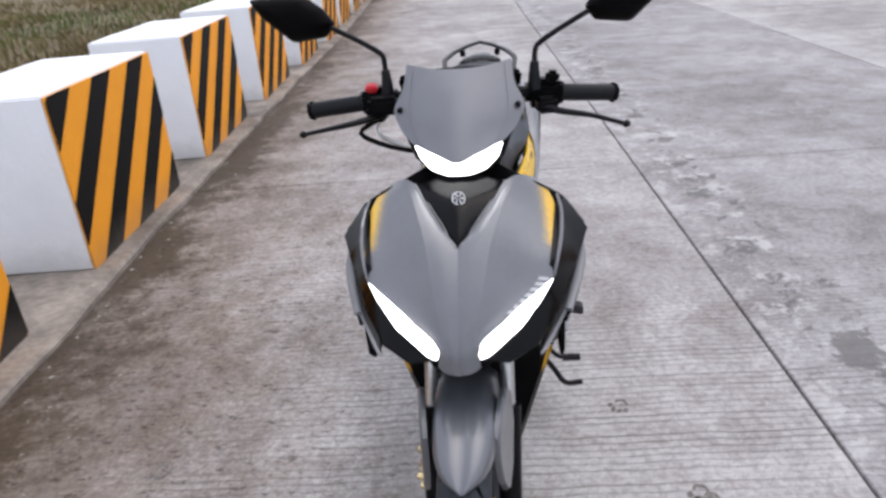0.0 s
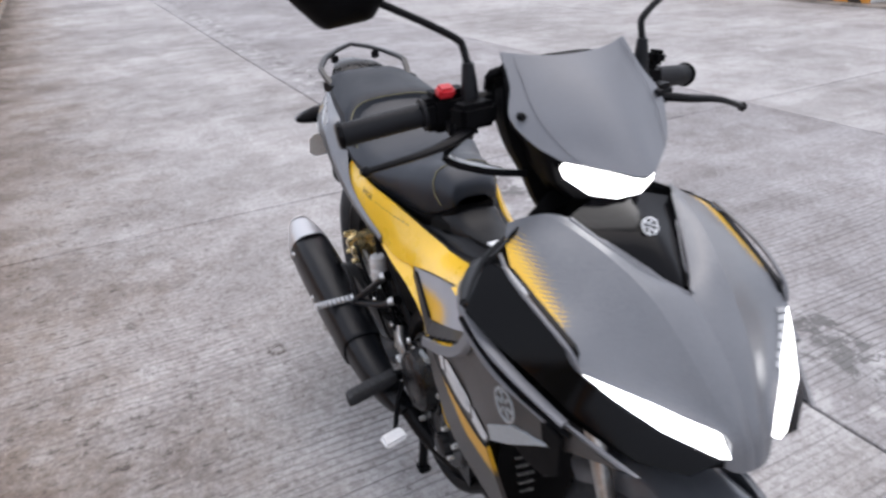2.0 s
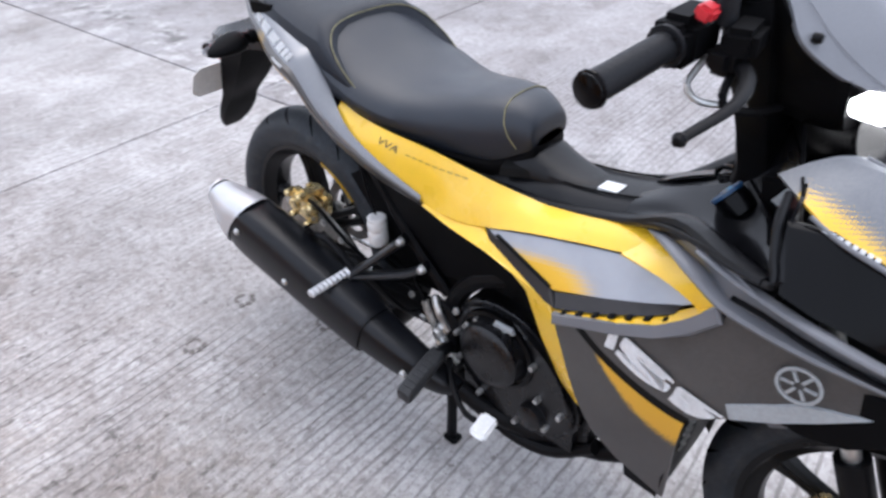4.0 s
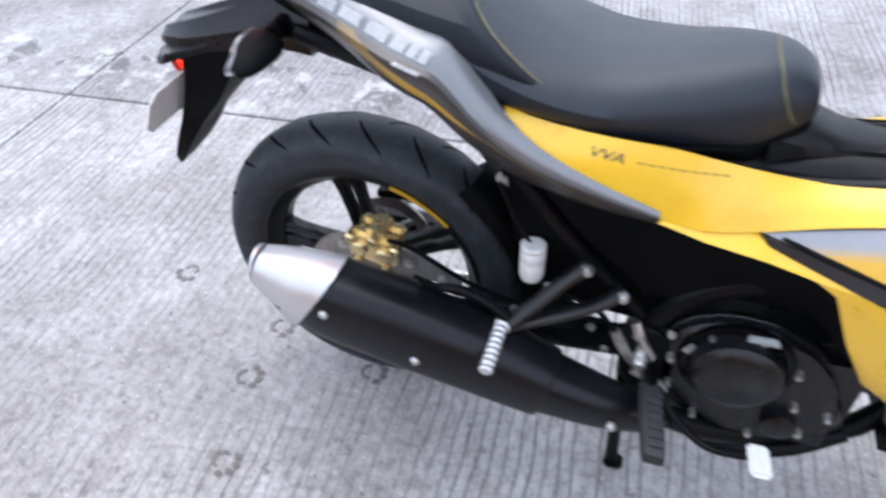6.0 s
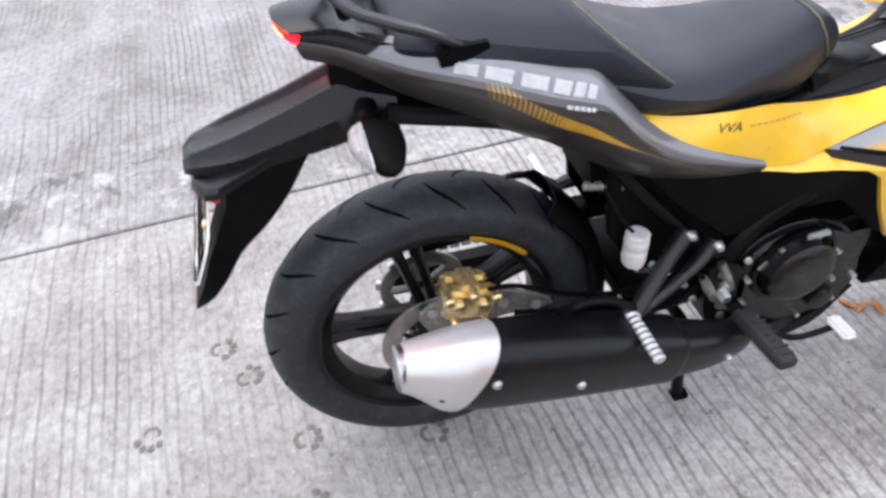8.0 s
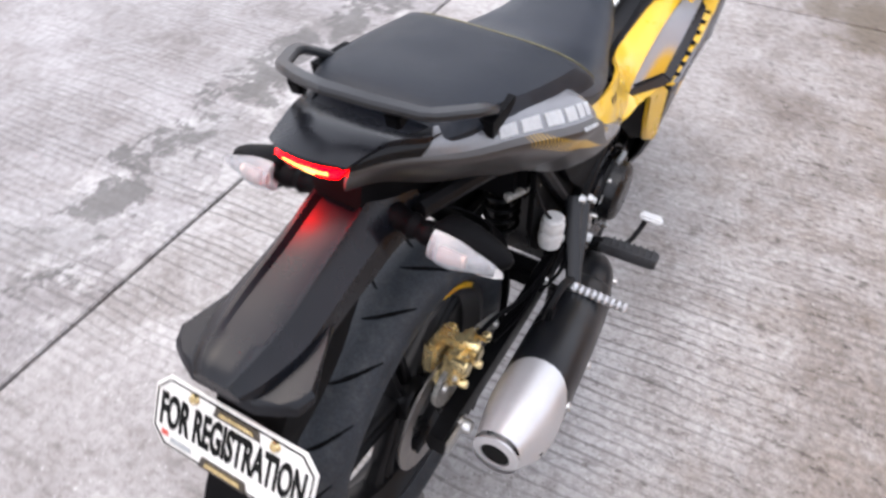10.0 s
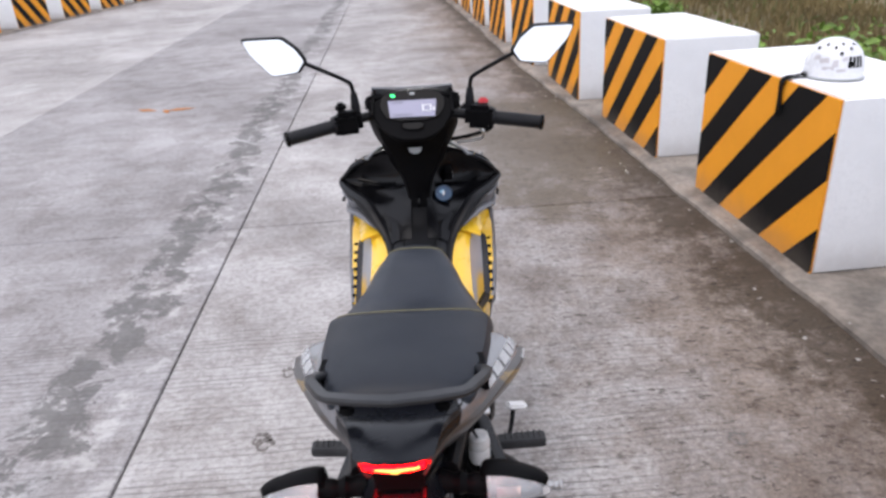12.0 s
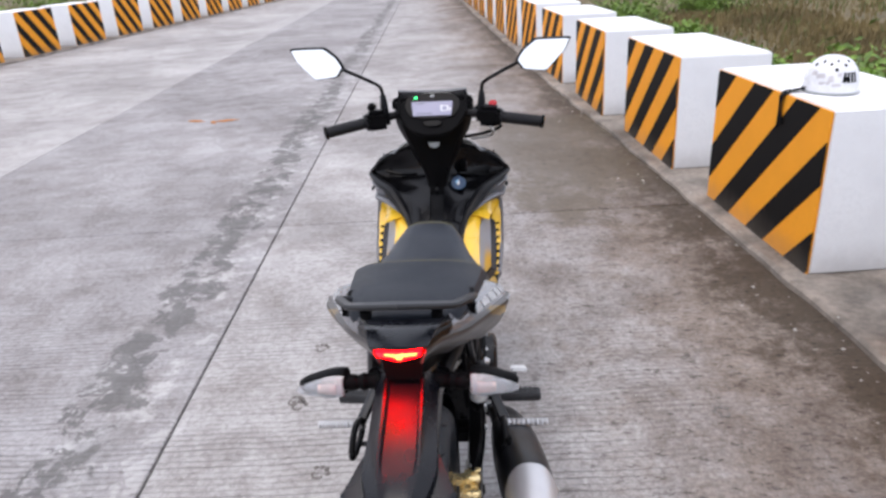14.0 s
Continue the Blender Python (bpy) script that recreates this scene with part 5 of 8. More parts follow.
for y0, z0, y1, z1 in ((-0.53, 0.30, -0.50, 0.345), (-0.49, 0.335, -0.53, 0.372)):
    part("linkage", tube([(-0.115, y0, z0), (-0.125, (y0 + y1) / 2, (z0 + z1) / 2 + 0.01), (-0.115, y1, z1)], 0.009, 8), M_CAST, engine, "bare cast linkage")
part("brake_switch", tube([(-0.13, -0.525, 0.36), (-0.135, -0.505, 0.40), (-0.128, -0.490, 0.43)], 0.008, 8), M_STEEL, bike)
part("pivot_plate", panel([(-0.128, -0.47, 0.43), (-0.128, -0.545, 0.41), (-0.128, -0.565, 0.33), (-0.128, -0.55, 0.25), (-0.128, -0.50, 0.26), (-0.128, -0.475, 0.34)], 0.010, (1, 0, 0), 1), M_FRAME, bike)
for y, z in ((-0.50, 0.40), (-0.51, 0.372), (-0.525, 0.285), (-0.545, 0.30)):
    part("bolt", bolt((-0.128, y, z), r=0.007), M_STEEL, bike)
for s in SIDES:
    part("lower_frame_rail", tube([(s * 0.10, -0.53, 0.235), (s * 0.115, -0.64, 0.170), (s * 0.11, -0.76, 0.175), (s * 0.09, -0.85, 0.235)], 0.014, 10), M_FRAME, bike)
    peg = part("footpeg", loft([[(s * x, -0.530 - 0.020 * (x - 0.16) / 0.12 + u * w, 0.330 - 0.012 * (x - 0.16) / 0.12 + v * h) for u, v in ((-1, -0.6), (-0.8, -1), (0.8, -1), (1, -0.6), (1, 0.6), (0.8, 1), (-0.8, 1), (-1, 0.6))] for x, w, h in ((0.165, 0.013, 0.009), (0.172, 0.0165, 0.012), (0.220, 0.0175, 0.013), (0.278, 0.0175, 0.013), (0.286, 0.014, 0.009))], 2), M_PEG, bike, "worn grey rubber footpeg")
    for i in range(7):
        part("rib", block((0.004, 0.024, 0.003), (s * (0.188 + i * 0.014), -0.540 - 0.002 * i, 0.3425 - 0.0013 * i), bevel=0.001, segments=1), M_PEG, peg)
    part("peg_stem", tube([(s * 0.10, -0.535, 0.30), (s * 0.135, -0.53, 0.322), (s * 0.172, -0.532, 0.330)], 0.013, 8), M_FRAME, peg)
pedal = part("brake_pedal", tube([(-0.150, -0.545, 0.315), (-0.180, -0.58, 0.285), (-0.205, -0.63, 0.268), (-0.218, -0.675, 0.285), (-0.222, -0.70, 0.300)], 0.006, 8), M_FRAME, bike, "black brake pedal lever")
part("pedal_pad", block((0.052, 0.034, 0.012), (-0.232, -0.700, 0.303), (12, -6, 8), 0.005), M_LABEL, pedal, "bright aluminium pedal pad")
part("return_spring", tube([(-0.14, -0.50, 0.33), (-0.14, -0.56, 0.30)], 0.006, 7, 1), M_STEEL, bike)
shift = part("gear_lever", tube([(0.14, -0.56, 0.27), (0.17, -0.62, 0.25), (0.20, -0.70, 0.26), (0.225, -0.715, 0.262)], 0.006, 8), M_FRAME, bike)
part("gear_toe", tube([(0.215, -0.715, 0.262), (0.262, -0.715, 0.263)], 0.010, 10, 1), M_GRIP, shift)
rear_brake = part("rear_master_cylinder", tube([(-0.128, -0.500, 0.335), (-0.130, -0.478, 0.372), (-0.128, -0.462, 0.402)], [0.007, 0.010, 0.008], 10, 2), M_CAST, bike, "bare metal rear brake cylinder")
part("push_rod", tube([(-0.135, -0.540, 0.300), (-0.130, -0.505, 0.330)], 0.004, 7, 1), M_STEEL, rear_brake)
part("feed_hose", tube([(-0.128, -0.462, 0.402), (-0.122, -0.42, 0.44), (-0.118, -0.36, 0.452), (-0.115, -0.325, 0.468)], 0.0045, 7), M_BLACK, rear_brake)
part("pivot_nut", lathe([(0, -0.016), (0.009, -0.016), (0.012, -0.011), (0.012, 0), (0.017, 0), (0.017, 0.004), (0, 0.004)], (-0.134, -0.508, 0.352), "x", 6), M_STEEL, bike, "steel swingarm pivot nut")
for path in ([(-0.112, -0.43, 0.425), (-0.124, -0.35, 0.395), (-0.126, -0.27, 0.412), (-0.120, -0.20, 0.398), (-0.108, -0.12, 0.405)], [(-0.118, -0.46, 0.375), (-0.128, -0.40, 0.345), (-0.122, -0.30, 0.372)]):
    part("cable", tube(path, 0.0038, 7), M_BLACK, bike)
for y, z in ((-0.352, 0.468), (-0.425, 0.398), (-0.452, 0.352), (-0.545, 0.420), (-0.300, 0.402)):
    part("clip", lathe([(0, -0.007), (0.006, -0.006), (0.008, 0), (0, 0)], (-0.127, y, z), "x", 8), M_STEEL, bike)
# centre stand
stand = part("centre_stand", tube([(-0.105, -0.505, 0.012), (-0.095, -0.50, 0.10), (-0.088, -0.495, 0.205), (0.0, -0.49, 0.215), (0.088, -0.495, 0.205), (0.095, -0.50, 0.10), (0.105, -0.505, 0.012)], 0.012, 10), M_FRAME, bike, "black tubular centre stand resting on the road")
for s in SIDES:
    part("stand_foot", block((0.030, 0.036, 0.014), (s * 0.107, -0.510, 0.007), (0, 0, 0), 0.004), M_FRAME, stand)
part("stand_tang", tube([(0.095, -0.50, 0.12), (0.16, -0.545, 0.150), (0.195, -0.585, 0.140), (0.232, -0.610, 0.100), (0.282, -0.607, 0.100)], 0.008, 8), M_FRAME, stand)
part("side_stand", tube([(0.11, -0.62, 0.20), (0.15, -0.50, 0.175), (0.17, -0.38, 0.165)], 0.010, 8), M_FRAME, bike)

# ---- front end ----
for s in SIDES:
    fork = part("fork_leg", tube([(s * 0.072, -1.300, 0.288), (s * 0.073, -1.255, 0.39), (s * 0.074, -1.208, 0.50)], [0.022, 0.023, 0.024], 14, 3), M_FRAME, bike, "black fork slider")
    part("fork_tube", tube([(s * 0.074, -1.212, 0.49), (s * 0.072, -1.08, 0.80)], 0.0135, 14, 1), M_STEEL, fork, "polished fork tube")
    part("axle_clamp", block((0.03, 0.05, 0.05), (s * 0.066, -1.303, 0.29), (20, 0, 0), 0.008), M_FRAME, fork)
    guard = [(s * x - 0.006, y, z) for x, y, z in ((0.066, -1.392, 0.560), (0.072, -1.345, 0.590), (0.080, -1.28, 0.600), (0.089, -1.245, 0.56), (0.090, -1.262, 0.48), (0.086, -1.30, 0.42), (0.080, -1.335, 0.395), (0.070, -1.37, 0.47))]
    part("fork_guard", panel(guard, 0.012, (-s, 0, 0), 1, 0.004), M_GREY, fork, "grey fork guard")
rows = []
for a, w, drop in ((-50, 0.056, 0.045), (-20, 0.058, 0.05), (2, 0.059, 0.050), (16, 0.055, 0.045), (25, 0.045, 0.034), (31, 0.028, 0.018), (35, 0.004, 0.003)):
    r = 0.312
    y, z = FRONT[1] - r * math.sin(radians(a)), FRONT[2] + r * math.cos(radians(a))
    iy, iz = math.sin(radians(a)), -math.cos(radians(a))
    rows.append([(-w, y + iy * drop, z + iz * drop), (-w * 0.90, y + iy * drop * 0.3, z + iz * drop * 0.3), (-w * 0.45, y, z), (0, y + iy * 0.003, z + iz * 0.003), (w * 0.45, y, z), (w * 0.90, y + iy * drop * 0.3, z + iz * drop * 0.3), (w, y + iy * drop, z + iz * drop)])
part("front_fender", skin(rows, 4, 3, 0.003), M_GREY, bike, "grey pointed front fender")
# dark inner body behind the fork, with louvres
bm = loft([[(-0.150, -1.06, 0.72), (0.150, -1.06, 0.72), (0.150, -0.96, 0.74), (-0.150, -0.96, 0.74)], [(-0.130, -1.045, 0.60), (0.130, -1.045, 0.60), (0.130, -0.95, 0.62), (-0.130, -0.95, 0.62)], [(-0.146, -1.005, 0.46), (0.146, -1.005, 0.46), (0.130, -0.92, 0.48), (-0.130, -0.92, 0.48)], [(-0.120, -0.990, 0.30), (0.120, -0.990, 0.30), (0.105, -0.91, 0.30), (-0.105, -0.91, 0.30)], [(-0.085, -0.975, 0.20), (0.085, -0.975, 0.20), (0.080, -0.91, 0.20), (-0.080, -0.91, 0.20)]], 3)
inner = part("inner_fairing", bm, M_BLACK, bike)
for i in range(5):
    part("louvre", block((0.040 - 0.003 * i, 0.008, 0.0032), (-0.094 + 0.002 * i, -1.004 + 0.0022 * i, 0.446 - i * 0.022), (0, 10, 0), 0.001, segments=1), M_CAST, inner, "pale slit of the guard")
for s in SIDES:
    part("fender_liner", panel([(s * 0.055, -1.33, 0.69), (s * 0.135, -1.29, 0.70), (s * 0.16, -1.16, 0.70), (s * 0.15, -1.02, 0.62), (s * 0.11, -1.03, 0.52), (s * 0.075, -1.12, 0.66)], 0.006, (-s, 0, 0.3)), M_BLACK, bike)

for s in SIDES:
    hang = [(s * 0.180, y, z) for y, z in ((-1.237, 0.700), (-1.232, 0.636), (-1.200, 0.608), (-1.155, 0.594), (-1.090, 0.600), (-1.090, 0.700))]
    part("fairing_inner", panel(hang, 0.006, (-s, 0, 0), 0, 0.002), M_BLACK, bike, "black inside of the side fairing")
# Added black plate below the nose, keeps sky light off the fender top.
under = [(0.045, -1.338, 0.686), (0.105, -1.22, 0.684), (0.120, -1.06, 0.660), (0.060, -1.02, 0.640)]
part("nose_underside", panel([(0.0, -1.352, 0.684)] + under + [(-x, y, z) for x, y, z in under[::-1]], 0.005, (0, 0, -1)), M_BLACK, bike)
# nose cowl
CREASE = [(-0.103, -1.074, 0.920), (-0.086, -1.134, 0.906), (-0.070, -1.187, 0.886), (-0.056, -1.235, 0.858), (-0.045, -1.283, 0.816), (-0.034, -1.321, 0.772), (-0.019, -1.354, 0.726), (-0.017, -1.364, 0.684)]
INNER = [(-0.083, -1.099, 0.918), (-0.058, -1.148, 0.893), (-0.028, -1.200, 0.868), (0.0, -1.238, 0.850), (0.0, -1.289, 0.810), (0.0, -1.328, 0.767), (0.0, -1.356, 0.720), (0.0, -1.366, 0.682)]
MIDDLE = [(-0.120, -1.052, 0.911), (-0.124, -1.106, 0.896), (-0.120, -1.160, 0.873), (-0.110, -1.218, 0.840), (-0.098, -1.262, 0.800), (-0.064, -1.307, 0.764), (-0.028, -1.351, 0.730), (-0.027, -1.360, 0.687)]
OUTER = [(-0.137, -1.030, 0.897), (-0.163, -1.075, 0.883), (-0.174, -1.130, 0.856), (-0.169, -1.212, 0.822), (-0.157, -1.250, 0.792), (-0.097, -1.302, 0.764), (-0.037, -1.350, 0.737), (-0.035, -1.355, 0.692)]
for s in SIDES:
    middle = [[p, tuple(Vector(p).lerp(Vector(q), 0.5) + Vector((0, -0.002, 0.002))), q] for p, q in zip(INNER, CREASE)]
    part("nose_cowl_centre", skin([flip(r, -s) for r in middle], 4, 3, 0.004), M_NOSE, bike, "raised grey centre of the nose cowl")
    part("nose_cowl", skin([flip(r, -s) for r in zip(CREASE, MIDDLE, OUTER)], 4, 4, 0.004), M_NOSE, bike, "grey nose cowl with yellow dotted corners")
    edge = [*INNER[:3], (-0.003, -1.236, 0.852)]
    part("cowl_trim", tube(flip(edge, -s), 0.0025, 6, 4), M_SILVERGREY, bike, "bright cowl edge")
inset = [[(-0.083, -1.090, 0.912), (-0.04, -1.075, 0.922), (0, -1.070, 0.926), (0.04, -1.075, 0.922), (0.083, -1.090, 0.912)],
         [(-0.056, -1.143, 0.889), (-0.025, -1.148, 0.900), (0, -1.150, 0.906), (0.025, -1.148, 0.900), (0.056, -1.143, 0.889)],
         [(-0.028, -1.193, 0.862), (-0.014, -1.200, 0.868), (0, -1.202, 0.872), (0.014, -1.200, 0.868), (0.028, -1.193, 0.862)],
         [(-0.004, -1.230, 0.842), (-0.002, -1.231, 0.844), (0, -1.232, 0.845), (0.002, -1.231, 0.844), (0.004, -1.230, 0.842)]]
vent = part("nose_inset", skin(inset, 4, 3, 0.004), M_GLOSSBLACK, bike, "gloss black nose inset")
for s in SIDES:
    part("inset_line", tube([(s * 0.058, -1.138, 0.8975), (s * 0.043, -1.163, 0.8850), (s * 0.025, -1.193, 0.8695), (s * 0.019, -1.206, 0.8620)], 0.0013, 6, 4), M_SILVERGREY, vent, "thin bright line inside the inset")
    part("intake_lip", panel([(s * 0.056, -1.150, 0.892), (s * 0.060, -1.150, 0.880), (s * 0.010, -1.226, 0.848), (s * 0.006, -1.222, 0.856)], 0.004, (0, 0.5, -1)), M_BLACK, vent)


def badge(at, right, up, r, mat, parent):
    """A round ring with short plain bars inside it."""
    m = axes(at, right, up)
    bm = lathe([(r, 0), (r, 0.0025), (r * 0.85, 0.0025), (r * 0.85, 0)], (0, 0, 0), "z", 28, closed=True)
    bmesh.ops.transform(bm, matrix=m, verts=bm.verts)
    for a in range(0, 360, 60):
        bar = block((r * 0.13, r * 0.55, 0.0025), (0.50 * r * math.cos(radians(a)), 0.50 * r * math.sin(radians(a)), 0.0012), (0, 0, a - 90), 0)
        bmesh.ops.transform(bar, matrix=m, verts=bar.verts)
        part("badge_bar", bar, mat, parent)
    return part("round_badge", bm, mat, parent, "round silver badge")


badge((0, -1.154, 0.909), (1, 0, 0), (0, 0.45, 0.9), 0.0120, M_LABEL, vent)
RIDGE_LOW = [(-0.110, -0.890, 0.748), (-0.155, -0.934, 0.769), (-0.182, -0.981, 0.766), (-0.194, -1.025, 0.750), (-0.202, -1.069, 0.745), (-0.206, -1.137, 0.739), (-0.188, -1.220, 0.722)]
RIDGE_HIGH = [(-0.185, -0.980, 0.796), (-0.202, -1.027, 0.793), (-0.214, -1.068, 0.791), (-0.217, -1.122, 0.780), (-0.207, -1.178, 0.762), (-0.184, -1.250, 0.735)]
# the numerals 155: outlines in the unit square, then its four corners on the fairing, in (y, z)
FIVE = [(0.05, 1.0), (1.0, 1.0), (1.0, 0.79), (0.16, 0.79), (0.13, 0.70), (0.16, 0.61), (0.92, 0.61), (1.0, 0.50), (1.0, 0.12), (0.94, 0.0), (0.0, 0.0), (0.0, 0.21), (0.84, 0.21), (0.87, 0.30), (0.84, 0.39), (0.05, 0.39), (0.0, 0.50), (0.0, 0.90)]
NUMERALS = [([(0.0, 0.0), (1.0, 0.0), (1.0, 0.80), (0.85, 1.0), (0.25, 1.0), (0.0, 0.80)], ((-0.884, 0.586), (-0.899, 0.586), (-0.906, 0.628), (-0.893, 0.628))),
            (FIVE, ((-0.902, 0.582), (-0.984, 0.555), (-0.992, 0.585), (-0.914, 0.625))),
            (FIVE, ((-0.988, 0.544), (-1.046, 0.553), (-1.066, 0.576), (-0.998, 0.582)))]
for s in SIDES:
    led = [(s * 0.159, -1.2465, 0.795), (s * 0.098, -1.306, 0.766), (s * 0.043, -1.3480, 0.7395), (s * 0.036, -1.3610, 0.711), (s * 0.050, -1.3580, 0.715), (s * 0.104, -1.321, 0.747), (s * 0.140, -1.276, 0.775)]
    lamp = part("led_lamp", panel(led, 0.014, (-s * 0.3, 1, 0), edge=0), M_LIGHT, bike, "lit white LED lamp strip")
    side = [(s * 0.165, -1.230, 0.822), (s * 0.180, -1.110, 0.870), (s * 0.190, -1.066, 0.873), (s * 0.235, -1.088, 0.815), (s * 0.219, -1.124, 0.795), (s * 0.197, -1.180, 0.773), (s * 0.173, -1.245, 0.745), (s * 0.133, -1.316, 0.708), (s * 0.085, -1.350, 0.694), (s * 0.044, -1.358, 0.706), (s * 0.102, -1.318, 0.743), (s * 0.138, -1.273, 0.771), (s * 0.158, -1.243, 0.790)]
    cheek = part("cheek_panel", panel(side, 0.010, (-s, 0.3, 0.1), 0, 0.003), M_GLOSSBLACK, bike, "black cheek panel beside the lamp")
    if s > 0:
        for i in range(7):
            t = 5.10 - i * 0.180
            sheet_patch(list(zip(CREASE, MIDDLE, OUTER)), s, ((t, 0.925), (t - 0.120, 0.925), (t - 0.160, 0.78), (t - 0.040, 0.78)), 0.0020, "lettering_bar", M_LABEL, cheek, "white lettering drawn as a bar")
    else:
        for i in range(8):
            p = Vector((s * 0.180, -1.098, 0.8765)).lerp(Vector((s * 0.1785, -1.158, 0.8625)), i / 8)
            part("lettering_bar", panel([(p.x, p.y, p.z), (p.x, p.y - 0.0048, p.z - 0.0011), (p.x - 0.002, p.y - 0.0048, p.z - 0.0048), (p.x - 0.002, p.y, p.z - 0.0037)], 0.0012, (1, 0, -0.4), edge=0), M_LABEL, cheek, "small white lettering drawn as a bar")
    part("cheek_trim", tube([(s * 0.176, -1.082, 0.882), (s * 0.181, -1.120, 0.866), (s * 0.177, -1.180, 0.846), (s * 0.167, -1.228, 0.821), (s * 0.161, -1.243, 0.800)], [0.0025, 0.0032, 0.0032, 0.0022], 7, 4), M_SILVERGREY, cheek, "thin grey strip along the cheek")
    fin = [(s * 0.100, -0.893, 0.738), (s * 0.152, -0.955, 0.784), (s * 0.200, -1.020, 0.803), (s * 0.223, -1.060, 0.798), (s * 0.223, -1.110, 0.785), (s * 0.212, -1.170, 0.763), (s * 0.186, -1.250, 0.733), (s * 0.142, -1.328, 0.699), (s * 0.160, -1.262, 0.700), (s * 0.192, -1.166, 0.720), (s * 0.200, -1.097, 0.733), (s * 0.192, -1.028, 0.735), (s * 0.150, -0.975, 0.745)]
    part("fin", panel(fin, 0.010, (-s, 0, -0.2), 0, 0.004), M_SILVERGREY, bike, "light grey fairing fin")
    part("fin_ridge", tube(flip(RIDGE_LOW, -s), [0.006, 0.010, 0.013, 0.014, 0.013, 0.011, 0.008], 10, 4, 0.6), M_SILVERGREY, bike, "light grey rolled edge of the fin")
    part("fin_ridge", tube(flip(RIDGE_HIGH, -s), [0.004, 0.008, 0.009, 0.007], 10, 4, 0.6), M_SILVERGREY, bike, "light grey rolled edge of the fin")
    part("fin_groove", tube([(s * 0.216, -1.040, 0.776), (s * 0.2195, -1.080, 0.772), (s * 0.216, -1.130, 0.757), (s * 0.203, -1.190, 0.737), (s * 0.178, -1.255, 0.717)], 0.0045, 6, 3, 0.7), M_BLACK, bike, "dark groove along the fin")
    fairing = [(s * 0.180, -0.790, 0.569), (s * 0.189, -0.898, 0.622), (s * 0.190, -0.957, 0.653), (s * 0.191, -1.0, 0.684), (s * 0.192, -1.028, 0.708), (s * 0.193, -1.036, 0.742), (s * 0.195, -1.097, 0.733), (s * 0.190, -1.166, 0.724), (s * 0.165, -1.255, 0.706), (s * 0.142, -1.318, 0.696), (s * 0.165, -1.24, 0.675), (s * 0.186, -1.186, 0.655), (s * 0.190, -1.118, 0.604), (s * 0.190, -1.070, 0.572), (s * 0.186, -1.046, 0.552), (s * 0.174, -1.012, 0.514), (s * 0.150, -1.003, 0.418), (s * 0.098, -0.990, 0.225), (s * 0.122, -0.905, 0.285), (s * 0.145, -0.860, 0.346), (s * 0.168, -0.834, 0.431)]
    shield = part("side_fairing", panel(fairing, 0.008, (-s, 0, 0), 0, 0.003), M_SIDE, bike, "dark grey side fairing with yellow flash")
    lip = [(s * 0.186, -0.788, 0.592), (s * 0.196, -0.894, 0.638), (s * 0.198, -0.953, 0.670), (s * 0.199, -0.990, 0.698), (s * 0.200, -1.007, 0.724), (s * 0.201, -1.022, 0.746), (s * 0.204, -1.034, 0.722), (s * 0.204, -1.001, 0.684), (s * 0.203, -0.957, 0.654), (s * 0.200, -0.898, 0.623), (s * 0.188, -0.790, 0.570)]
    part("fairing_lip", panel(lip, 0.010, (-s, 0, -0.3), 0, 0.004), M_SILVERGREY, shield, "light grey fairing lip")
    strip_line = [(s * x, y, z) for x, y, z in ((0.193, -1.062, 0.596), (0.194, -1.100, 0.624), (0.194, -1.140, 0.653), (0.190, -1.172, 0.662), (0.180, -1.214, 0.669), (0.187, -1.190, 0.656), (0.191, -1.167, 0.640), (0.192, -1.120, 0.605), (0.192, -1.072, 0.573))]
    part("lower_strip", panel(strip_line, 0.006, (-s, 0, 0)), M_LABELGREY, shield)
    badge((s * 0.1985, -1.132, 0.685), (0, -1 if s < 0 else 1, 0), (0, 0, 1), 0.026, M_LABELGREY, shield)
    for k, (glyph, square) in enumerate(NUMERALS):
        pts = []
        outline = [(p[0] + (q[0] - p[0]) * f / 6, p[1] + (q[1] - p[1]) * f / 6) for p, q in zip(glyph, glyph[1:] + glyph[:1]) for f in range(6)]
        for u, w in outline:
            y, z = ((a * (1 - u) + b * u) * (1 - w) + (d * (1 - u) + c * u) * w for a, b, c, d in zip(*square))
            pts.append((s * 0.1955, y, z - (0.046 * u * (1 - u) * (1 - w) if k else 0.0)))
        digit = part("numeral", panel(pts, 0.0012, (-s, 0, 0), edge=0), M_LABEL, shield, "white numeral " + ("one" if k == 0 else "five"))
        cling(digit, shield, s, 0.0042)
    # yellow side cover in three pieces round the wing
    cover_rows = [((0.130, -0.273, 0.772), (0.146, -0.283, 0.756)), ((0.136, -0.328, 0.763), (0.160, -0.330, 0.720)), ((0.137, -0.408, 0.755), (0.157, -0.400, 0.690)), ((0.121, -0.493, 0.741), (0.145, -0.482, 0.650)), ((0.100, -0.554, 0.719), (0.140, -0.550, 0.640)),
                  ((0.085, -0.610, 0.702), (0.126, -0.610, 0.641)), ((0.074, -0.682, 0.691), (0.123, -0.677, 0.658)), ((0.072, -0.755, 0.701), (0.122, -0.747, 0.675)), ((0.077, -0.829, 0.718), (0.124, -0.841, 0.698)), ((0.090, -0.886, 0.728), (0.130, -0.902, 0.713)), ((0.112, -0.930, 0.738), (0.145, -0.945, 0.714)), ((0.128, -0.955, 0.742), (0.160, -0.985, 0.707))]
    rows = []
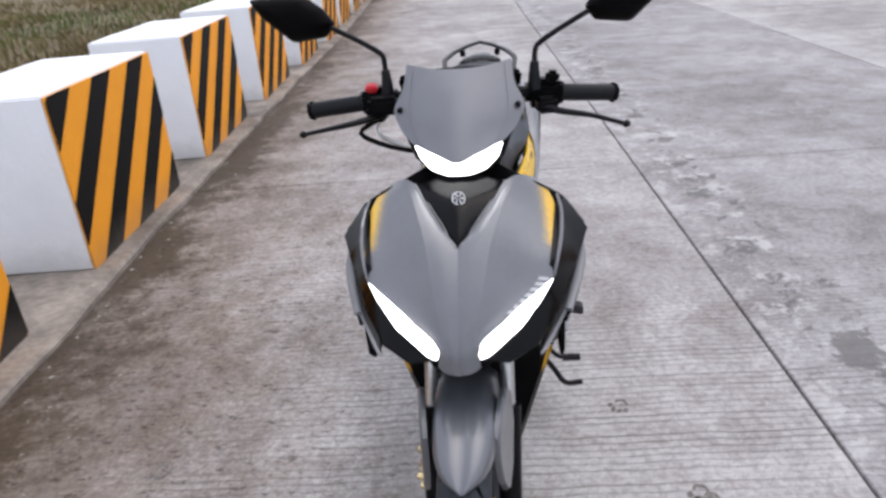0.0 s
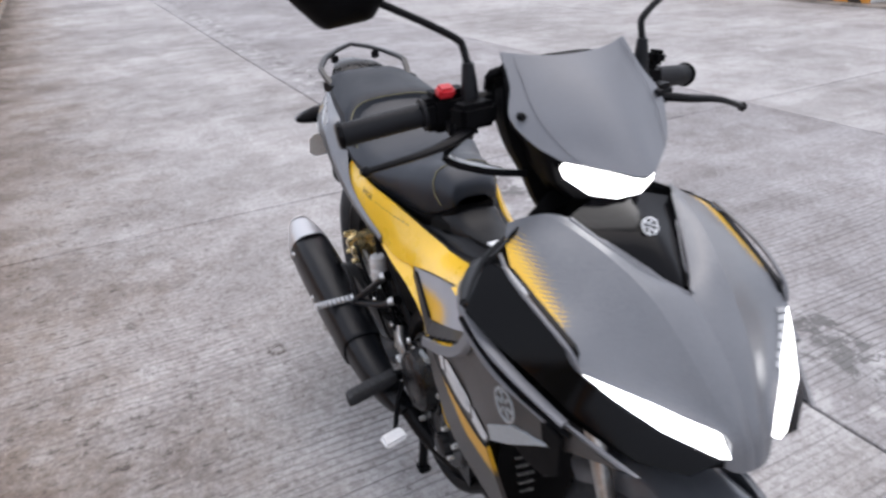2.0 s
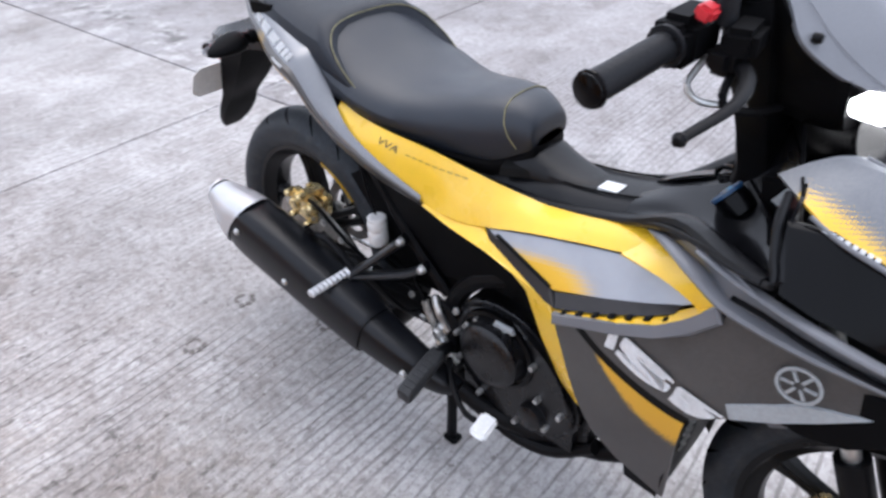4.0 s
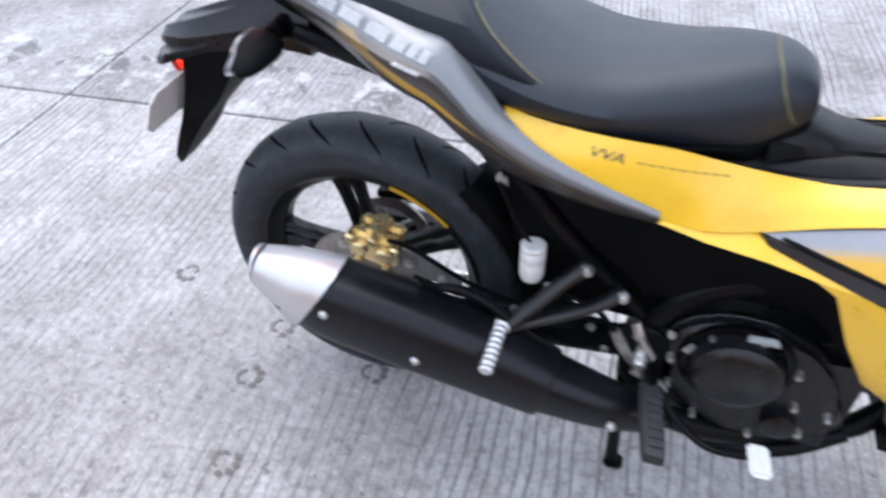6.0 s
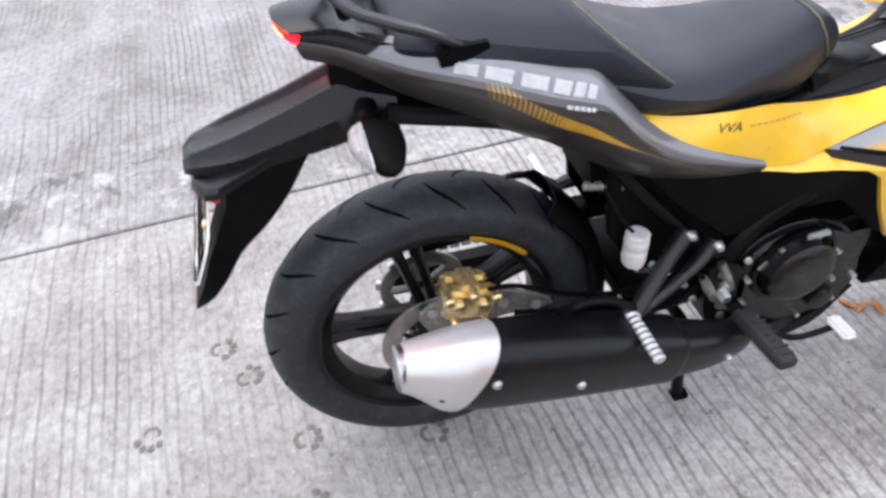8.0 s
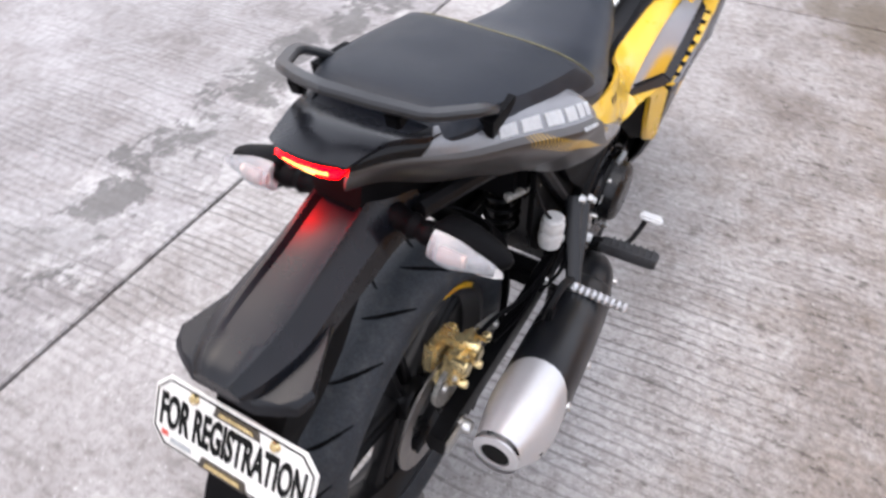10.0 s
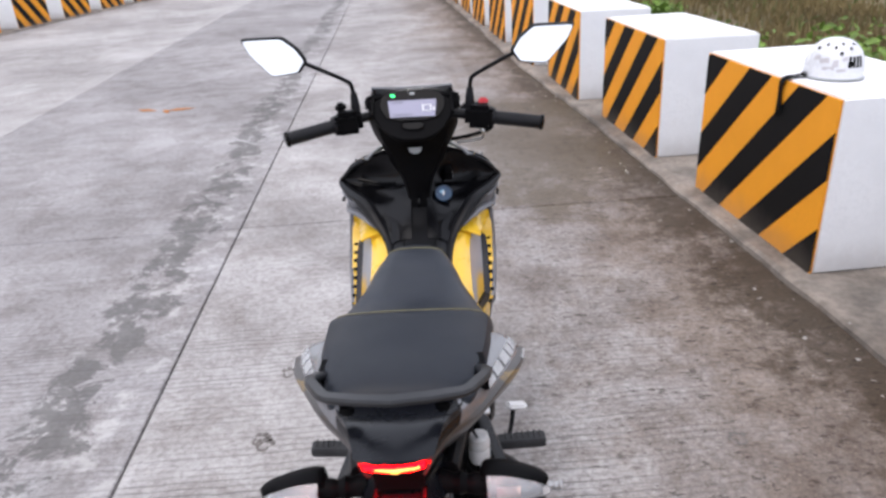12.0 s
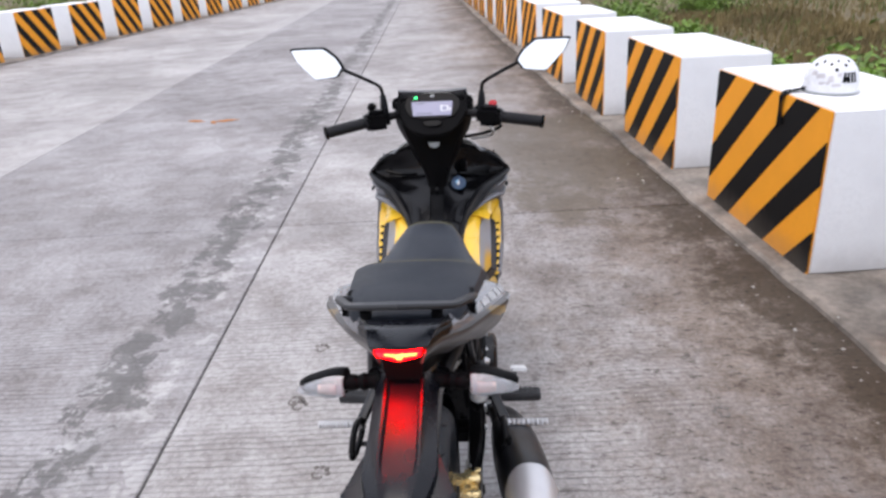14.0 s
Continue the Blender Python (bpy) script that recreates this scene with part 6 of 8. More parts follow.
    for k, (a, b) in enumerate(cover_rows):
        m = Vector(a).lerp(Vector(b), 0.48)
        bulge = 0.003 if k < 5 else 0.006
        rows.append([(s * a[0], a[1], a[2]), (s * (m.x + bulge), m.y, m.z + 0.4 * bulge), (s * b[0], b[1], b[2])])
    cover = part("side_cover", skin(rows, 4, 4, 0.005), M_YELLOW, bike, "gloss yellow side cover")
    leg = [(s * 0.150, -0.490, 0.650), (s * 0.1385, -0.550, 0.642), (s * 0.128, -0.613, 0.640), (s * 0.134, -0.626, 0.623), (s * 0.163, -0.765, 0.594), (s * 0.176, -0.790, 0.567), (s * 0.170, -0.835, 0.435), (s * 0.166, -0.842, 0.408), (s * 0.155, -0.798, 0.430), (s * 0.155, -0.757, 0.500), (s * 0.155, -0.722, 0.582), (s * 0.154, -0.690, 0.602), (s * 0.151, -0.630, 0.613), (s * 0.152, -0.550, 0.628), (s * 0.154, -0.486, 0.644)]
    part("side_cover_leg", panel(leg, 0.010, (-s, 0, 0), 0, 0.003), M_YELLOW, bike, "gloss yellow lower leg of the side cover")
    front = [[(s * 0.1560, -0.872, 0.7225), (s * 0.130, -0.885, 0.7280), (s * 0.100, -0.888, 0.7330)],
             [(s * 0.1640, -0.945, 0.7180), (s * 0.154, -0.945, 0.7320), (s * 0.138, -0.945, 0.7450)],
             [(s * 0.1680, -0.990, 0.7070), (s * 0.169, -0.988, 0.7250), (s * 0.163, -0.986, 0.7440)],
             [(s * 0.1680, -1.006, 0.6920), (s * 0.178, -1.012, 0.7150), (s * 0.186, -1.018, 0.7380)],
             [(s * 0.1720, -0.998, 0.6740), (s * 0.184, -1.006, 0.6860), (s * 0.192, -1.016, 0.7050)]]
    part("side_cover_front", skin(front, 3, 3, 0.004), M_YELLOW, bike, "yellow front curve of the side cover")
    strip = [(s * 0.168, -0.784, 0.586), (s * 0.170, -0.865, 0.622), (s * 0.170, -0.955, 0.672), (s * 0.163, -0.994, 0.704), (s * 0.166, -1.012, 0.726), (s * 0.194, -1.010, 0.724), (s * 0.195, -0.990, 0.696), (s * 0.194, -0.953, 0.668), (s * 0.193, -0.894, 0.636), (s * 0.184, -0.788, 0.590)]
    ledge = part("vent_strip", panel(strip, 0.008, (-s * 0.4, 0, -1), 0, 0.002), M_YELLOW, bike, "yellow strip with a row of slots")
    for i in range(7):
        t = i / 6
        p = Vector((s * 0.1790, -0.808, 0.5985)).lerp(Vector((s * 0.1815, -0.962, 0.6755)), t)
        part("slot", block((0.013, 0.0095, 0.004), (p.x, p.y, p.z + 0.0004), (-27, 0, 0), 0.001, segments=1), M_INK, ledge)
    wing = [(s * 0.127, -0.612, 0.640), (s * 0.125, -0.677, 0.657), (s * 0.124, -0.747, 0.674), (s * 0.126, -0.841, 0.697), (s * 0.132, -0.902, 0.712), (s * 0.142, -0.936, 0.713), (s * 0.160, -0.991, 0.704), (s * 0.163, -0.973, 0.692), (s * 0.161, -0.923, 0.669), (s * 0.160, -0.859, 0.642), (s * 0.158, -0.774, 0.609), (s * 0.156, -0.764, 0.610)]
    w = part("wing_panel", panel(wing, 0.008, (-s, 0, -0.3), 0, 0.002), M_WING, bike, "grey side wing fading to yellow dots")
    part("wing_edge", panel([(s * 0.158, -0.774, 0.609), (s * 0.160, -0.859, 0.642), (s * 0.161, -0.923, 0.669), (s * 0.163, -0.973, 0.692), (s * 0.178, -0.967, 0.683), (s * 0.179, -0.927, 0.660), (s * 0.178, -0.865, 0.627), (s * 0.176, -0.787, 0.591)], 0.008, (-s, 0, -0.3), 0, 0.002), M_WINGEDGE, w, "dark grey wing edge")
    part("wing_edge", panel([(s * 0.1275, -0.611, 0.641), (s * 0.1575, -0.764, 0.611), (s * 0.176, -0.787, 0.591), (s * 0.167, -0.764, 0.588), (s * 0.134, -0.624, 0.625)], 0.008, (-s, 0, 0), 0, 0.002), M_WINGEDGE, w, "dark grey wing edge")
    part("wing_line", tube([(s * 0.131, -0.640, 0.640), (s * 0.144, -0.70, 0.627), (s * 0.158, -0.765, 0.613)], 0.0032, 5, 2), M_INK, w)
    part("wing_line", tube([(s * x, y, z + 0.001) for x, y, z in ((0.127, -0.612, 0.641), (0.124, -0.747, 0.6755), (0.126, -0.841, 0.6985), (0.132, -0.902, 0.7135), (0.142, -0.936, 0.7145), (0.160, -0.991, 0.705))], 0.0014, 5, 3), M_WINGEDGE, w, "dark gap along the wing")
    # black middle cover over the engine
    mid = [(s * 0.140, -0.470, 0.655), (s * 0.126, -0.630, 0.614), (s * 0.136, -0.694, 0.600), (s * 0.142, -0.728, 0.580), (s * 0.146, -0.760, 0.500), (s * 0.148, -0.800, 0.432), (s * 0.12, -0.80, 0.42), (s * 0.105, -0.72, 0.50), (s * 0.105, -0.62, 0.500), (s * 0.110, -0.50, 0.470), (s * 0.112, -0.40, 0.56), (s * 0.112, -0.30, 0.665)]
    part("middle_cover", panel(mid, 0.010, (-s, 0, 0), 0, 0.003), M_BLACK, bike, "matte black middle cover")
    writing = letters("VVA", 0.0185, 0.0006, axes((s * 0.1650, -0.409, 0.736), (0, s, 0.20 * s), (0, 0, 1)) @ Matrix.Diagonal((1.3, 0.95, 1, 1)), "lettering", M_DECAL, cover, "dark lettering", 0.2, 0.0)
    cling(writing, cover, s)
    for i in range(9):
        y, z = -0.447 - i * 0.013, 0.7275 - i * 0.0024
        line = part("lettering_line", panel([(s * 0.1662, y, z + 0.0016), (s * 0.1662, y - 0.009, z), (s * 0.1662, y - 0.009, z - 0.002), (s * 0.1662, y, z - 0.0004)], 0.001, (-s, 0, 0), edge=0), M_FAINT, cover, "faint small writing drawn as a line")
        cling(line, cover, s)

# ---- tunnel, inner leg shield, instruments ----


def arch(y, w, top, low, n=9, power=0.7):
    """Upper half of a rounded section across the motorcycle, closed along the bottom."""
    out = []
    for i in range(n):
        a = math.pi * i / (n - 1)
        c, s_ = math.cos(a), math.sin(a)
        out.append((w * math.copysign(abs(c) ** power, c), y, low + (top - low) * abs(s_) ** power))
    return out + [(-w * 0.5, y, low - 0.004), (w * 0.5, y, low - 0.004)]


tunnel = part("centre_tunnel", loft([arch(y, w, t, b) for y, w, t, b in ((-0.50, 0.092, 0.714, 0.665), (-0.60, 0.075, 0.716, 0.670), (-0.68, 0.069, 0.723, 0.678), (-0.775, 0.072, 0.731, 0.692), (-0.86, 0.084, 0.754, 0.705), (-0.93, 0.088, 0.790, 0.725))], 4), M_SOFTBLACK, bike, "dark textured plastic centre tunnel")
for s in SIDES:
    part("tunnel_seam", tube([(s * 0.040, -0.68, 0.7215), (s * 0.040, -0.76, 0.7290), (s * 0.040, -0.85, 0.7500), (s * 0.036, -0.91, 0.781)], 0.0022, 5, 3), M_INK, tunnel)
part("tunnel_step", loft([arch(y, w, t, 0.715) for y, w, t in ((-0.61, 0.064, 0.752), (-0.640, 0.058, 0.754), (-0.660, 0.052, 0.747), (-0.690, 0.046, 0.735), (-0.72, 0.040, 0.730), (-0.75, 0.032, 0.728))], 3), M_SOFTBLACK, tunnel)
part("sticker", panel([(-0.032, -0.758, 0.7309), (-0.006, -0.759, 0.7317), (-0.007, -0.793, 0.7360), (-0.032, -0.791, 0.7340)], 0.004, (0, 0, -1), edge=0), M_LABEL, tunnel, "small white blank sticker")
for s in SIDES:
    basin = [[(s * 0.020, -1.005, 0.905), (s * 0.100, -1.045, 0.905), (s * 0.150, -1.066, 0.893), (s * 0.188, -1.070, 0.872)],
             [(s * 0.020, -0.985, 0.855), (s * 0.105, -1.055, 0.835), (s * 0.165, -1.075, 0.838), (s * 0.208, -1.078, 0.847)],
             [(s * 0.020, -0.965, 0.815), (s * 0.105, -1.020, 0.800), (s * 0.175, -1.060, 0.806), (s * 0.226, -1.084, 0.820)],
             [(s * 0.020, -0.930, 0.790), (s * 0.095, -0.965, 0.784), (s * 0.150, -0.995, 0.793), (s * 0.200, -1.020, 0.806)],
             [(s * 0.020, -0.880, 0.768), (s * 0.060, -0.890, 0.764), (s * 0.086, -0.905, 0.760), (s * 0.140, -0.930, 0.778)],
             [(s * 0.020, -0.830, 0.740), (s * 0.048, -0.830, 0.738), (s * 0.066, -0.830, 0.730), (s * 0.080, -0.840, 0.720)]]
    sh = part("leg_shield", skin(basin, 4, 4, 0.005), M_SHIELD, bike, "black inner leg shield with a shallow pocket")
    part("pocket_rim", tube([(s * 0.084, -0.850, 0.730), (s * 0.146, -0.930, 0.784), (s * 0.202, -1.022, 0.812), (s * 0.224, -1.076, 0.816), (s * 0.206, -1.066, 0.842), (s * 0.184, -1.056, 0.866), (s * 0.150, -1.050, 0.886)], 0.005, 8, 4), M_SOFTBLACK, sh)
    part("shield_trim", tube([(s * 0.128, -0.46, 0.742), (s * 0.096, -0.55, 0.712), (s * 0.072, -0.66, 0.692), (s * 0.070, -0.755, 0.704), (s * 0.082, -0.85, 0.733), (s * 0.136, -0.942, 0.794), (s * 0.190, -1.018, 0.808), (s * 0.220, -1.070, 0.816)], [0.005, 0.007, 0.009, 0.010, 0.012, 0.016, 0.015, 0.010], 9, 4, 0.7), M_SOFTBLACK, sh)
    part("pocket_lip", tube([(s * 0.066, -0.985, 0.838), (s * 0.110, -1.028, 0.826), (s * 0.170, -1.052, 0.832)], 0.005, 7, 4), M_GLOSSBLACK, sh)
# Block added only to carry the sticker, black so it merges with the shield.
rib = part("pocket_rib", block((0.020, 0.060, 0.050), (-0.0815, -1.0360, 0.8450), (-12, 0, 0), 0.004), M_BLACK, bike, "black block added to hold the warning sticker")
part("warning_sticker", panel([(-0.0920, -1.0400, 0.8290), (-0.0920, -1.0520, 0.8550), (-0.0920, -1.0430, 0.8580), (-0.0920, -1.0300, 0.8335)], 0.002, (1, 0, 0), edge=0), M_LABELRED, rib, "red half of a warning sticker")
part("warning_sticker", panel([(-0.0920, -1.0300, 0.8335), (-0.0920, -1.0430, 0.8580), (-0.0920, -1.0340, 0.8610), (-0.0920, -1.0200, 0.8380)], 0.002, (1, 0, 0), edge=0), M_LABELGREY, rib, "grey half of a warning sticker")
LOCK = Matrix.Translation((-0.066, -0.968, 0.808)) @ Matrix.Rotation(radians(38), 4, "X")


def lock_part(bm):
    bmesh.ops.transform(bm, matrix=LOCK, verts=bm.verts)
    return bm


lock = part("ignition_lock", lock_part(lathe([(0, 0.010), (0.017, 0.010), (0.022, 0.006), (0.026, -0.02), (0, -0.02)], (0, 0, 0), "y", 24)), M_GLOSSBLACK, bike, "black ignition lock")
part("key_ring", lock_part(lathe([(0.0150, 0.0125), (0.0215, 0.0125), (0.0225, 0.008), (0.0150, 0.008)], (0, 0, 0), "y", 26, closed=True)), M_BLUE, lock, "blue ring round the key slot")
part("key_face", lock_part(lathe([(0, 0.0120), (0.015, 0.0120), (0.015, 0.008), (0, 0.008)], (0, 0, 0), "y", 22)), M_BLUE, lock, "blue face of the key slot")
part("key_mark", lock_part(block((0.012, 0.003, 0.008), (0.004, 0.0125, 0.004), (0, 30, 0), 0.001)), M_SKYBLUE, lock, "pale blue mark")
part("key_slot", lock_part(block((0.004, 0.004, 0.014), (0, 0.0125, 0), (0, 0, 0), 0.001)), M_STEEL, lock)
part("hook", tube([(0.0, -0.940, 0.815), (0.0, -0.926, 0.812), (0.0, -0.920, 0.80), (0.0, -0.930, 0.79)], 0.004, 7), M_GLOSSBLACK, bike)
# Added black plates that close a gap showing bright behind the leg shield.
for s in SIDES:
    part("inner_cowl", panel([(s * 0.015, -1.000, 0.945), (s * 0.072, -1.026, 0.926), (s * 0.120, -1.046, 0.905), (s * 0.155, -1.062, 0.893), (s * 0.100, -1.042, 0.898), (s * 0.015, -1.000, 0.898)], 0.004, (0, -1, 0), edge=0), M_BLACK, bike)
# steering column shroud from the dash down to the tunnel


def belt(y, z, w, d, tilt=0.0):
    """A rounded section of the shroud, seen from above."""
    return [(x * w, y + v * d, z + v * d * tilt) for x, v in ((-1, -0.3), (-1, 0.1), (-0.78, 0.75), (-0.35, 1.0), (0.35, 1.0), (0.78, 0.75), (1, 0.1), (1, -0.3), (0.5, -0.55), (-0.5, -0.55))]


shroud = part("steering_shroud", loft([belt(-0.955, 1.062, 0.110, 0.050, -0.35), belt(-0.962, 1.025, 0.114, 0.058, -0.3), belt(-0.968, 0.985, 0.104, 0.054, -0.2), belt(-0.972, 0.940, 0.082, 0.046), belt(-0.976, 0.900, 0.066, 0.042), belt(-0.978, 0.865, 0.046, 0.040), belt(-0.980, 0.820, 0.034, 0.036), belt(-0.970, 0.775, 0.040, 0.034)], 4), M_BLACK, bike, "black plastic steering shroud")
part("small_badge", panel([(-0.017, -0.9115, 0.958), (0.017, -0.9115, 0.958), (0.014, -0.9115, 0.947), (0.004, -0.912, 0.942), (-0.004, -0.912, 0.942), (-0.014, -0.9115, 0.947)], 0.004, (0, -1, 0), edge=0), M_LABELGREY, shroud, "small silver badge")


def on_dash(u, v, out=0.0):
    """A place on the sloping dash: u to its left, v up the slope, out off its face."""
    c, s_ = 0.62, 0.785
    return Vector((u * 1.2, -0.920 - v * c + out * s_, 1.044 + v * s_ + out * c))


dash_out = [(-0.082, 0.030), (-0.066, 0.042), (0.066, 0.042), (0.082, 0.030), (0.085, -0.010), (0.055, -0.052), (0.030, -0.075), (-0.030, -0.075), (-0.055, -0.052), (-0.085, -0.010)]
dash = part("dash", panel([on_dash(u, v, 0.010) for u, v in dash_out], 0.012, (0, -0.785, -0.62), 1, 0.004), M_BLACK, bike, "black instrument cluster with lit display")
part("hood", tube([on_dash(-0.092, 0.018, 0.000), on_dash(-0.092, 0.042, 0.004), on_dash(-0.066, 0.046, 0.002), on_dash(-0.04, 0.056, -0.004), on_dash(0.04, 0.056, -0.004), on_dash(0.066, 0.046, 0.002), on_dash(0.092, 0.042, 0.004), on_dash(0.092, 0.018, 0.000)], 0.007, 8, 3), M_BLACK, dash)
part("bezel", panel([on_dash(u, v, 0.014) for u, v in ((-0.062, 0.048), (-0.03, 0.056), (0.03, 0.056), (0.062, 0.048), (0.070, 0.012), (0.048, -0.026), (-0.048, -0.026), (-0.070, 0.012))], 0.006, (0, -0.785, -0.62), 1, 0.002), M_GLOSSBLACK, dash)
part("display", panel([on_dash(u, v, 0.0165) for u, v in ((-0.050, 0.028), (0.050, 0.028), (0.046, -0.016), (-0.046, -0.016))], 0.003, (0, -0.785, -0.62), edge=0), M_LCD, dash, "backlit grey display")
for u, v, a, b in ((-0.022, 0.006, 0.0015, 0.016), (-0.038, 0.006, 0.0015, 0.016), (-0.030, 0.013, 0.008, 0.0015), (-0.030, -0.002, 0.008, 0.0015), (-0.044, 0.002, 0.002, 0.008), (0.03, 0.022, 0.012, 0.001), (0.02, -0.010, 0.02, 0.001)):
    part("digit_bar", panel([on_dash(u + i * a, v + j * b / 2, 0.0180) for i, j in ((-1, 1), (1, 1), (1, -1), (-1, -1))], 0.001, (0, -0.785, -0.62), edge=0), M_LABEL if a < 0.01 else M_DECAL, dash)
part("telltale", panel([on_dash(0.040 + i, 0.042 + j, 0.0165) for i, j in ((-0.004, 0.003), (0.004, 0.003), (0.004, -0.003), (-0.004, -0.003))], 0.003, (0, -0.785, -0.62), edge=0), M_GREEN, dash, "lit green telltale")
part("telltale", panel([on_dash(0.0 + i, 0.046 + j, 0.0165) for i, j in ((-0.005, 0.003), (0.005, 0.003), (0.005, -0.003), (-0.005, -0.003))], 0.003, (0, -0.785, -0.62), edge=0), M_LABELGREY, dash)
part("dash_tab", panel([on_dash(u, v, 0.016) for u, v in ((-0.026, -0.030), (0.026, -0.030), (0.018, -0.050), (-0.018, -0.050))], 0.006, (0, -0.785, -0.62), 1, 0.002), M_GLOSSBLACK, dash)

# headlamp and visor
head = [(-0.082, -1.074, 0.985), (-0.042, -1.112, 0.976), (0.0, -1.140, 0.966), (0.042, -1.112, 0.976), (0.082, -1.074, 0.985), (0.071, -1.080, 0.958), (0.050, -1.096, 0.941), (0.020, -1.112, 0.935), (-0.020, -1.112, 0.935), (-0.050, -1.096, 0.941), (-0.071, -1.080, 0.958)]
part("headlamp", panel(head, 0.03, (0, 1, 0.1), 0, 0.003), M_LIGHT, bike, "lit white headlamp")
part("headlamp_housing", loft([[(x * k, -1.045 + d, 0.962 + (z - 0.962) * k) for x, z in ((-0.100, 1.00), (0.0, 0.99), (0.100, 1.00), (0.085, 0.955), (0.055, 0.925), (0.0, 0.912), (-0.055, 0.925), (-0.085, 0.955))] for k, d in ((0.95, -0.018), (1.0, 0.0), (0.92, 0.05), (0.75, 0.09))], 2), M_BLACK, bike)
visor_half = [[(0.0, -0.976, 1.099), (-0.052, -0.970, 1.101), (-0.100, -0.948, 1.108)],
              [(0.0, -1.030, 1.068), (-0.058, -1.014, 1.066), (-0.106, -0.985, 1.070)],
              [(0.0, -1.078, 1.032), (-0.064, -1.050, 1.032), (-0.122, -1.012, 1.036)],
              [(0.0, -1.114, 1.000), (-0.056, -1.082, 1.003), (-0.106, -1.048, 1.006)],
              [(0.0, -1.144, 0.972), (-0.042, -1.116, 0.981), (-0.084, -1.078, 0.989)]]
v = part("visor", skin([[(-x, y, z) for x, y, z in r[:0:-1]] + r for r in visor_half], 4, 5, 0.005), M_VISOR, bike, "matte grey headlamp visor")
for s in SIDES:
    part("visor_crease", tube([(s * 0.087, -0.9605, 1.1035), (s * 0.091, -0.997, 1.070), (s * 0.092, -1.0335, 1.0355), (s * 0.080, -1.068, 1.006), (s * 0.066, -1.096, 0.986)], 0.0005, 5, 3), M_GREY, v, "crease of the visor")
    part("screw", lathe([(0, -0.006), (0.004, -0.006), (0.0055, -0.003), (0.0055, 0.004), (0, 0.004)], (s * 0.110, -1.022, 1.038), "y", 12), M_FRAME, v)
    part("cowl_side", panel([(s * 0.100, -0.955, 1.098), (s * 0.122, -1.010, 1.036), (s * 0.106, -1.048, 1.004), (s * 0.084, -1.076, 0.985), (s * 0.070, -1.02, 0.93), (s * 0.085, -0.95, 0.985), (s * 0.105, -0.90, 1.05)], 0.008, (-s, 0, 0), 0, 0.003), M_BLACK, bike)

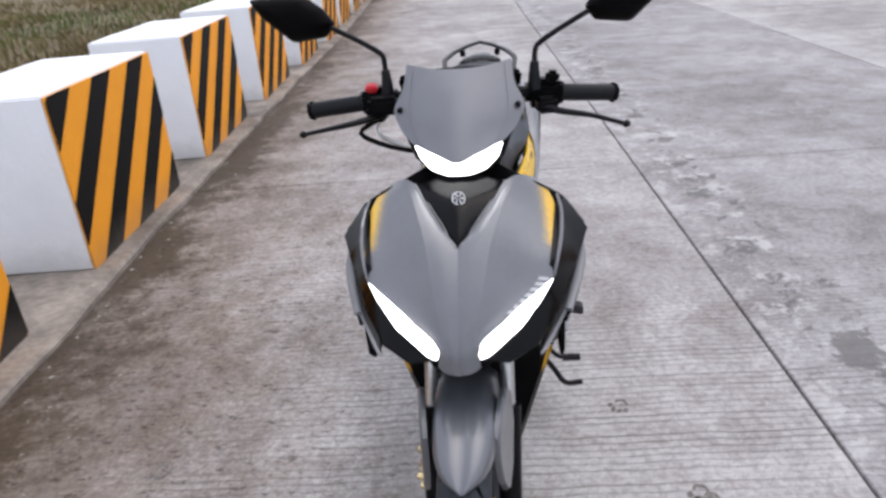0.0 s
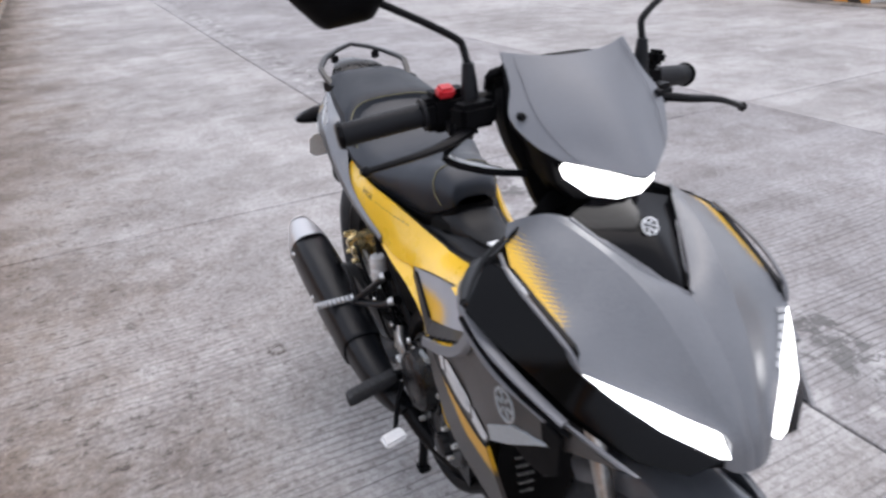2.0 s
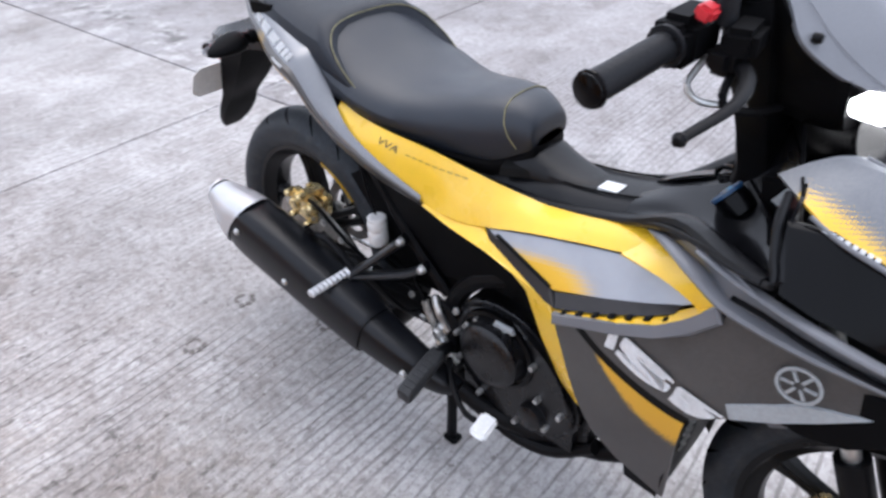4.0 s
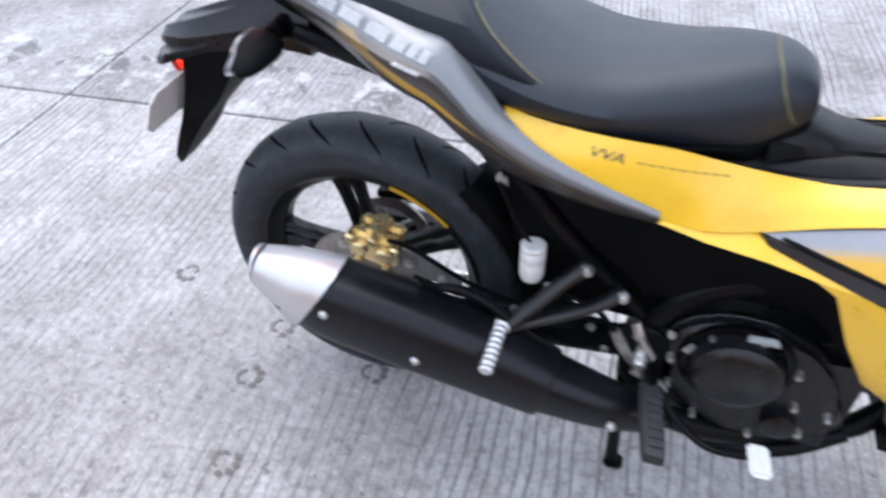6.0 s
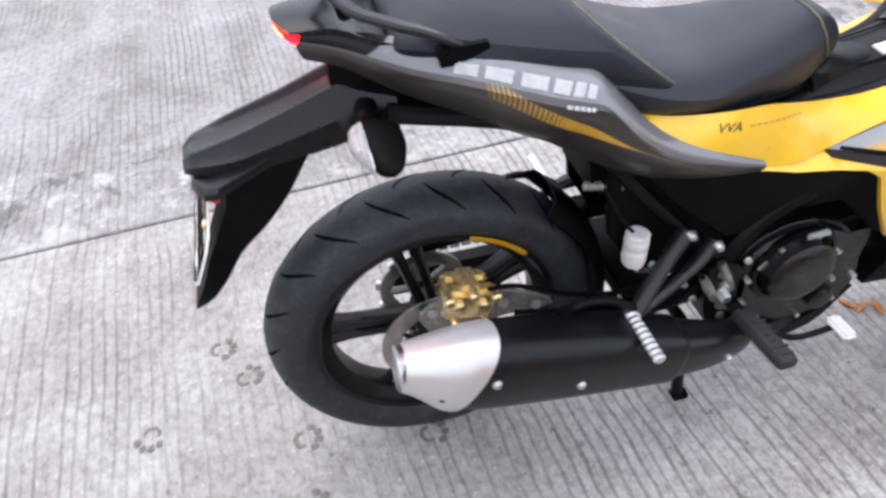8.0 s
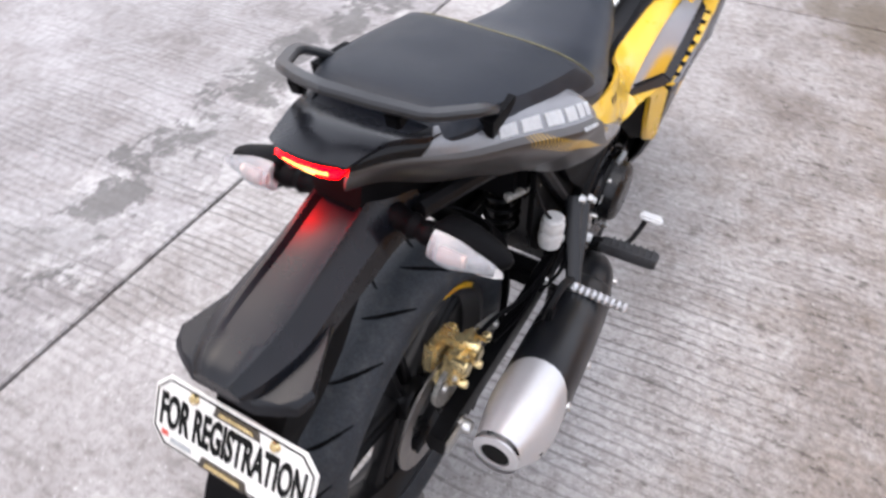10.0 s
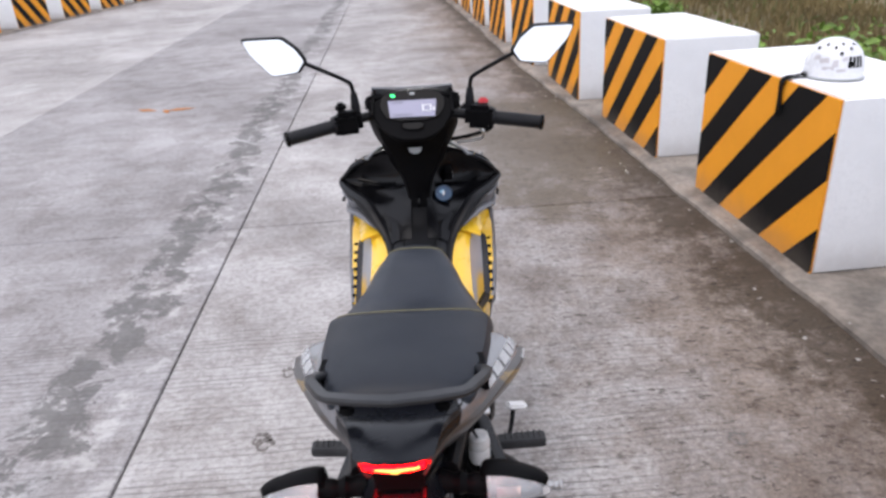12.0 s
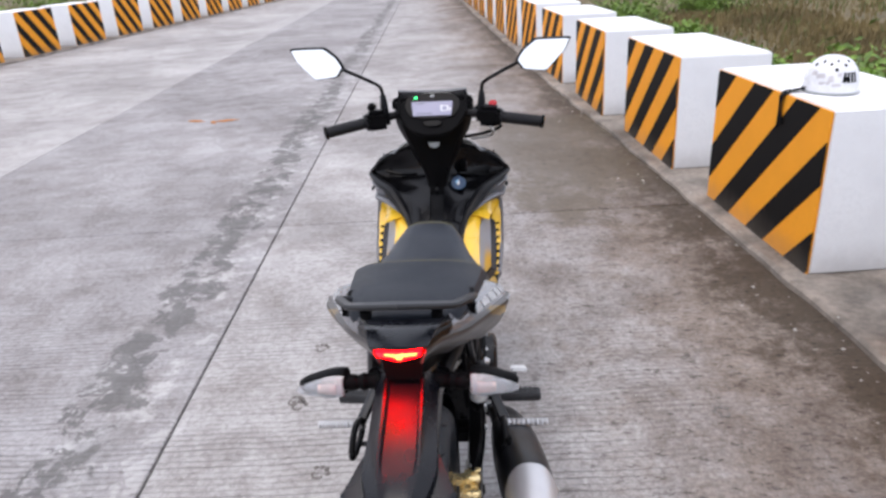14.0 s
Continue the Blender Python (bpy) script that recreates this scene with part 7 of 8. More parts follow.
# handlebar: grips, levers, switches, mirrors
ENDS = {1: (0.311, -0.856, 1.010), -1: (-0.322, -0.888, 1.013)}
for s in SIDES:
    end = Vector(ENDS[s])
    root = Vector((s * 0.105, -0.925 - 0.008 * s, 1.040))
    d = (end - root).normalized()
    at = lambda t: root + (end - root) * t
    bar = part("handlebar", tube([(0, -0.945, 1.03), root, at(0.5)], 0.012, 10, 2), M_FRAME, bike)
    pts, rad = [], []
    for i in range(26):
        t = 0.44 + 0.53 * i / 25
        pts.append(at(t))
        rad.append(0.0172 if i % 2 else 0.0160)
    part("grip", tube(pts, rad, 16, 1), M_GRIP, bar, "ribbed black rubber grip")
    part("grip_flange", tube([at(0.42), at(0.445)], 0.023, 18, 1), M_GRIP, bar)
    part("bar_end", tube([at(0.955), at(0.962), at(0.972), at(0.974), at(0.99), at(1.0)], [0.0195, 0.0205, 0.0200, 0.0185, 0.0185, 0.013], 16, 1), M_GLOSSBLACK, bar)
    sw = part("switch_box", block((0.070, 0.050, 0.056), at(0.27), (0, s * 4, s * 5), 0.012), M_BLACK, bike, "black switch housing")
    part("switch_collar", block((0.030, 0.044, 0.046), at(0.40), (0, s * 4, s * 5), 0.010), M_BLACK, sw)
    if s < 0:
        part("stop_switch", block((0.024, 0.020, 0.016), (-0.176, -0.932, 1.063), (20, 0, 0), 0.004), M_RED, sw, "red engine stop switch")
        part("throttle_cable", tube([(-0.150, -0.93, 1.01), (-0.175, -0.925, 0.985), (-0.165, -0.94, 0.965), (-0.11, -0.97, 0.95)], 0.004, 7), M_STEEL, bike, "bare metal cable elbow")
        part("brake_hose", tube([(-0.16, -0.965, 1.01), (-0.20, -0.975, 0.985), (-0.15, -0.99, 0.962), (-0.09, -1.0, 0.95)], 0.005, 7), M_BLACK, bike)
        part("master_cylinder", block((0.060, 0.036, 0.034), (-0.150, -0.965, 1.035), (0, 0, 8), 0.007), M_BLACK, bike)
    else:
        for i, (dx, dz) in enumerate(((0.0, 0.012), (0.012, -0.004), (-0.012, -0.006))):
            part("switch_button", block((0.012, 0.010, 0.010), (0.163 + dx, -0.896, 1.037 + dz), (0, 0, 0), 0.003), M_GLOSSBLACK, sw)
        part("headlamp_switch", block((0.026, 0.026, 0.022), (0.178, -0.930, 1.066), (0, 8, 0), 0.006), M_BLACK, sw)
    part("perch", block((0.040, 0.032, 0.030), (s * 0.165, -0.958, 1.018), (0, 0, s * 12), 0.007), M_FRAME, bike)
    tip = Vector((s * 0.313, -0.984, 0.990 if s < 0 else 0.980))
    lever = part("lever", tube([(s * 0.160, -0.968, 1.016), (s * 0.195, -0.992, 1.012), (s * 0.245, -1.002, 1.005), tip], [0.010, 0.009, 0.007, 0.006], 9, 4, 0.7), M_FRAME, bike, "black control lever with ball end")
    part("ball_end", lathe([(0, -0.008), (0.0045, -0.0065), (0.0078, 0), (0.0045, 0.0065), (0, 0.008)], tip, "x", 14), M_FRAME, lever)
    boot = part("mirror_boot", tube([(s * 0.143, -0.940, 1.045), (s * 0.143, -0.939, 1.072), (s * 0.144, -0.938, 1.098)], [0.0125, 0.011, 0.008], 12, 2), M_GRIP, bike, "rubber boot at the mirror stem")
    mirror = part("mirror_stem", tube([(s * 0.144, -0.938, 1.095), (s * 0.146, -0.930, 1.116), (s * 0.153, -0.926, 1.128), (s * 0.190, -0.917, 1.150), (s * 0.245, -0.909, 1.178), (s * 0.262, -0.906, 1.186)], 0.0052, 10, 4), M_FRAME, bike, "thin black mirror stem")
    hexa = [(0.244, 1.188), (0.262, 1.215), (0.296, 1.241), (0.392, 1.240), (0.376, 1.208), (0.325, 1.156), (0.262, 1.163)]
    cx, cz = 0.312, 1.200

    def plane(x, z, out=0.0):
        return (s * x, -0.900 + out - 0.05 * (x - 0.31) - 0.22 * (z - 1.2), z)
    shell_loops = []
    for k, o in ((1.0, 0.004), (1.05, -0.004), (1.03, -0.018), (0.80, -0.034), (0.40, -0.042)):
        shell_loops.append([plane(cx + (x - cx) * k, cz + (z - cz) * k, o) for x, z in hexa])
    part("mirror_shell", loft([eased(q) for q in shell_loops], 3), M_BLACK, mirror, "black mirror shell")
    pts = [Vector(plane(cx + (x - cx) * 0.965, cz + (z - cz) * 0.955, 0.0062)) for x, z in hexa]
    part("mirror_glass", panel(eased(pts), 0.003, (0, -1, 0), edge=0), M_MIRROR, mirror, "mirror glass reflecting the pale sky")

# ---- seat ----


def cushion(y, w, top, low, shoulder=0.55, slant=0.0):
    """A seat section: flat-topped with rolled shoulders."""
    h = top - low
    half_pts = [(0.0, top), (0.42 * w, top - 0.02 * h), (0.72 * w, top - 0.10 * h), (0.92 * w, top - 0.30 * h), (1.0 * w, top - shoulder * h), (0.985 * w, low + 0.16 * h), (0.93 * w, low), (0.5 * w, low - 0.006)]
    return [(x, y - slant * (top - z), z) for x, z in half_pts] + [(-x, y - slant * (top - z), z) for x, z in half_pts[:0:-1]]


SEAT = [(-0.643, 0.044, 0.786, 0.768), (-0.638, 0.052, 0.808, 0.762), (-0.614, 0.064, 0.826, 0.748), (-0.580, 0.080, 0.833, 0.735), (-0.53, 0.095, 0.829, 0.734), (-0.48, 0.108, 0.820, 0.736), (-0.40, 0.134, 0.814, 0.748), (-0.34, 0.147, 0.824, 0.764), (-0.29, 0.147, 0.842, 0.774), (-0.24, 0.141, 0.870, 0.785), (-0.20, 0.130, 0.893, 0.80), (-0.16, 0.115, 0.900, 0.81)]
rider = part("rider_seat", loft([cushion(*r) for r in SEAT], 4), M_SEAT, bike, "smooth black vinyl rider seat with pale stitching")
PILLION = [(-0.216, 0.118, 0.880, 0.792, 1.25), (-0.209, 0.134, 0.897, 0.788, 1.25), (-0.190, 0.142, 0.906, 0.790, 1.15), (-0.145, 0.138, 0.912, 0.815, 0.75), (-0.085, 0.128, 0.920, 0.846, 0.35), (-0.03, 0.114, 0.926, 0.872, 0.15), (0.010, 0.104, 0.926, 0.886, 0.05), (0.030, 0.096, 0.920, 0.892, 0.0), (0.038, 0.088, 0.910, 0.896, 0.0)]
pillion = part("pillion_seat", loft([cushion(y, w, t, b, 0.6, k) for y, w, t, b, k in PILLION], 4), M_SEATDARK, bike, "grained black vinyl pillion seat")
front_edge = [Vector(p) for p in cushion(-0.209, 0.1345, 0.8965, 0.788, 0.6, 1.25)]
front_edge = [p for p in front_edge[9:] + front_edge[:7]]
part("pillion_seam", tube([p + Vector((0, -0.004, 0)) for p in front_edge], 0.0014, 5, 3), M_THREAD, pillion, "pale stitching")


def seam(y_of, w, rows, out=0.001):
    """A stitched line over a seat from side to side; y_of gives its place along the seat."""
    pts = []
    for i in range(21):
        u = -1 + i / 10
        y = y_of(abs(u))
        for (y0, w0, t0, b0), (y1, w1, t1, b1) in zip(rows, rows[1:]):
            if y0 <= y <= y1:
                f = (y - y0) / (y1 - y0)
                ww, tt, bb = w0 + (w1 - w0) * f, t0 + (t1 - t0) * f, b0 + (b1 - b0) * f
                break
        sec = cushion(y, ww, tt, bb)[:6]
        q = abs(u) * 5
        j = min(int(q), 4)
        p = Vector(sec[j]).lerp(Vector(sec[j + 1]), q - j)
        n = Vector((p.x, 0, p.z - bb)).normalized() * out
        pts.append((math.copysign(p.x + n.x, u), p.y, p.z + n.z))
    return tube(pts, 0.0014, 5, 2)


part("seat_stitching", seam(lambda u: -0.585 - 0.035 * u * u, 1, SEAT, 0.0016), M_THREAD, rider, "pale stitching")
part("seat_base", loft([cushion(y, w * 0.90, b + 0.012, b - 0.03) for y, w, t, b in SEAT], 2), M_BLACK, bike)
part("seat_hinge_gap", loft([arch(y, w, t, 0.715) for y, w, t in ((-0.60, 0.080, 0.742), (-0.635, 0.062, 0.742), (-0.66, 0.050, 0.738))], 2), M_INK, bike)

# ---- tail ----
UP = [[(-0.150, -0.486, 0.664), (-0.154, -0.487, 0.659), (-0.155, -0.488, 0.655)],
      [(-0.162, -0.400, 0.704), (-0.170, -0.398, 0.697), (-0.170, -0.396, 0.686)],
      [(-0.162, -0.325, 0.742), (-0.174, -0.318, 0.735), (-0.178, -0.312, 0.720)],
      [(-0.147, -0.272, 0.782), (-0.172, -0.262, 0.780), (-0.184, -0.252, 0.764)],
      [(-0.128, -0.225, 0.838), (-0.164, -0.212, 0.836), (-0.188, -0.200, 0.818)],
      [(-0.124, -0.205, 0.857), (-0.160, -0.188, 0.853), (-0.186, -0.168, 0.828)],
      [(-0.117, -0.175, 0.866), (-0.150, -0.150, 0.862), (-0.176, -0.125, 0.838)],
      [(-0.106, -0.090, 0.890), (-0.126, -0.065, 0.883), (-0.141, -0.045, 0.858)],
      [(-0.090, -0.010, 0.904), (-0.101, 0.010, 0.894), (-0.107, 0.025, 0.872)],
      [(-0.060, 0.080, 0.918), (-0.063, 0.092, 0.910), (-0.064, 0.098, 0.894)],
      [(-0.040, 0.135, 0.920), (-0.042, 0.142, 0.914), (-0.042, 0.148, 0.904)]]
LOW = [[(-0.155, -0.488, 0.655), (-0.152, -0.487, 0.648), (-0.147, -0.485, 0.641)],
       [(-0.170, -0.396, 0.686), (-0.160, -0.396, 0.665), (-0.143, -0.396, 0.648)],
       [(-0.178, -0.312, 0.720), (-0.164, -0.308, 0.695), (-0.138, -0.306, 0.668)],
       [(-0.184, -0.252, 0.764), (-0.165, -0.242, 0.730), (-0.126, -0.232, 0.698)],
       [(-0.188, -0.200, 0.818), (-0.160, -0.184, 0.775), (-0.106, -0.165, 0.735)],
       [(-0.186, -0.168, 0.828), (-0.155, -0.150, 0.785), (-0.099, -0.133, 0.749)],
       [(-0.176, -0.125, 0.838), (-0.145, -0.110, 0.798), (-0.090, -0.095, 0.765)],
       [(-0.141, -0.045, 0.858), (-0.115, -0.040, 0.825), (-0.076, -0.035, 0.795)],
       [(-0.107, 0.025, 0.872), (-0.090, 0.028, 0.850), (-0.064, 0.030, 0.828)],
       [(-0.064, 0.098, 0.894), (-0.056, 0.098, 0.880), (-0.046, 0.096, 0.866)],
       [(-0.042, 0.148, 0.904), (-0.039, 0.147, 0.894), (-0.034, 0.142, 0.880)]]
for low, high in zip(LOW, UP):
    crease = tuple(Vector(high[1]).lerp(Vector(high[2]), 0.62))
    low.insert(0, crease)
    high[2] = crease
for s in SIDES:
    up = part("tail_cowl", skin([flip(r, -s) for r in UP], 4, 3, 0.004), M_TAILTOP, bike, "grey tail cowl with a black end")
    part("tail_cowl_lower", skin([flip(r, -s) for r in LOW], 4, 3, 0.004), M_TAILLOW, bike, "dark grey lower tail cowl with yellow flash")
    for i in range(6):
        t = 7.42 - i * 0.46
        sheet_patch(UP, s, ((t, 0.90), (t - 0.36, 0.90), (t - 0.32, 0.56), (t + 0.04, 0.56)), 0.0012, "lettering_bar", M_LABEL, up, "white lettering drawn as a bar")
    for i in range(5):
        t = 5.65 - i * 0.20
        sheet_patch(LOW, s, ((t, 0.26), (t - 0.15, 0.26), (t - 0.13, 0.17), (t + 0.02, 0.17)), 0.0012, "small_lettering_bar", M_LABEL, up, "small white lettering drawn as a bar")
deck = [[(-0.088, -0.005, 0.900), (-0.03, -0.005, 0.898), (0.03, -0.005, 0.898), (0.088, -0.005, 0.900)],
        [(-0.080, 0.050, 0.908), (-0.03, 0.055, 0.905), (0.03, 0.055, 0.905), (0.080, 0.050, 0.908)],
        [(-0.060, 0.100, 0.924), (-0.024, 0.108, 0.929), (0.024, 0.108, 0.929), (0.060, 0.100, 0.924)],
        [(-0.046, 0.154, 0.921), (-0.018, 0.169, 0.929), (0.018, 0.169, 0.929), (0.046, 0.154, 0.921)]]
part("tail_deck", skin(deck, 4, 4, 0.006), M_FENDER, bike, "black tail deck")
part("tail_underside", loft([[(-w, y, z + 0.02), (w, y, z + 0.02), (w * 0.8, y, z - 0.03), (-w * 0.8, y, z - 0.03)] for y, w, z in ((-0.22, 0.085, 0.78), (-0.08, 0.074, 0.80), (0.04, 0.058, 0.83), (0.115, 0.036, 0.862))], 3), M_BLACK, bike)
# grab rail
RAIL = [(-0.104, -0.045, 0.896), (-0.111, -0.018, 0.915), (-0.116, 0.012, 0.932), (-0.112, 0.030, 0.938), (-0.090, 0.072, 0.949), (-0.080, 0.082, 0.953), (-0.040, 0.106, 0.966), (0.0, 0.120, 0.974)]


def blade(line, wide, high):
    """A flat bar with eased edges along a line that lies about level."""
    rings = []
    for i, p in enumerate(line):
        a, b = Vector(line[max(i - 1, 0)]), Vector(line[min(i + 1, len(line) - 1)])
        t = (b - a).normalized()
        side = t.cross(Vector((0, 0, 1))).normalized()
        up = side.cross(t).normalized()
        rings.append([Vector(p) + side * (u * wide) + up * (v * high) for u, v in ((-1, -0.5), (-1, 0.35), (-0.72, 1), (0.72, 1), (1, 0.35), (1, -0.5), (0.7, -1), (-0.7, -1))])
    bm = bmesh.new()
    vs = grid_faces(bm, rings, True)
    bm.faces.new(vs[0][::-1])
    bm.faces.new(vs[-1])
    return bm


rail = part("grab_rail", blade(RAIL + [(-x, y, z) for x, y, z in RAIL[-2::-1]], 0.0080, 0.0050), M_RAIL, bike, "dark satin cast grab rail with angled corners round the seat end", 25)
for s in SIDES:
    part("rail_foot", loft([[(s * x, y + v, z) for x, v in ((0.096, -0.034), (0.116, -0.034), (0.120, 0.030), (0.098, 0.030))] for y, z in ((-0.040, 0.884), (-0.038, 0.894), (-0.036, 0.906))], 1), M_BLACK, rail)
    part("rail_stay", block((0.018, 0.020, 0.020), (s * 0.058, 0.086, 0.944), (-16, 0, 0), 0.003), M_BLACK, rail)
# tail lamp
lamp = part("tail_lamp", panel([(-0.036, 0.160, 0.912), (-0.020, 0.168, 0.917), (0.0, 0.172, 0.920), (0.020, 0.168, 0.917), (0.036, 0.160, 0.912), (0.034, 0.154, 0.902), (0.020, 0.147, 0.893), (0.0, 0.142, 0.885), (-0.020, 0.147, 0.893), (-0.034, 0.154, 0.902)], 0.02, (0, -1, 0), 0, 0.002), M_TAIL, bike, "lit red tail lamp")
core_line = [(-0.026, 0.9075), (-0.006, 0.9095), (0.004, 0.9060), (0.018, 0.9085), (0.019, 0.9040), (0.006, 0.9000), (0.003, 0.8890), (-0.004, 0.8890), (-0.006, 0.8990), (-0.024, 0.9015)]
part("lamp_filament", panel([(1.15 * x, 0.1745 - abs(x) * 0.18 - (0.914 - z) * 0.86, z + 0.006) for x, z in core_line], 0.003, (0, -1, 0), edge=0), M_TAILHOT, lamp, "bright orange lamp core")
# rear fender with plate and reflector


def hood(y, z, w, low, dip, k=0.46):
    half_row = [(k * 0.45, dip), (k * 0.92, dip * 0.75), (k + 0.03, 0.0), (k + 0.10, -0.001), (k + 0.22, low * 0.22), (0.95, low * 0.50), (1.0, low)]
    row = [(-w * u, y, z - d) for u, d in half_row[::-1]] + [(w * u, y, z - d) for u, d in half_row]
    return row + [(w * 0.6, y, z - low - 0.004), (-w * 0.6, y, z - low - 0.004)]


fender = part("rear_fender", loft([hood(0.035, 0.852, 0.060, 0.085, 0.016), hood(0.085, 0.845, 0.058, 0.075, 0.016), hood(0.133, 0.829, 0.057, 0.068, 0.015), hood(0.18, 0.811, 0.057, 0.056, 0.013), hood(0.25, 0.788, 0.059, 0.040, 0.008), hood(0.290, 0.775, 0.050, 0.026, 0.003), hood(0.310, 0.768, 0.042, 0.020, 0.002), hood(0.324, 0.757, 0.030, 0.012, 0.001)], 4), M_FENDER, bike, "black plastic rear fender")
wing = [(0.050, 0.185, 0.772), (0.068, 0.240, 0.758), (0.087, 0.280, 0.750), (0.080, 0.297, 0.746), (0.063, 0.306, 0.744), (0.040, 0.316, 0.743)]
part("fender_wing", panel(wing + [(-x, y, z) for x, y, z in wing[::-1]], 0.016, (0, 0.3, -1), 0, 0.005), M_FENDER, fender)


def flap_ring(z, y0, y1, w):
    return [(-w, y0, z), (-w * 0.9, y1, z - 0.004), (w * 0.9, y1, z - 0.004), (w, y0, z)]


part("mud_flap", loft([flap_ring(0.758, 0.160, 0.274, 0.056), flap_ring(0.70, 0.197, 0.284, 0.054), flap_ring(0.65, 0.236, 0.306, 0.048), flap_ring(0.60, 0.284, 0.332, 0.040), flap_ring(0.56, 0.314, 0.350, 0.046), flap_ring(0.52, 0.346, 0.370, 0.040), flap_ring(0.49, 0.374, 0.382, 0.022)], 3), M_BLACK, fender, "black tapering mud flap behind the plate")
part("reflector", block((0.062, 0.012, 0.024), (-0.018, 0.297, 0.712), (-20, 0, 0), 0.003), M_REFLECT, fender, "red reflector")
part("plate_lamp", block((0.026, 0.010, 0.007), (-0.022, 0.284, 0.728), (0, 0, 0), 0.002), M_REGLIGHT, fender, "lit plate lamp")
PC, PR, PU = (0.0, 0.328, 0.643), (-1, 0, 0), (0, -0.43, 0.903)
pm = axes(PC, PR, PU)


def plate_shape(w, h, cut):
    return [(-w + cut, h), (w - cut, h), (w, h - cut), (w, -h + cut), (w - cut, -h), (-w + cut, -h), (-w, -h + cut), (-w, h - cut)]


inward = pm.to_3x3() @ Vector((0, 0, -1))
plate = part("plate", panel([pm @ Vector((u, v, 0.004)) for u, v in plate_shape(0.110, 0.046, 0.018)], 0.003, inward, 0, 0.001), M_PLATE, bike, "white temporary plate with black lettering")
rim = plate_shape(0.106, 0.042, 0.017)
for i in range(8):
    a, b = pm @ Vector((*rim[i], 0.0045)), pm @ Vector((*rim[(i + 1) % 8], 0.0045))
    part("border_line", tube([a, b], 0.0011, 4, 1), M_INK, plate)
letters("FOR REGISTRATION", 0.0335, 0.0005, pm @ Matrix.Translation((0, 0.0, 0.0048)) @ Matrix.Diagonal((0.66, 1.72, 1, 1)), "lettering", M_INK, plate, "black words FOR REGISTRATION", 0.0, 0.0011)
for u, v, a, b, mat in ((0.004, 0.0345, 0.032, 0.0062, M_DECAL), (-0.004, -0.0375, 0.034, 0.0070, M_DECAL), (0.004, 0.0345, 0.024, 0.0024, M_GOLD), (-0.004, -0.0375, 0.026, 0.0028, M_GOLD), (0.082, -0.0335, 0.011, 0.0045, M_INK), (-0.09, -0.028, 0.005, 0.003, M_LABELRED), (-0.066, -0.0335, 0.016, 0.003, M_LABELGREY)):
    k = 0.0052 if mat in (M_DECAL, M_INK, M_LABELRED, M_LABELGREY) else 0.0066
    part("plate_bar", panel([pm @ Vector((u + i * a, v + j * b, k)) for i, j in ((-0.9, 1), (0.9, 1), (1, -1), (-1, -1))], 0.001, inward, edge=0), mat, plate, "small writing drawn as a bar")
for u in (-0.055, 0.055):
    bm = lathe([(0, 0.005), (0.005, 0.004), (0.007, 0), (0, 0)], (0, 0, 0), "z", 12)
    bmesh.ops.transform(bm, matrix=pm @ Matrix.Translation((u, 0.0345, 0.004)), verts=bm.verts)
    part("plate_screw", bm, M_GOLD, plate)
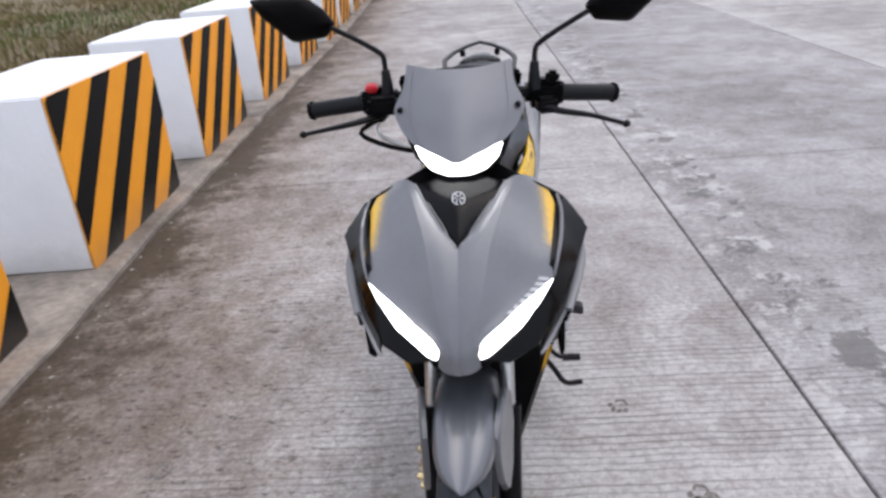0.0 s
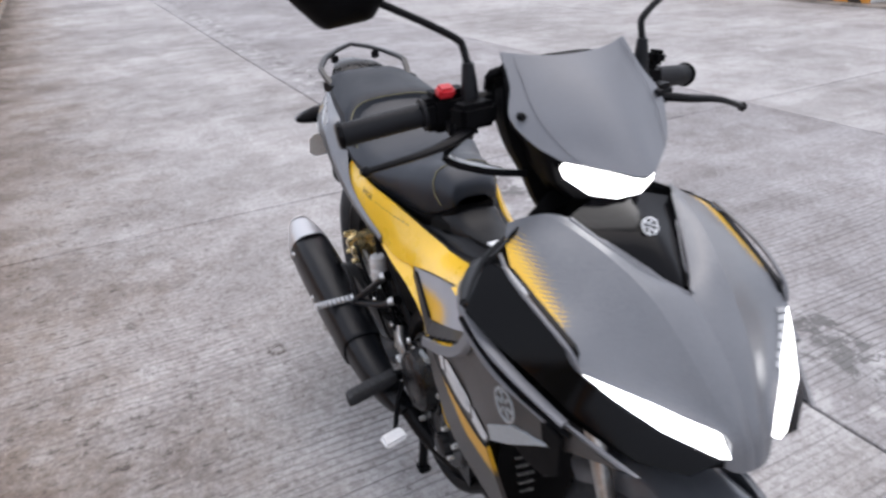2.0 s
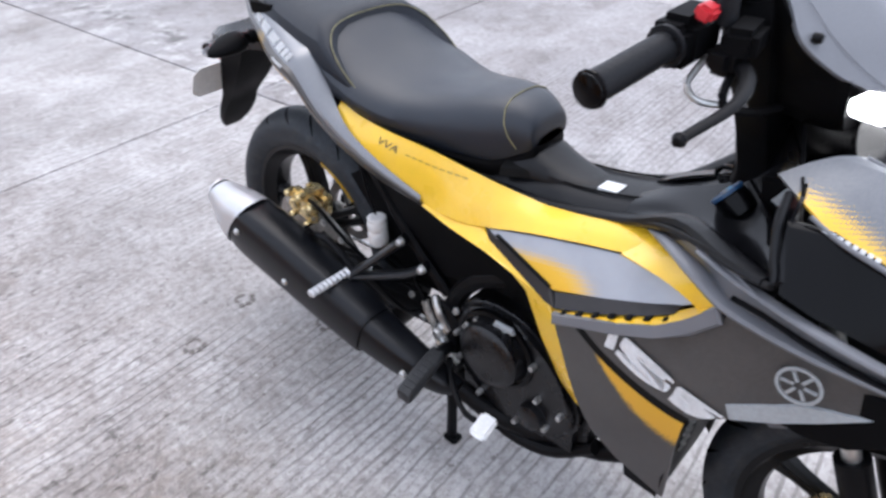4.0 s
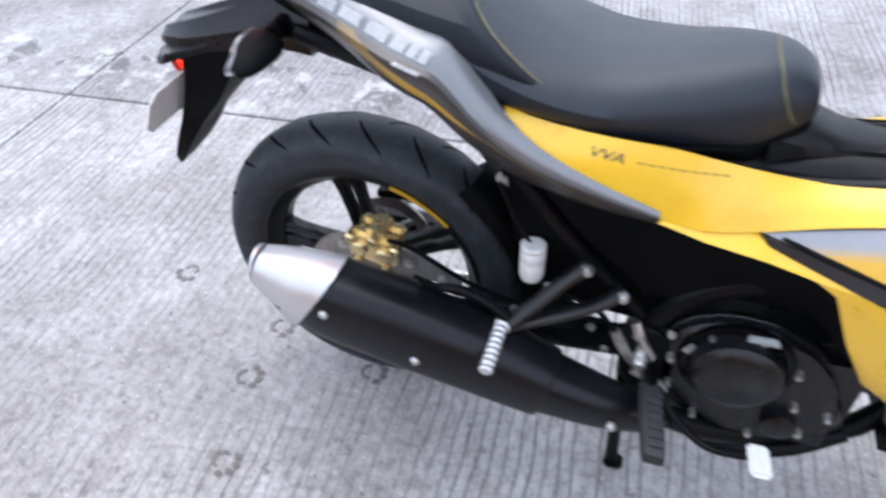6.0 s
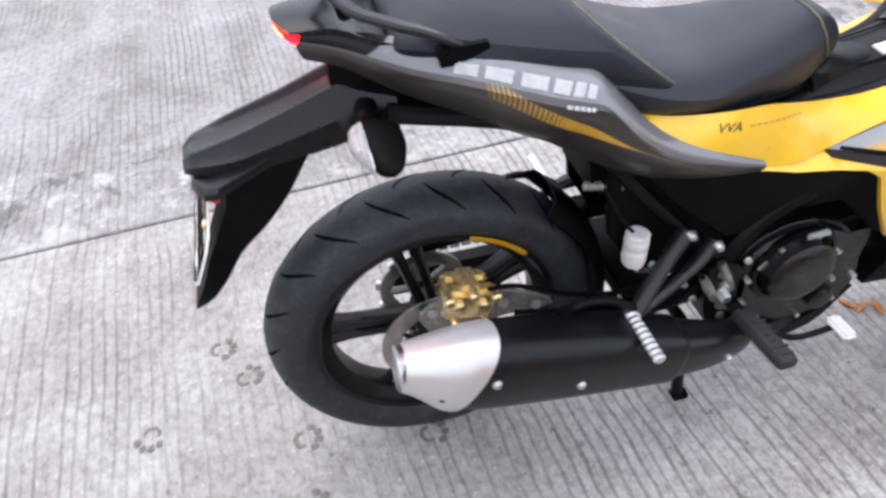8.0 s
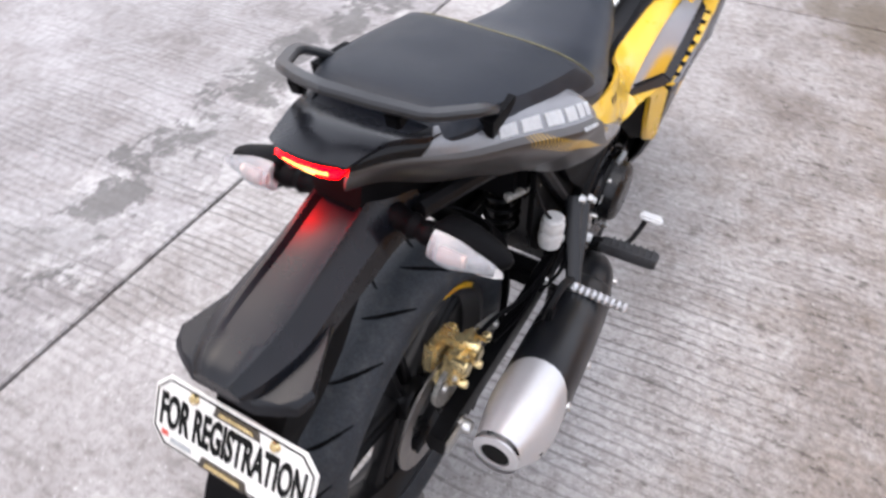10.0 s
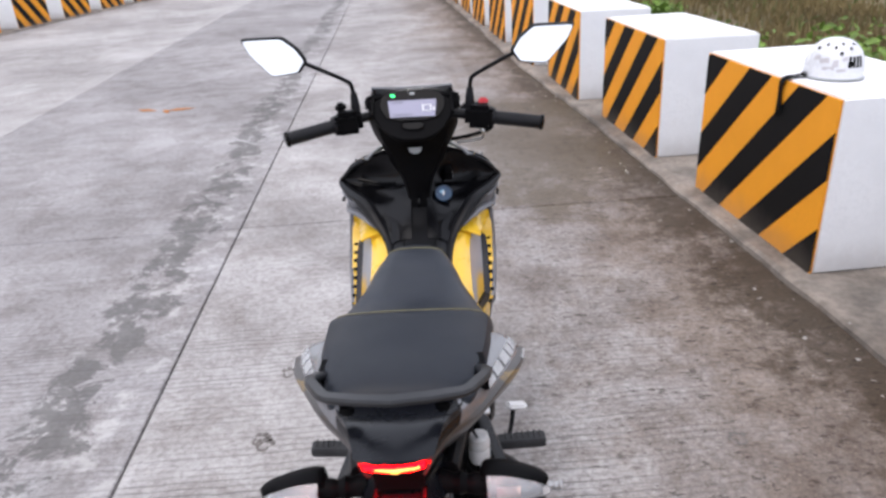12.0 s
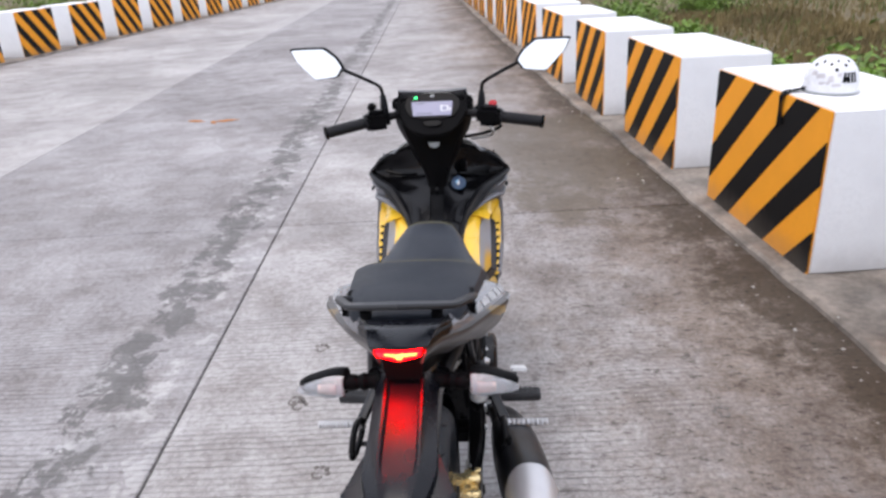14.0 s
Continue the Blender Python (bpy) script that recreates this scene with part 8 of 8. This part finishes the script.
# indicators
for s in SIDES:
    st = part("indicator_stalk", tube([(s * 0.048, 0.076, 0.806), (s * 0.066, 0.079, 0.806), (s * 0.075, 0.080, 0.806), (s * 0.084, 0.081, 0.806), (s * 0.095, 0.082, 0.806), (s * 0.112, 0.084, 0.806)], [0.017, 0.013, 0.016, 0.012, 0.015, 0.012], 14, 2), M_BLACK, bike, "ribbed rubber indicator stalk")
    pod = [[(s * x, 0.084 + o + sy * math.cos(a) * (1.5 if math.cos(a) < 0 else 1.0), 0.806 - (x - 0.11) * 0.10 + sz * math.sin(a)) for a in (i * math.pi / 8 for i in range(16))] for x, sy, sz, o in ((0.100, 0.014, 0.012, 0.0), (0.108, 0.026, 0.020, 0.0), (0.132, 0.028, 0.021, 0.0), (0.158, 0.022, 0.016, -0.004), (0.180, 0.013, 0.010, -0.010), (0.190, 0.004, 0.004, -0.014))]
    part("indicator_housing", loft([[p if p[1] < 0.090 else (p[0], 0.090, p[2]) for p in r] for r in pod], 3), M_BLACK, st, "black indicator housing")
    part("indicator_lens", loft([[(p[0], max(p[1], 0.0915), p[2]) for p in r] for r in pod[1:]], 3), M_LENS, st, "clear indicator lens")
    part("indicator_bulb", loft([[(s * x, 0.100 + 0.005 * math.cos(a), 0.806 + 0.008 * math.sin(a)) for a in (i * math.pi / 5 for i in range(10))] for x in (0.120, 0.135, 0.150)], 2), M_AMBER, st, "amber bulb behind the lens")
    part("reflector_bowl", panel([(s * 0.112, 0.0912, 0.822), (s * 0.150, 0.0912, 0.816), (s * 0.178, 0.0912, 0.804), (s * 0.178, 0.0912, 0.794), (s * 0.150, 0.0912, 0.788), (s * 0.112, 0.0912, 0.788)], 0.002, (0, -1, 0), 1, 0), M_ALU, st, "silver reflector behind the lens")

# ---- road slabs, last ----
for lane, (x0, x1) in enumerate(zip(LANES, LANES[1:])):
    w = x1 - x0 - 0.010
    bm = block((w, SLAB - 0.009, 0.10), (0, 0, 0), (0, 0, 0), 0.004, segments=1)
    finish(bm)
    me = bpy.data.meshes.new("slab")
    bm.to_mesh(me)
    bm.free()
    me.materials.append(M_ROAD)
    for r in ROWS:
        ob = new("slab", me)
        ob.parent = road
        x, y = (x0 + x1) / 2, (r + 0.5) * SLAB + 1.55
        c, s_ = math.cos(ROAD_TURN), math.sin(ROAD_TURN)
        ob.matrix_basis = pose(c * x - s_ * y, s_ * x + c * y, -0.05 + random.uniform(-0.0015, 0.0), 0, 0, math.degrees(ROAD_TURN))
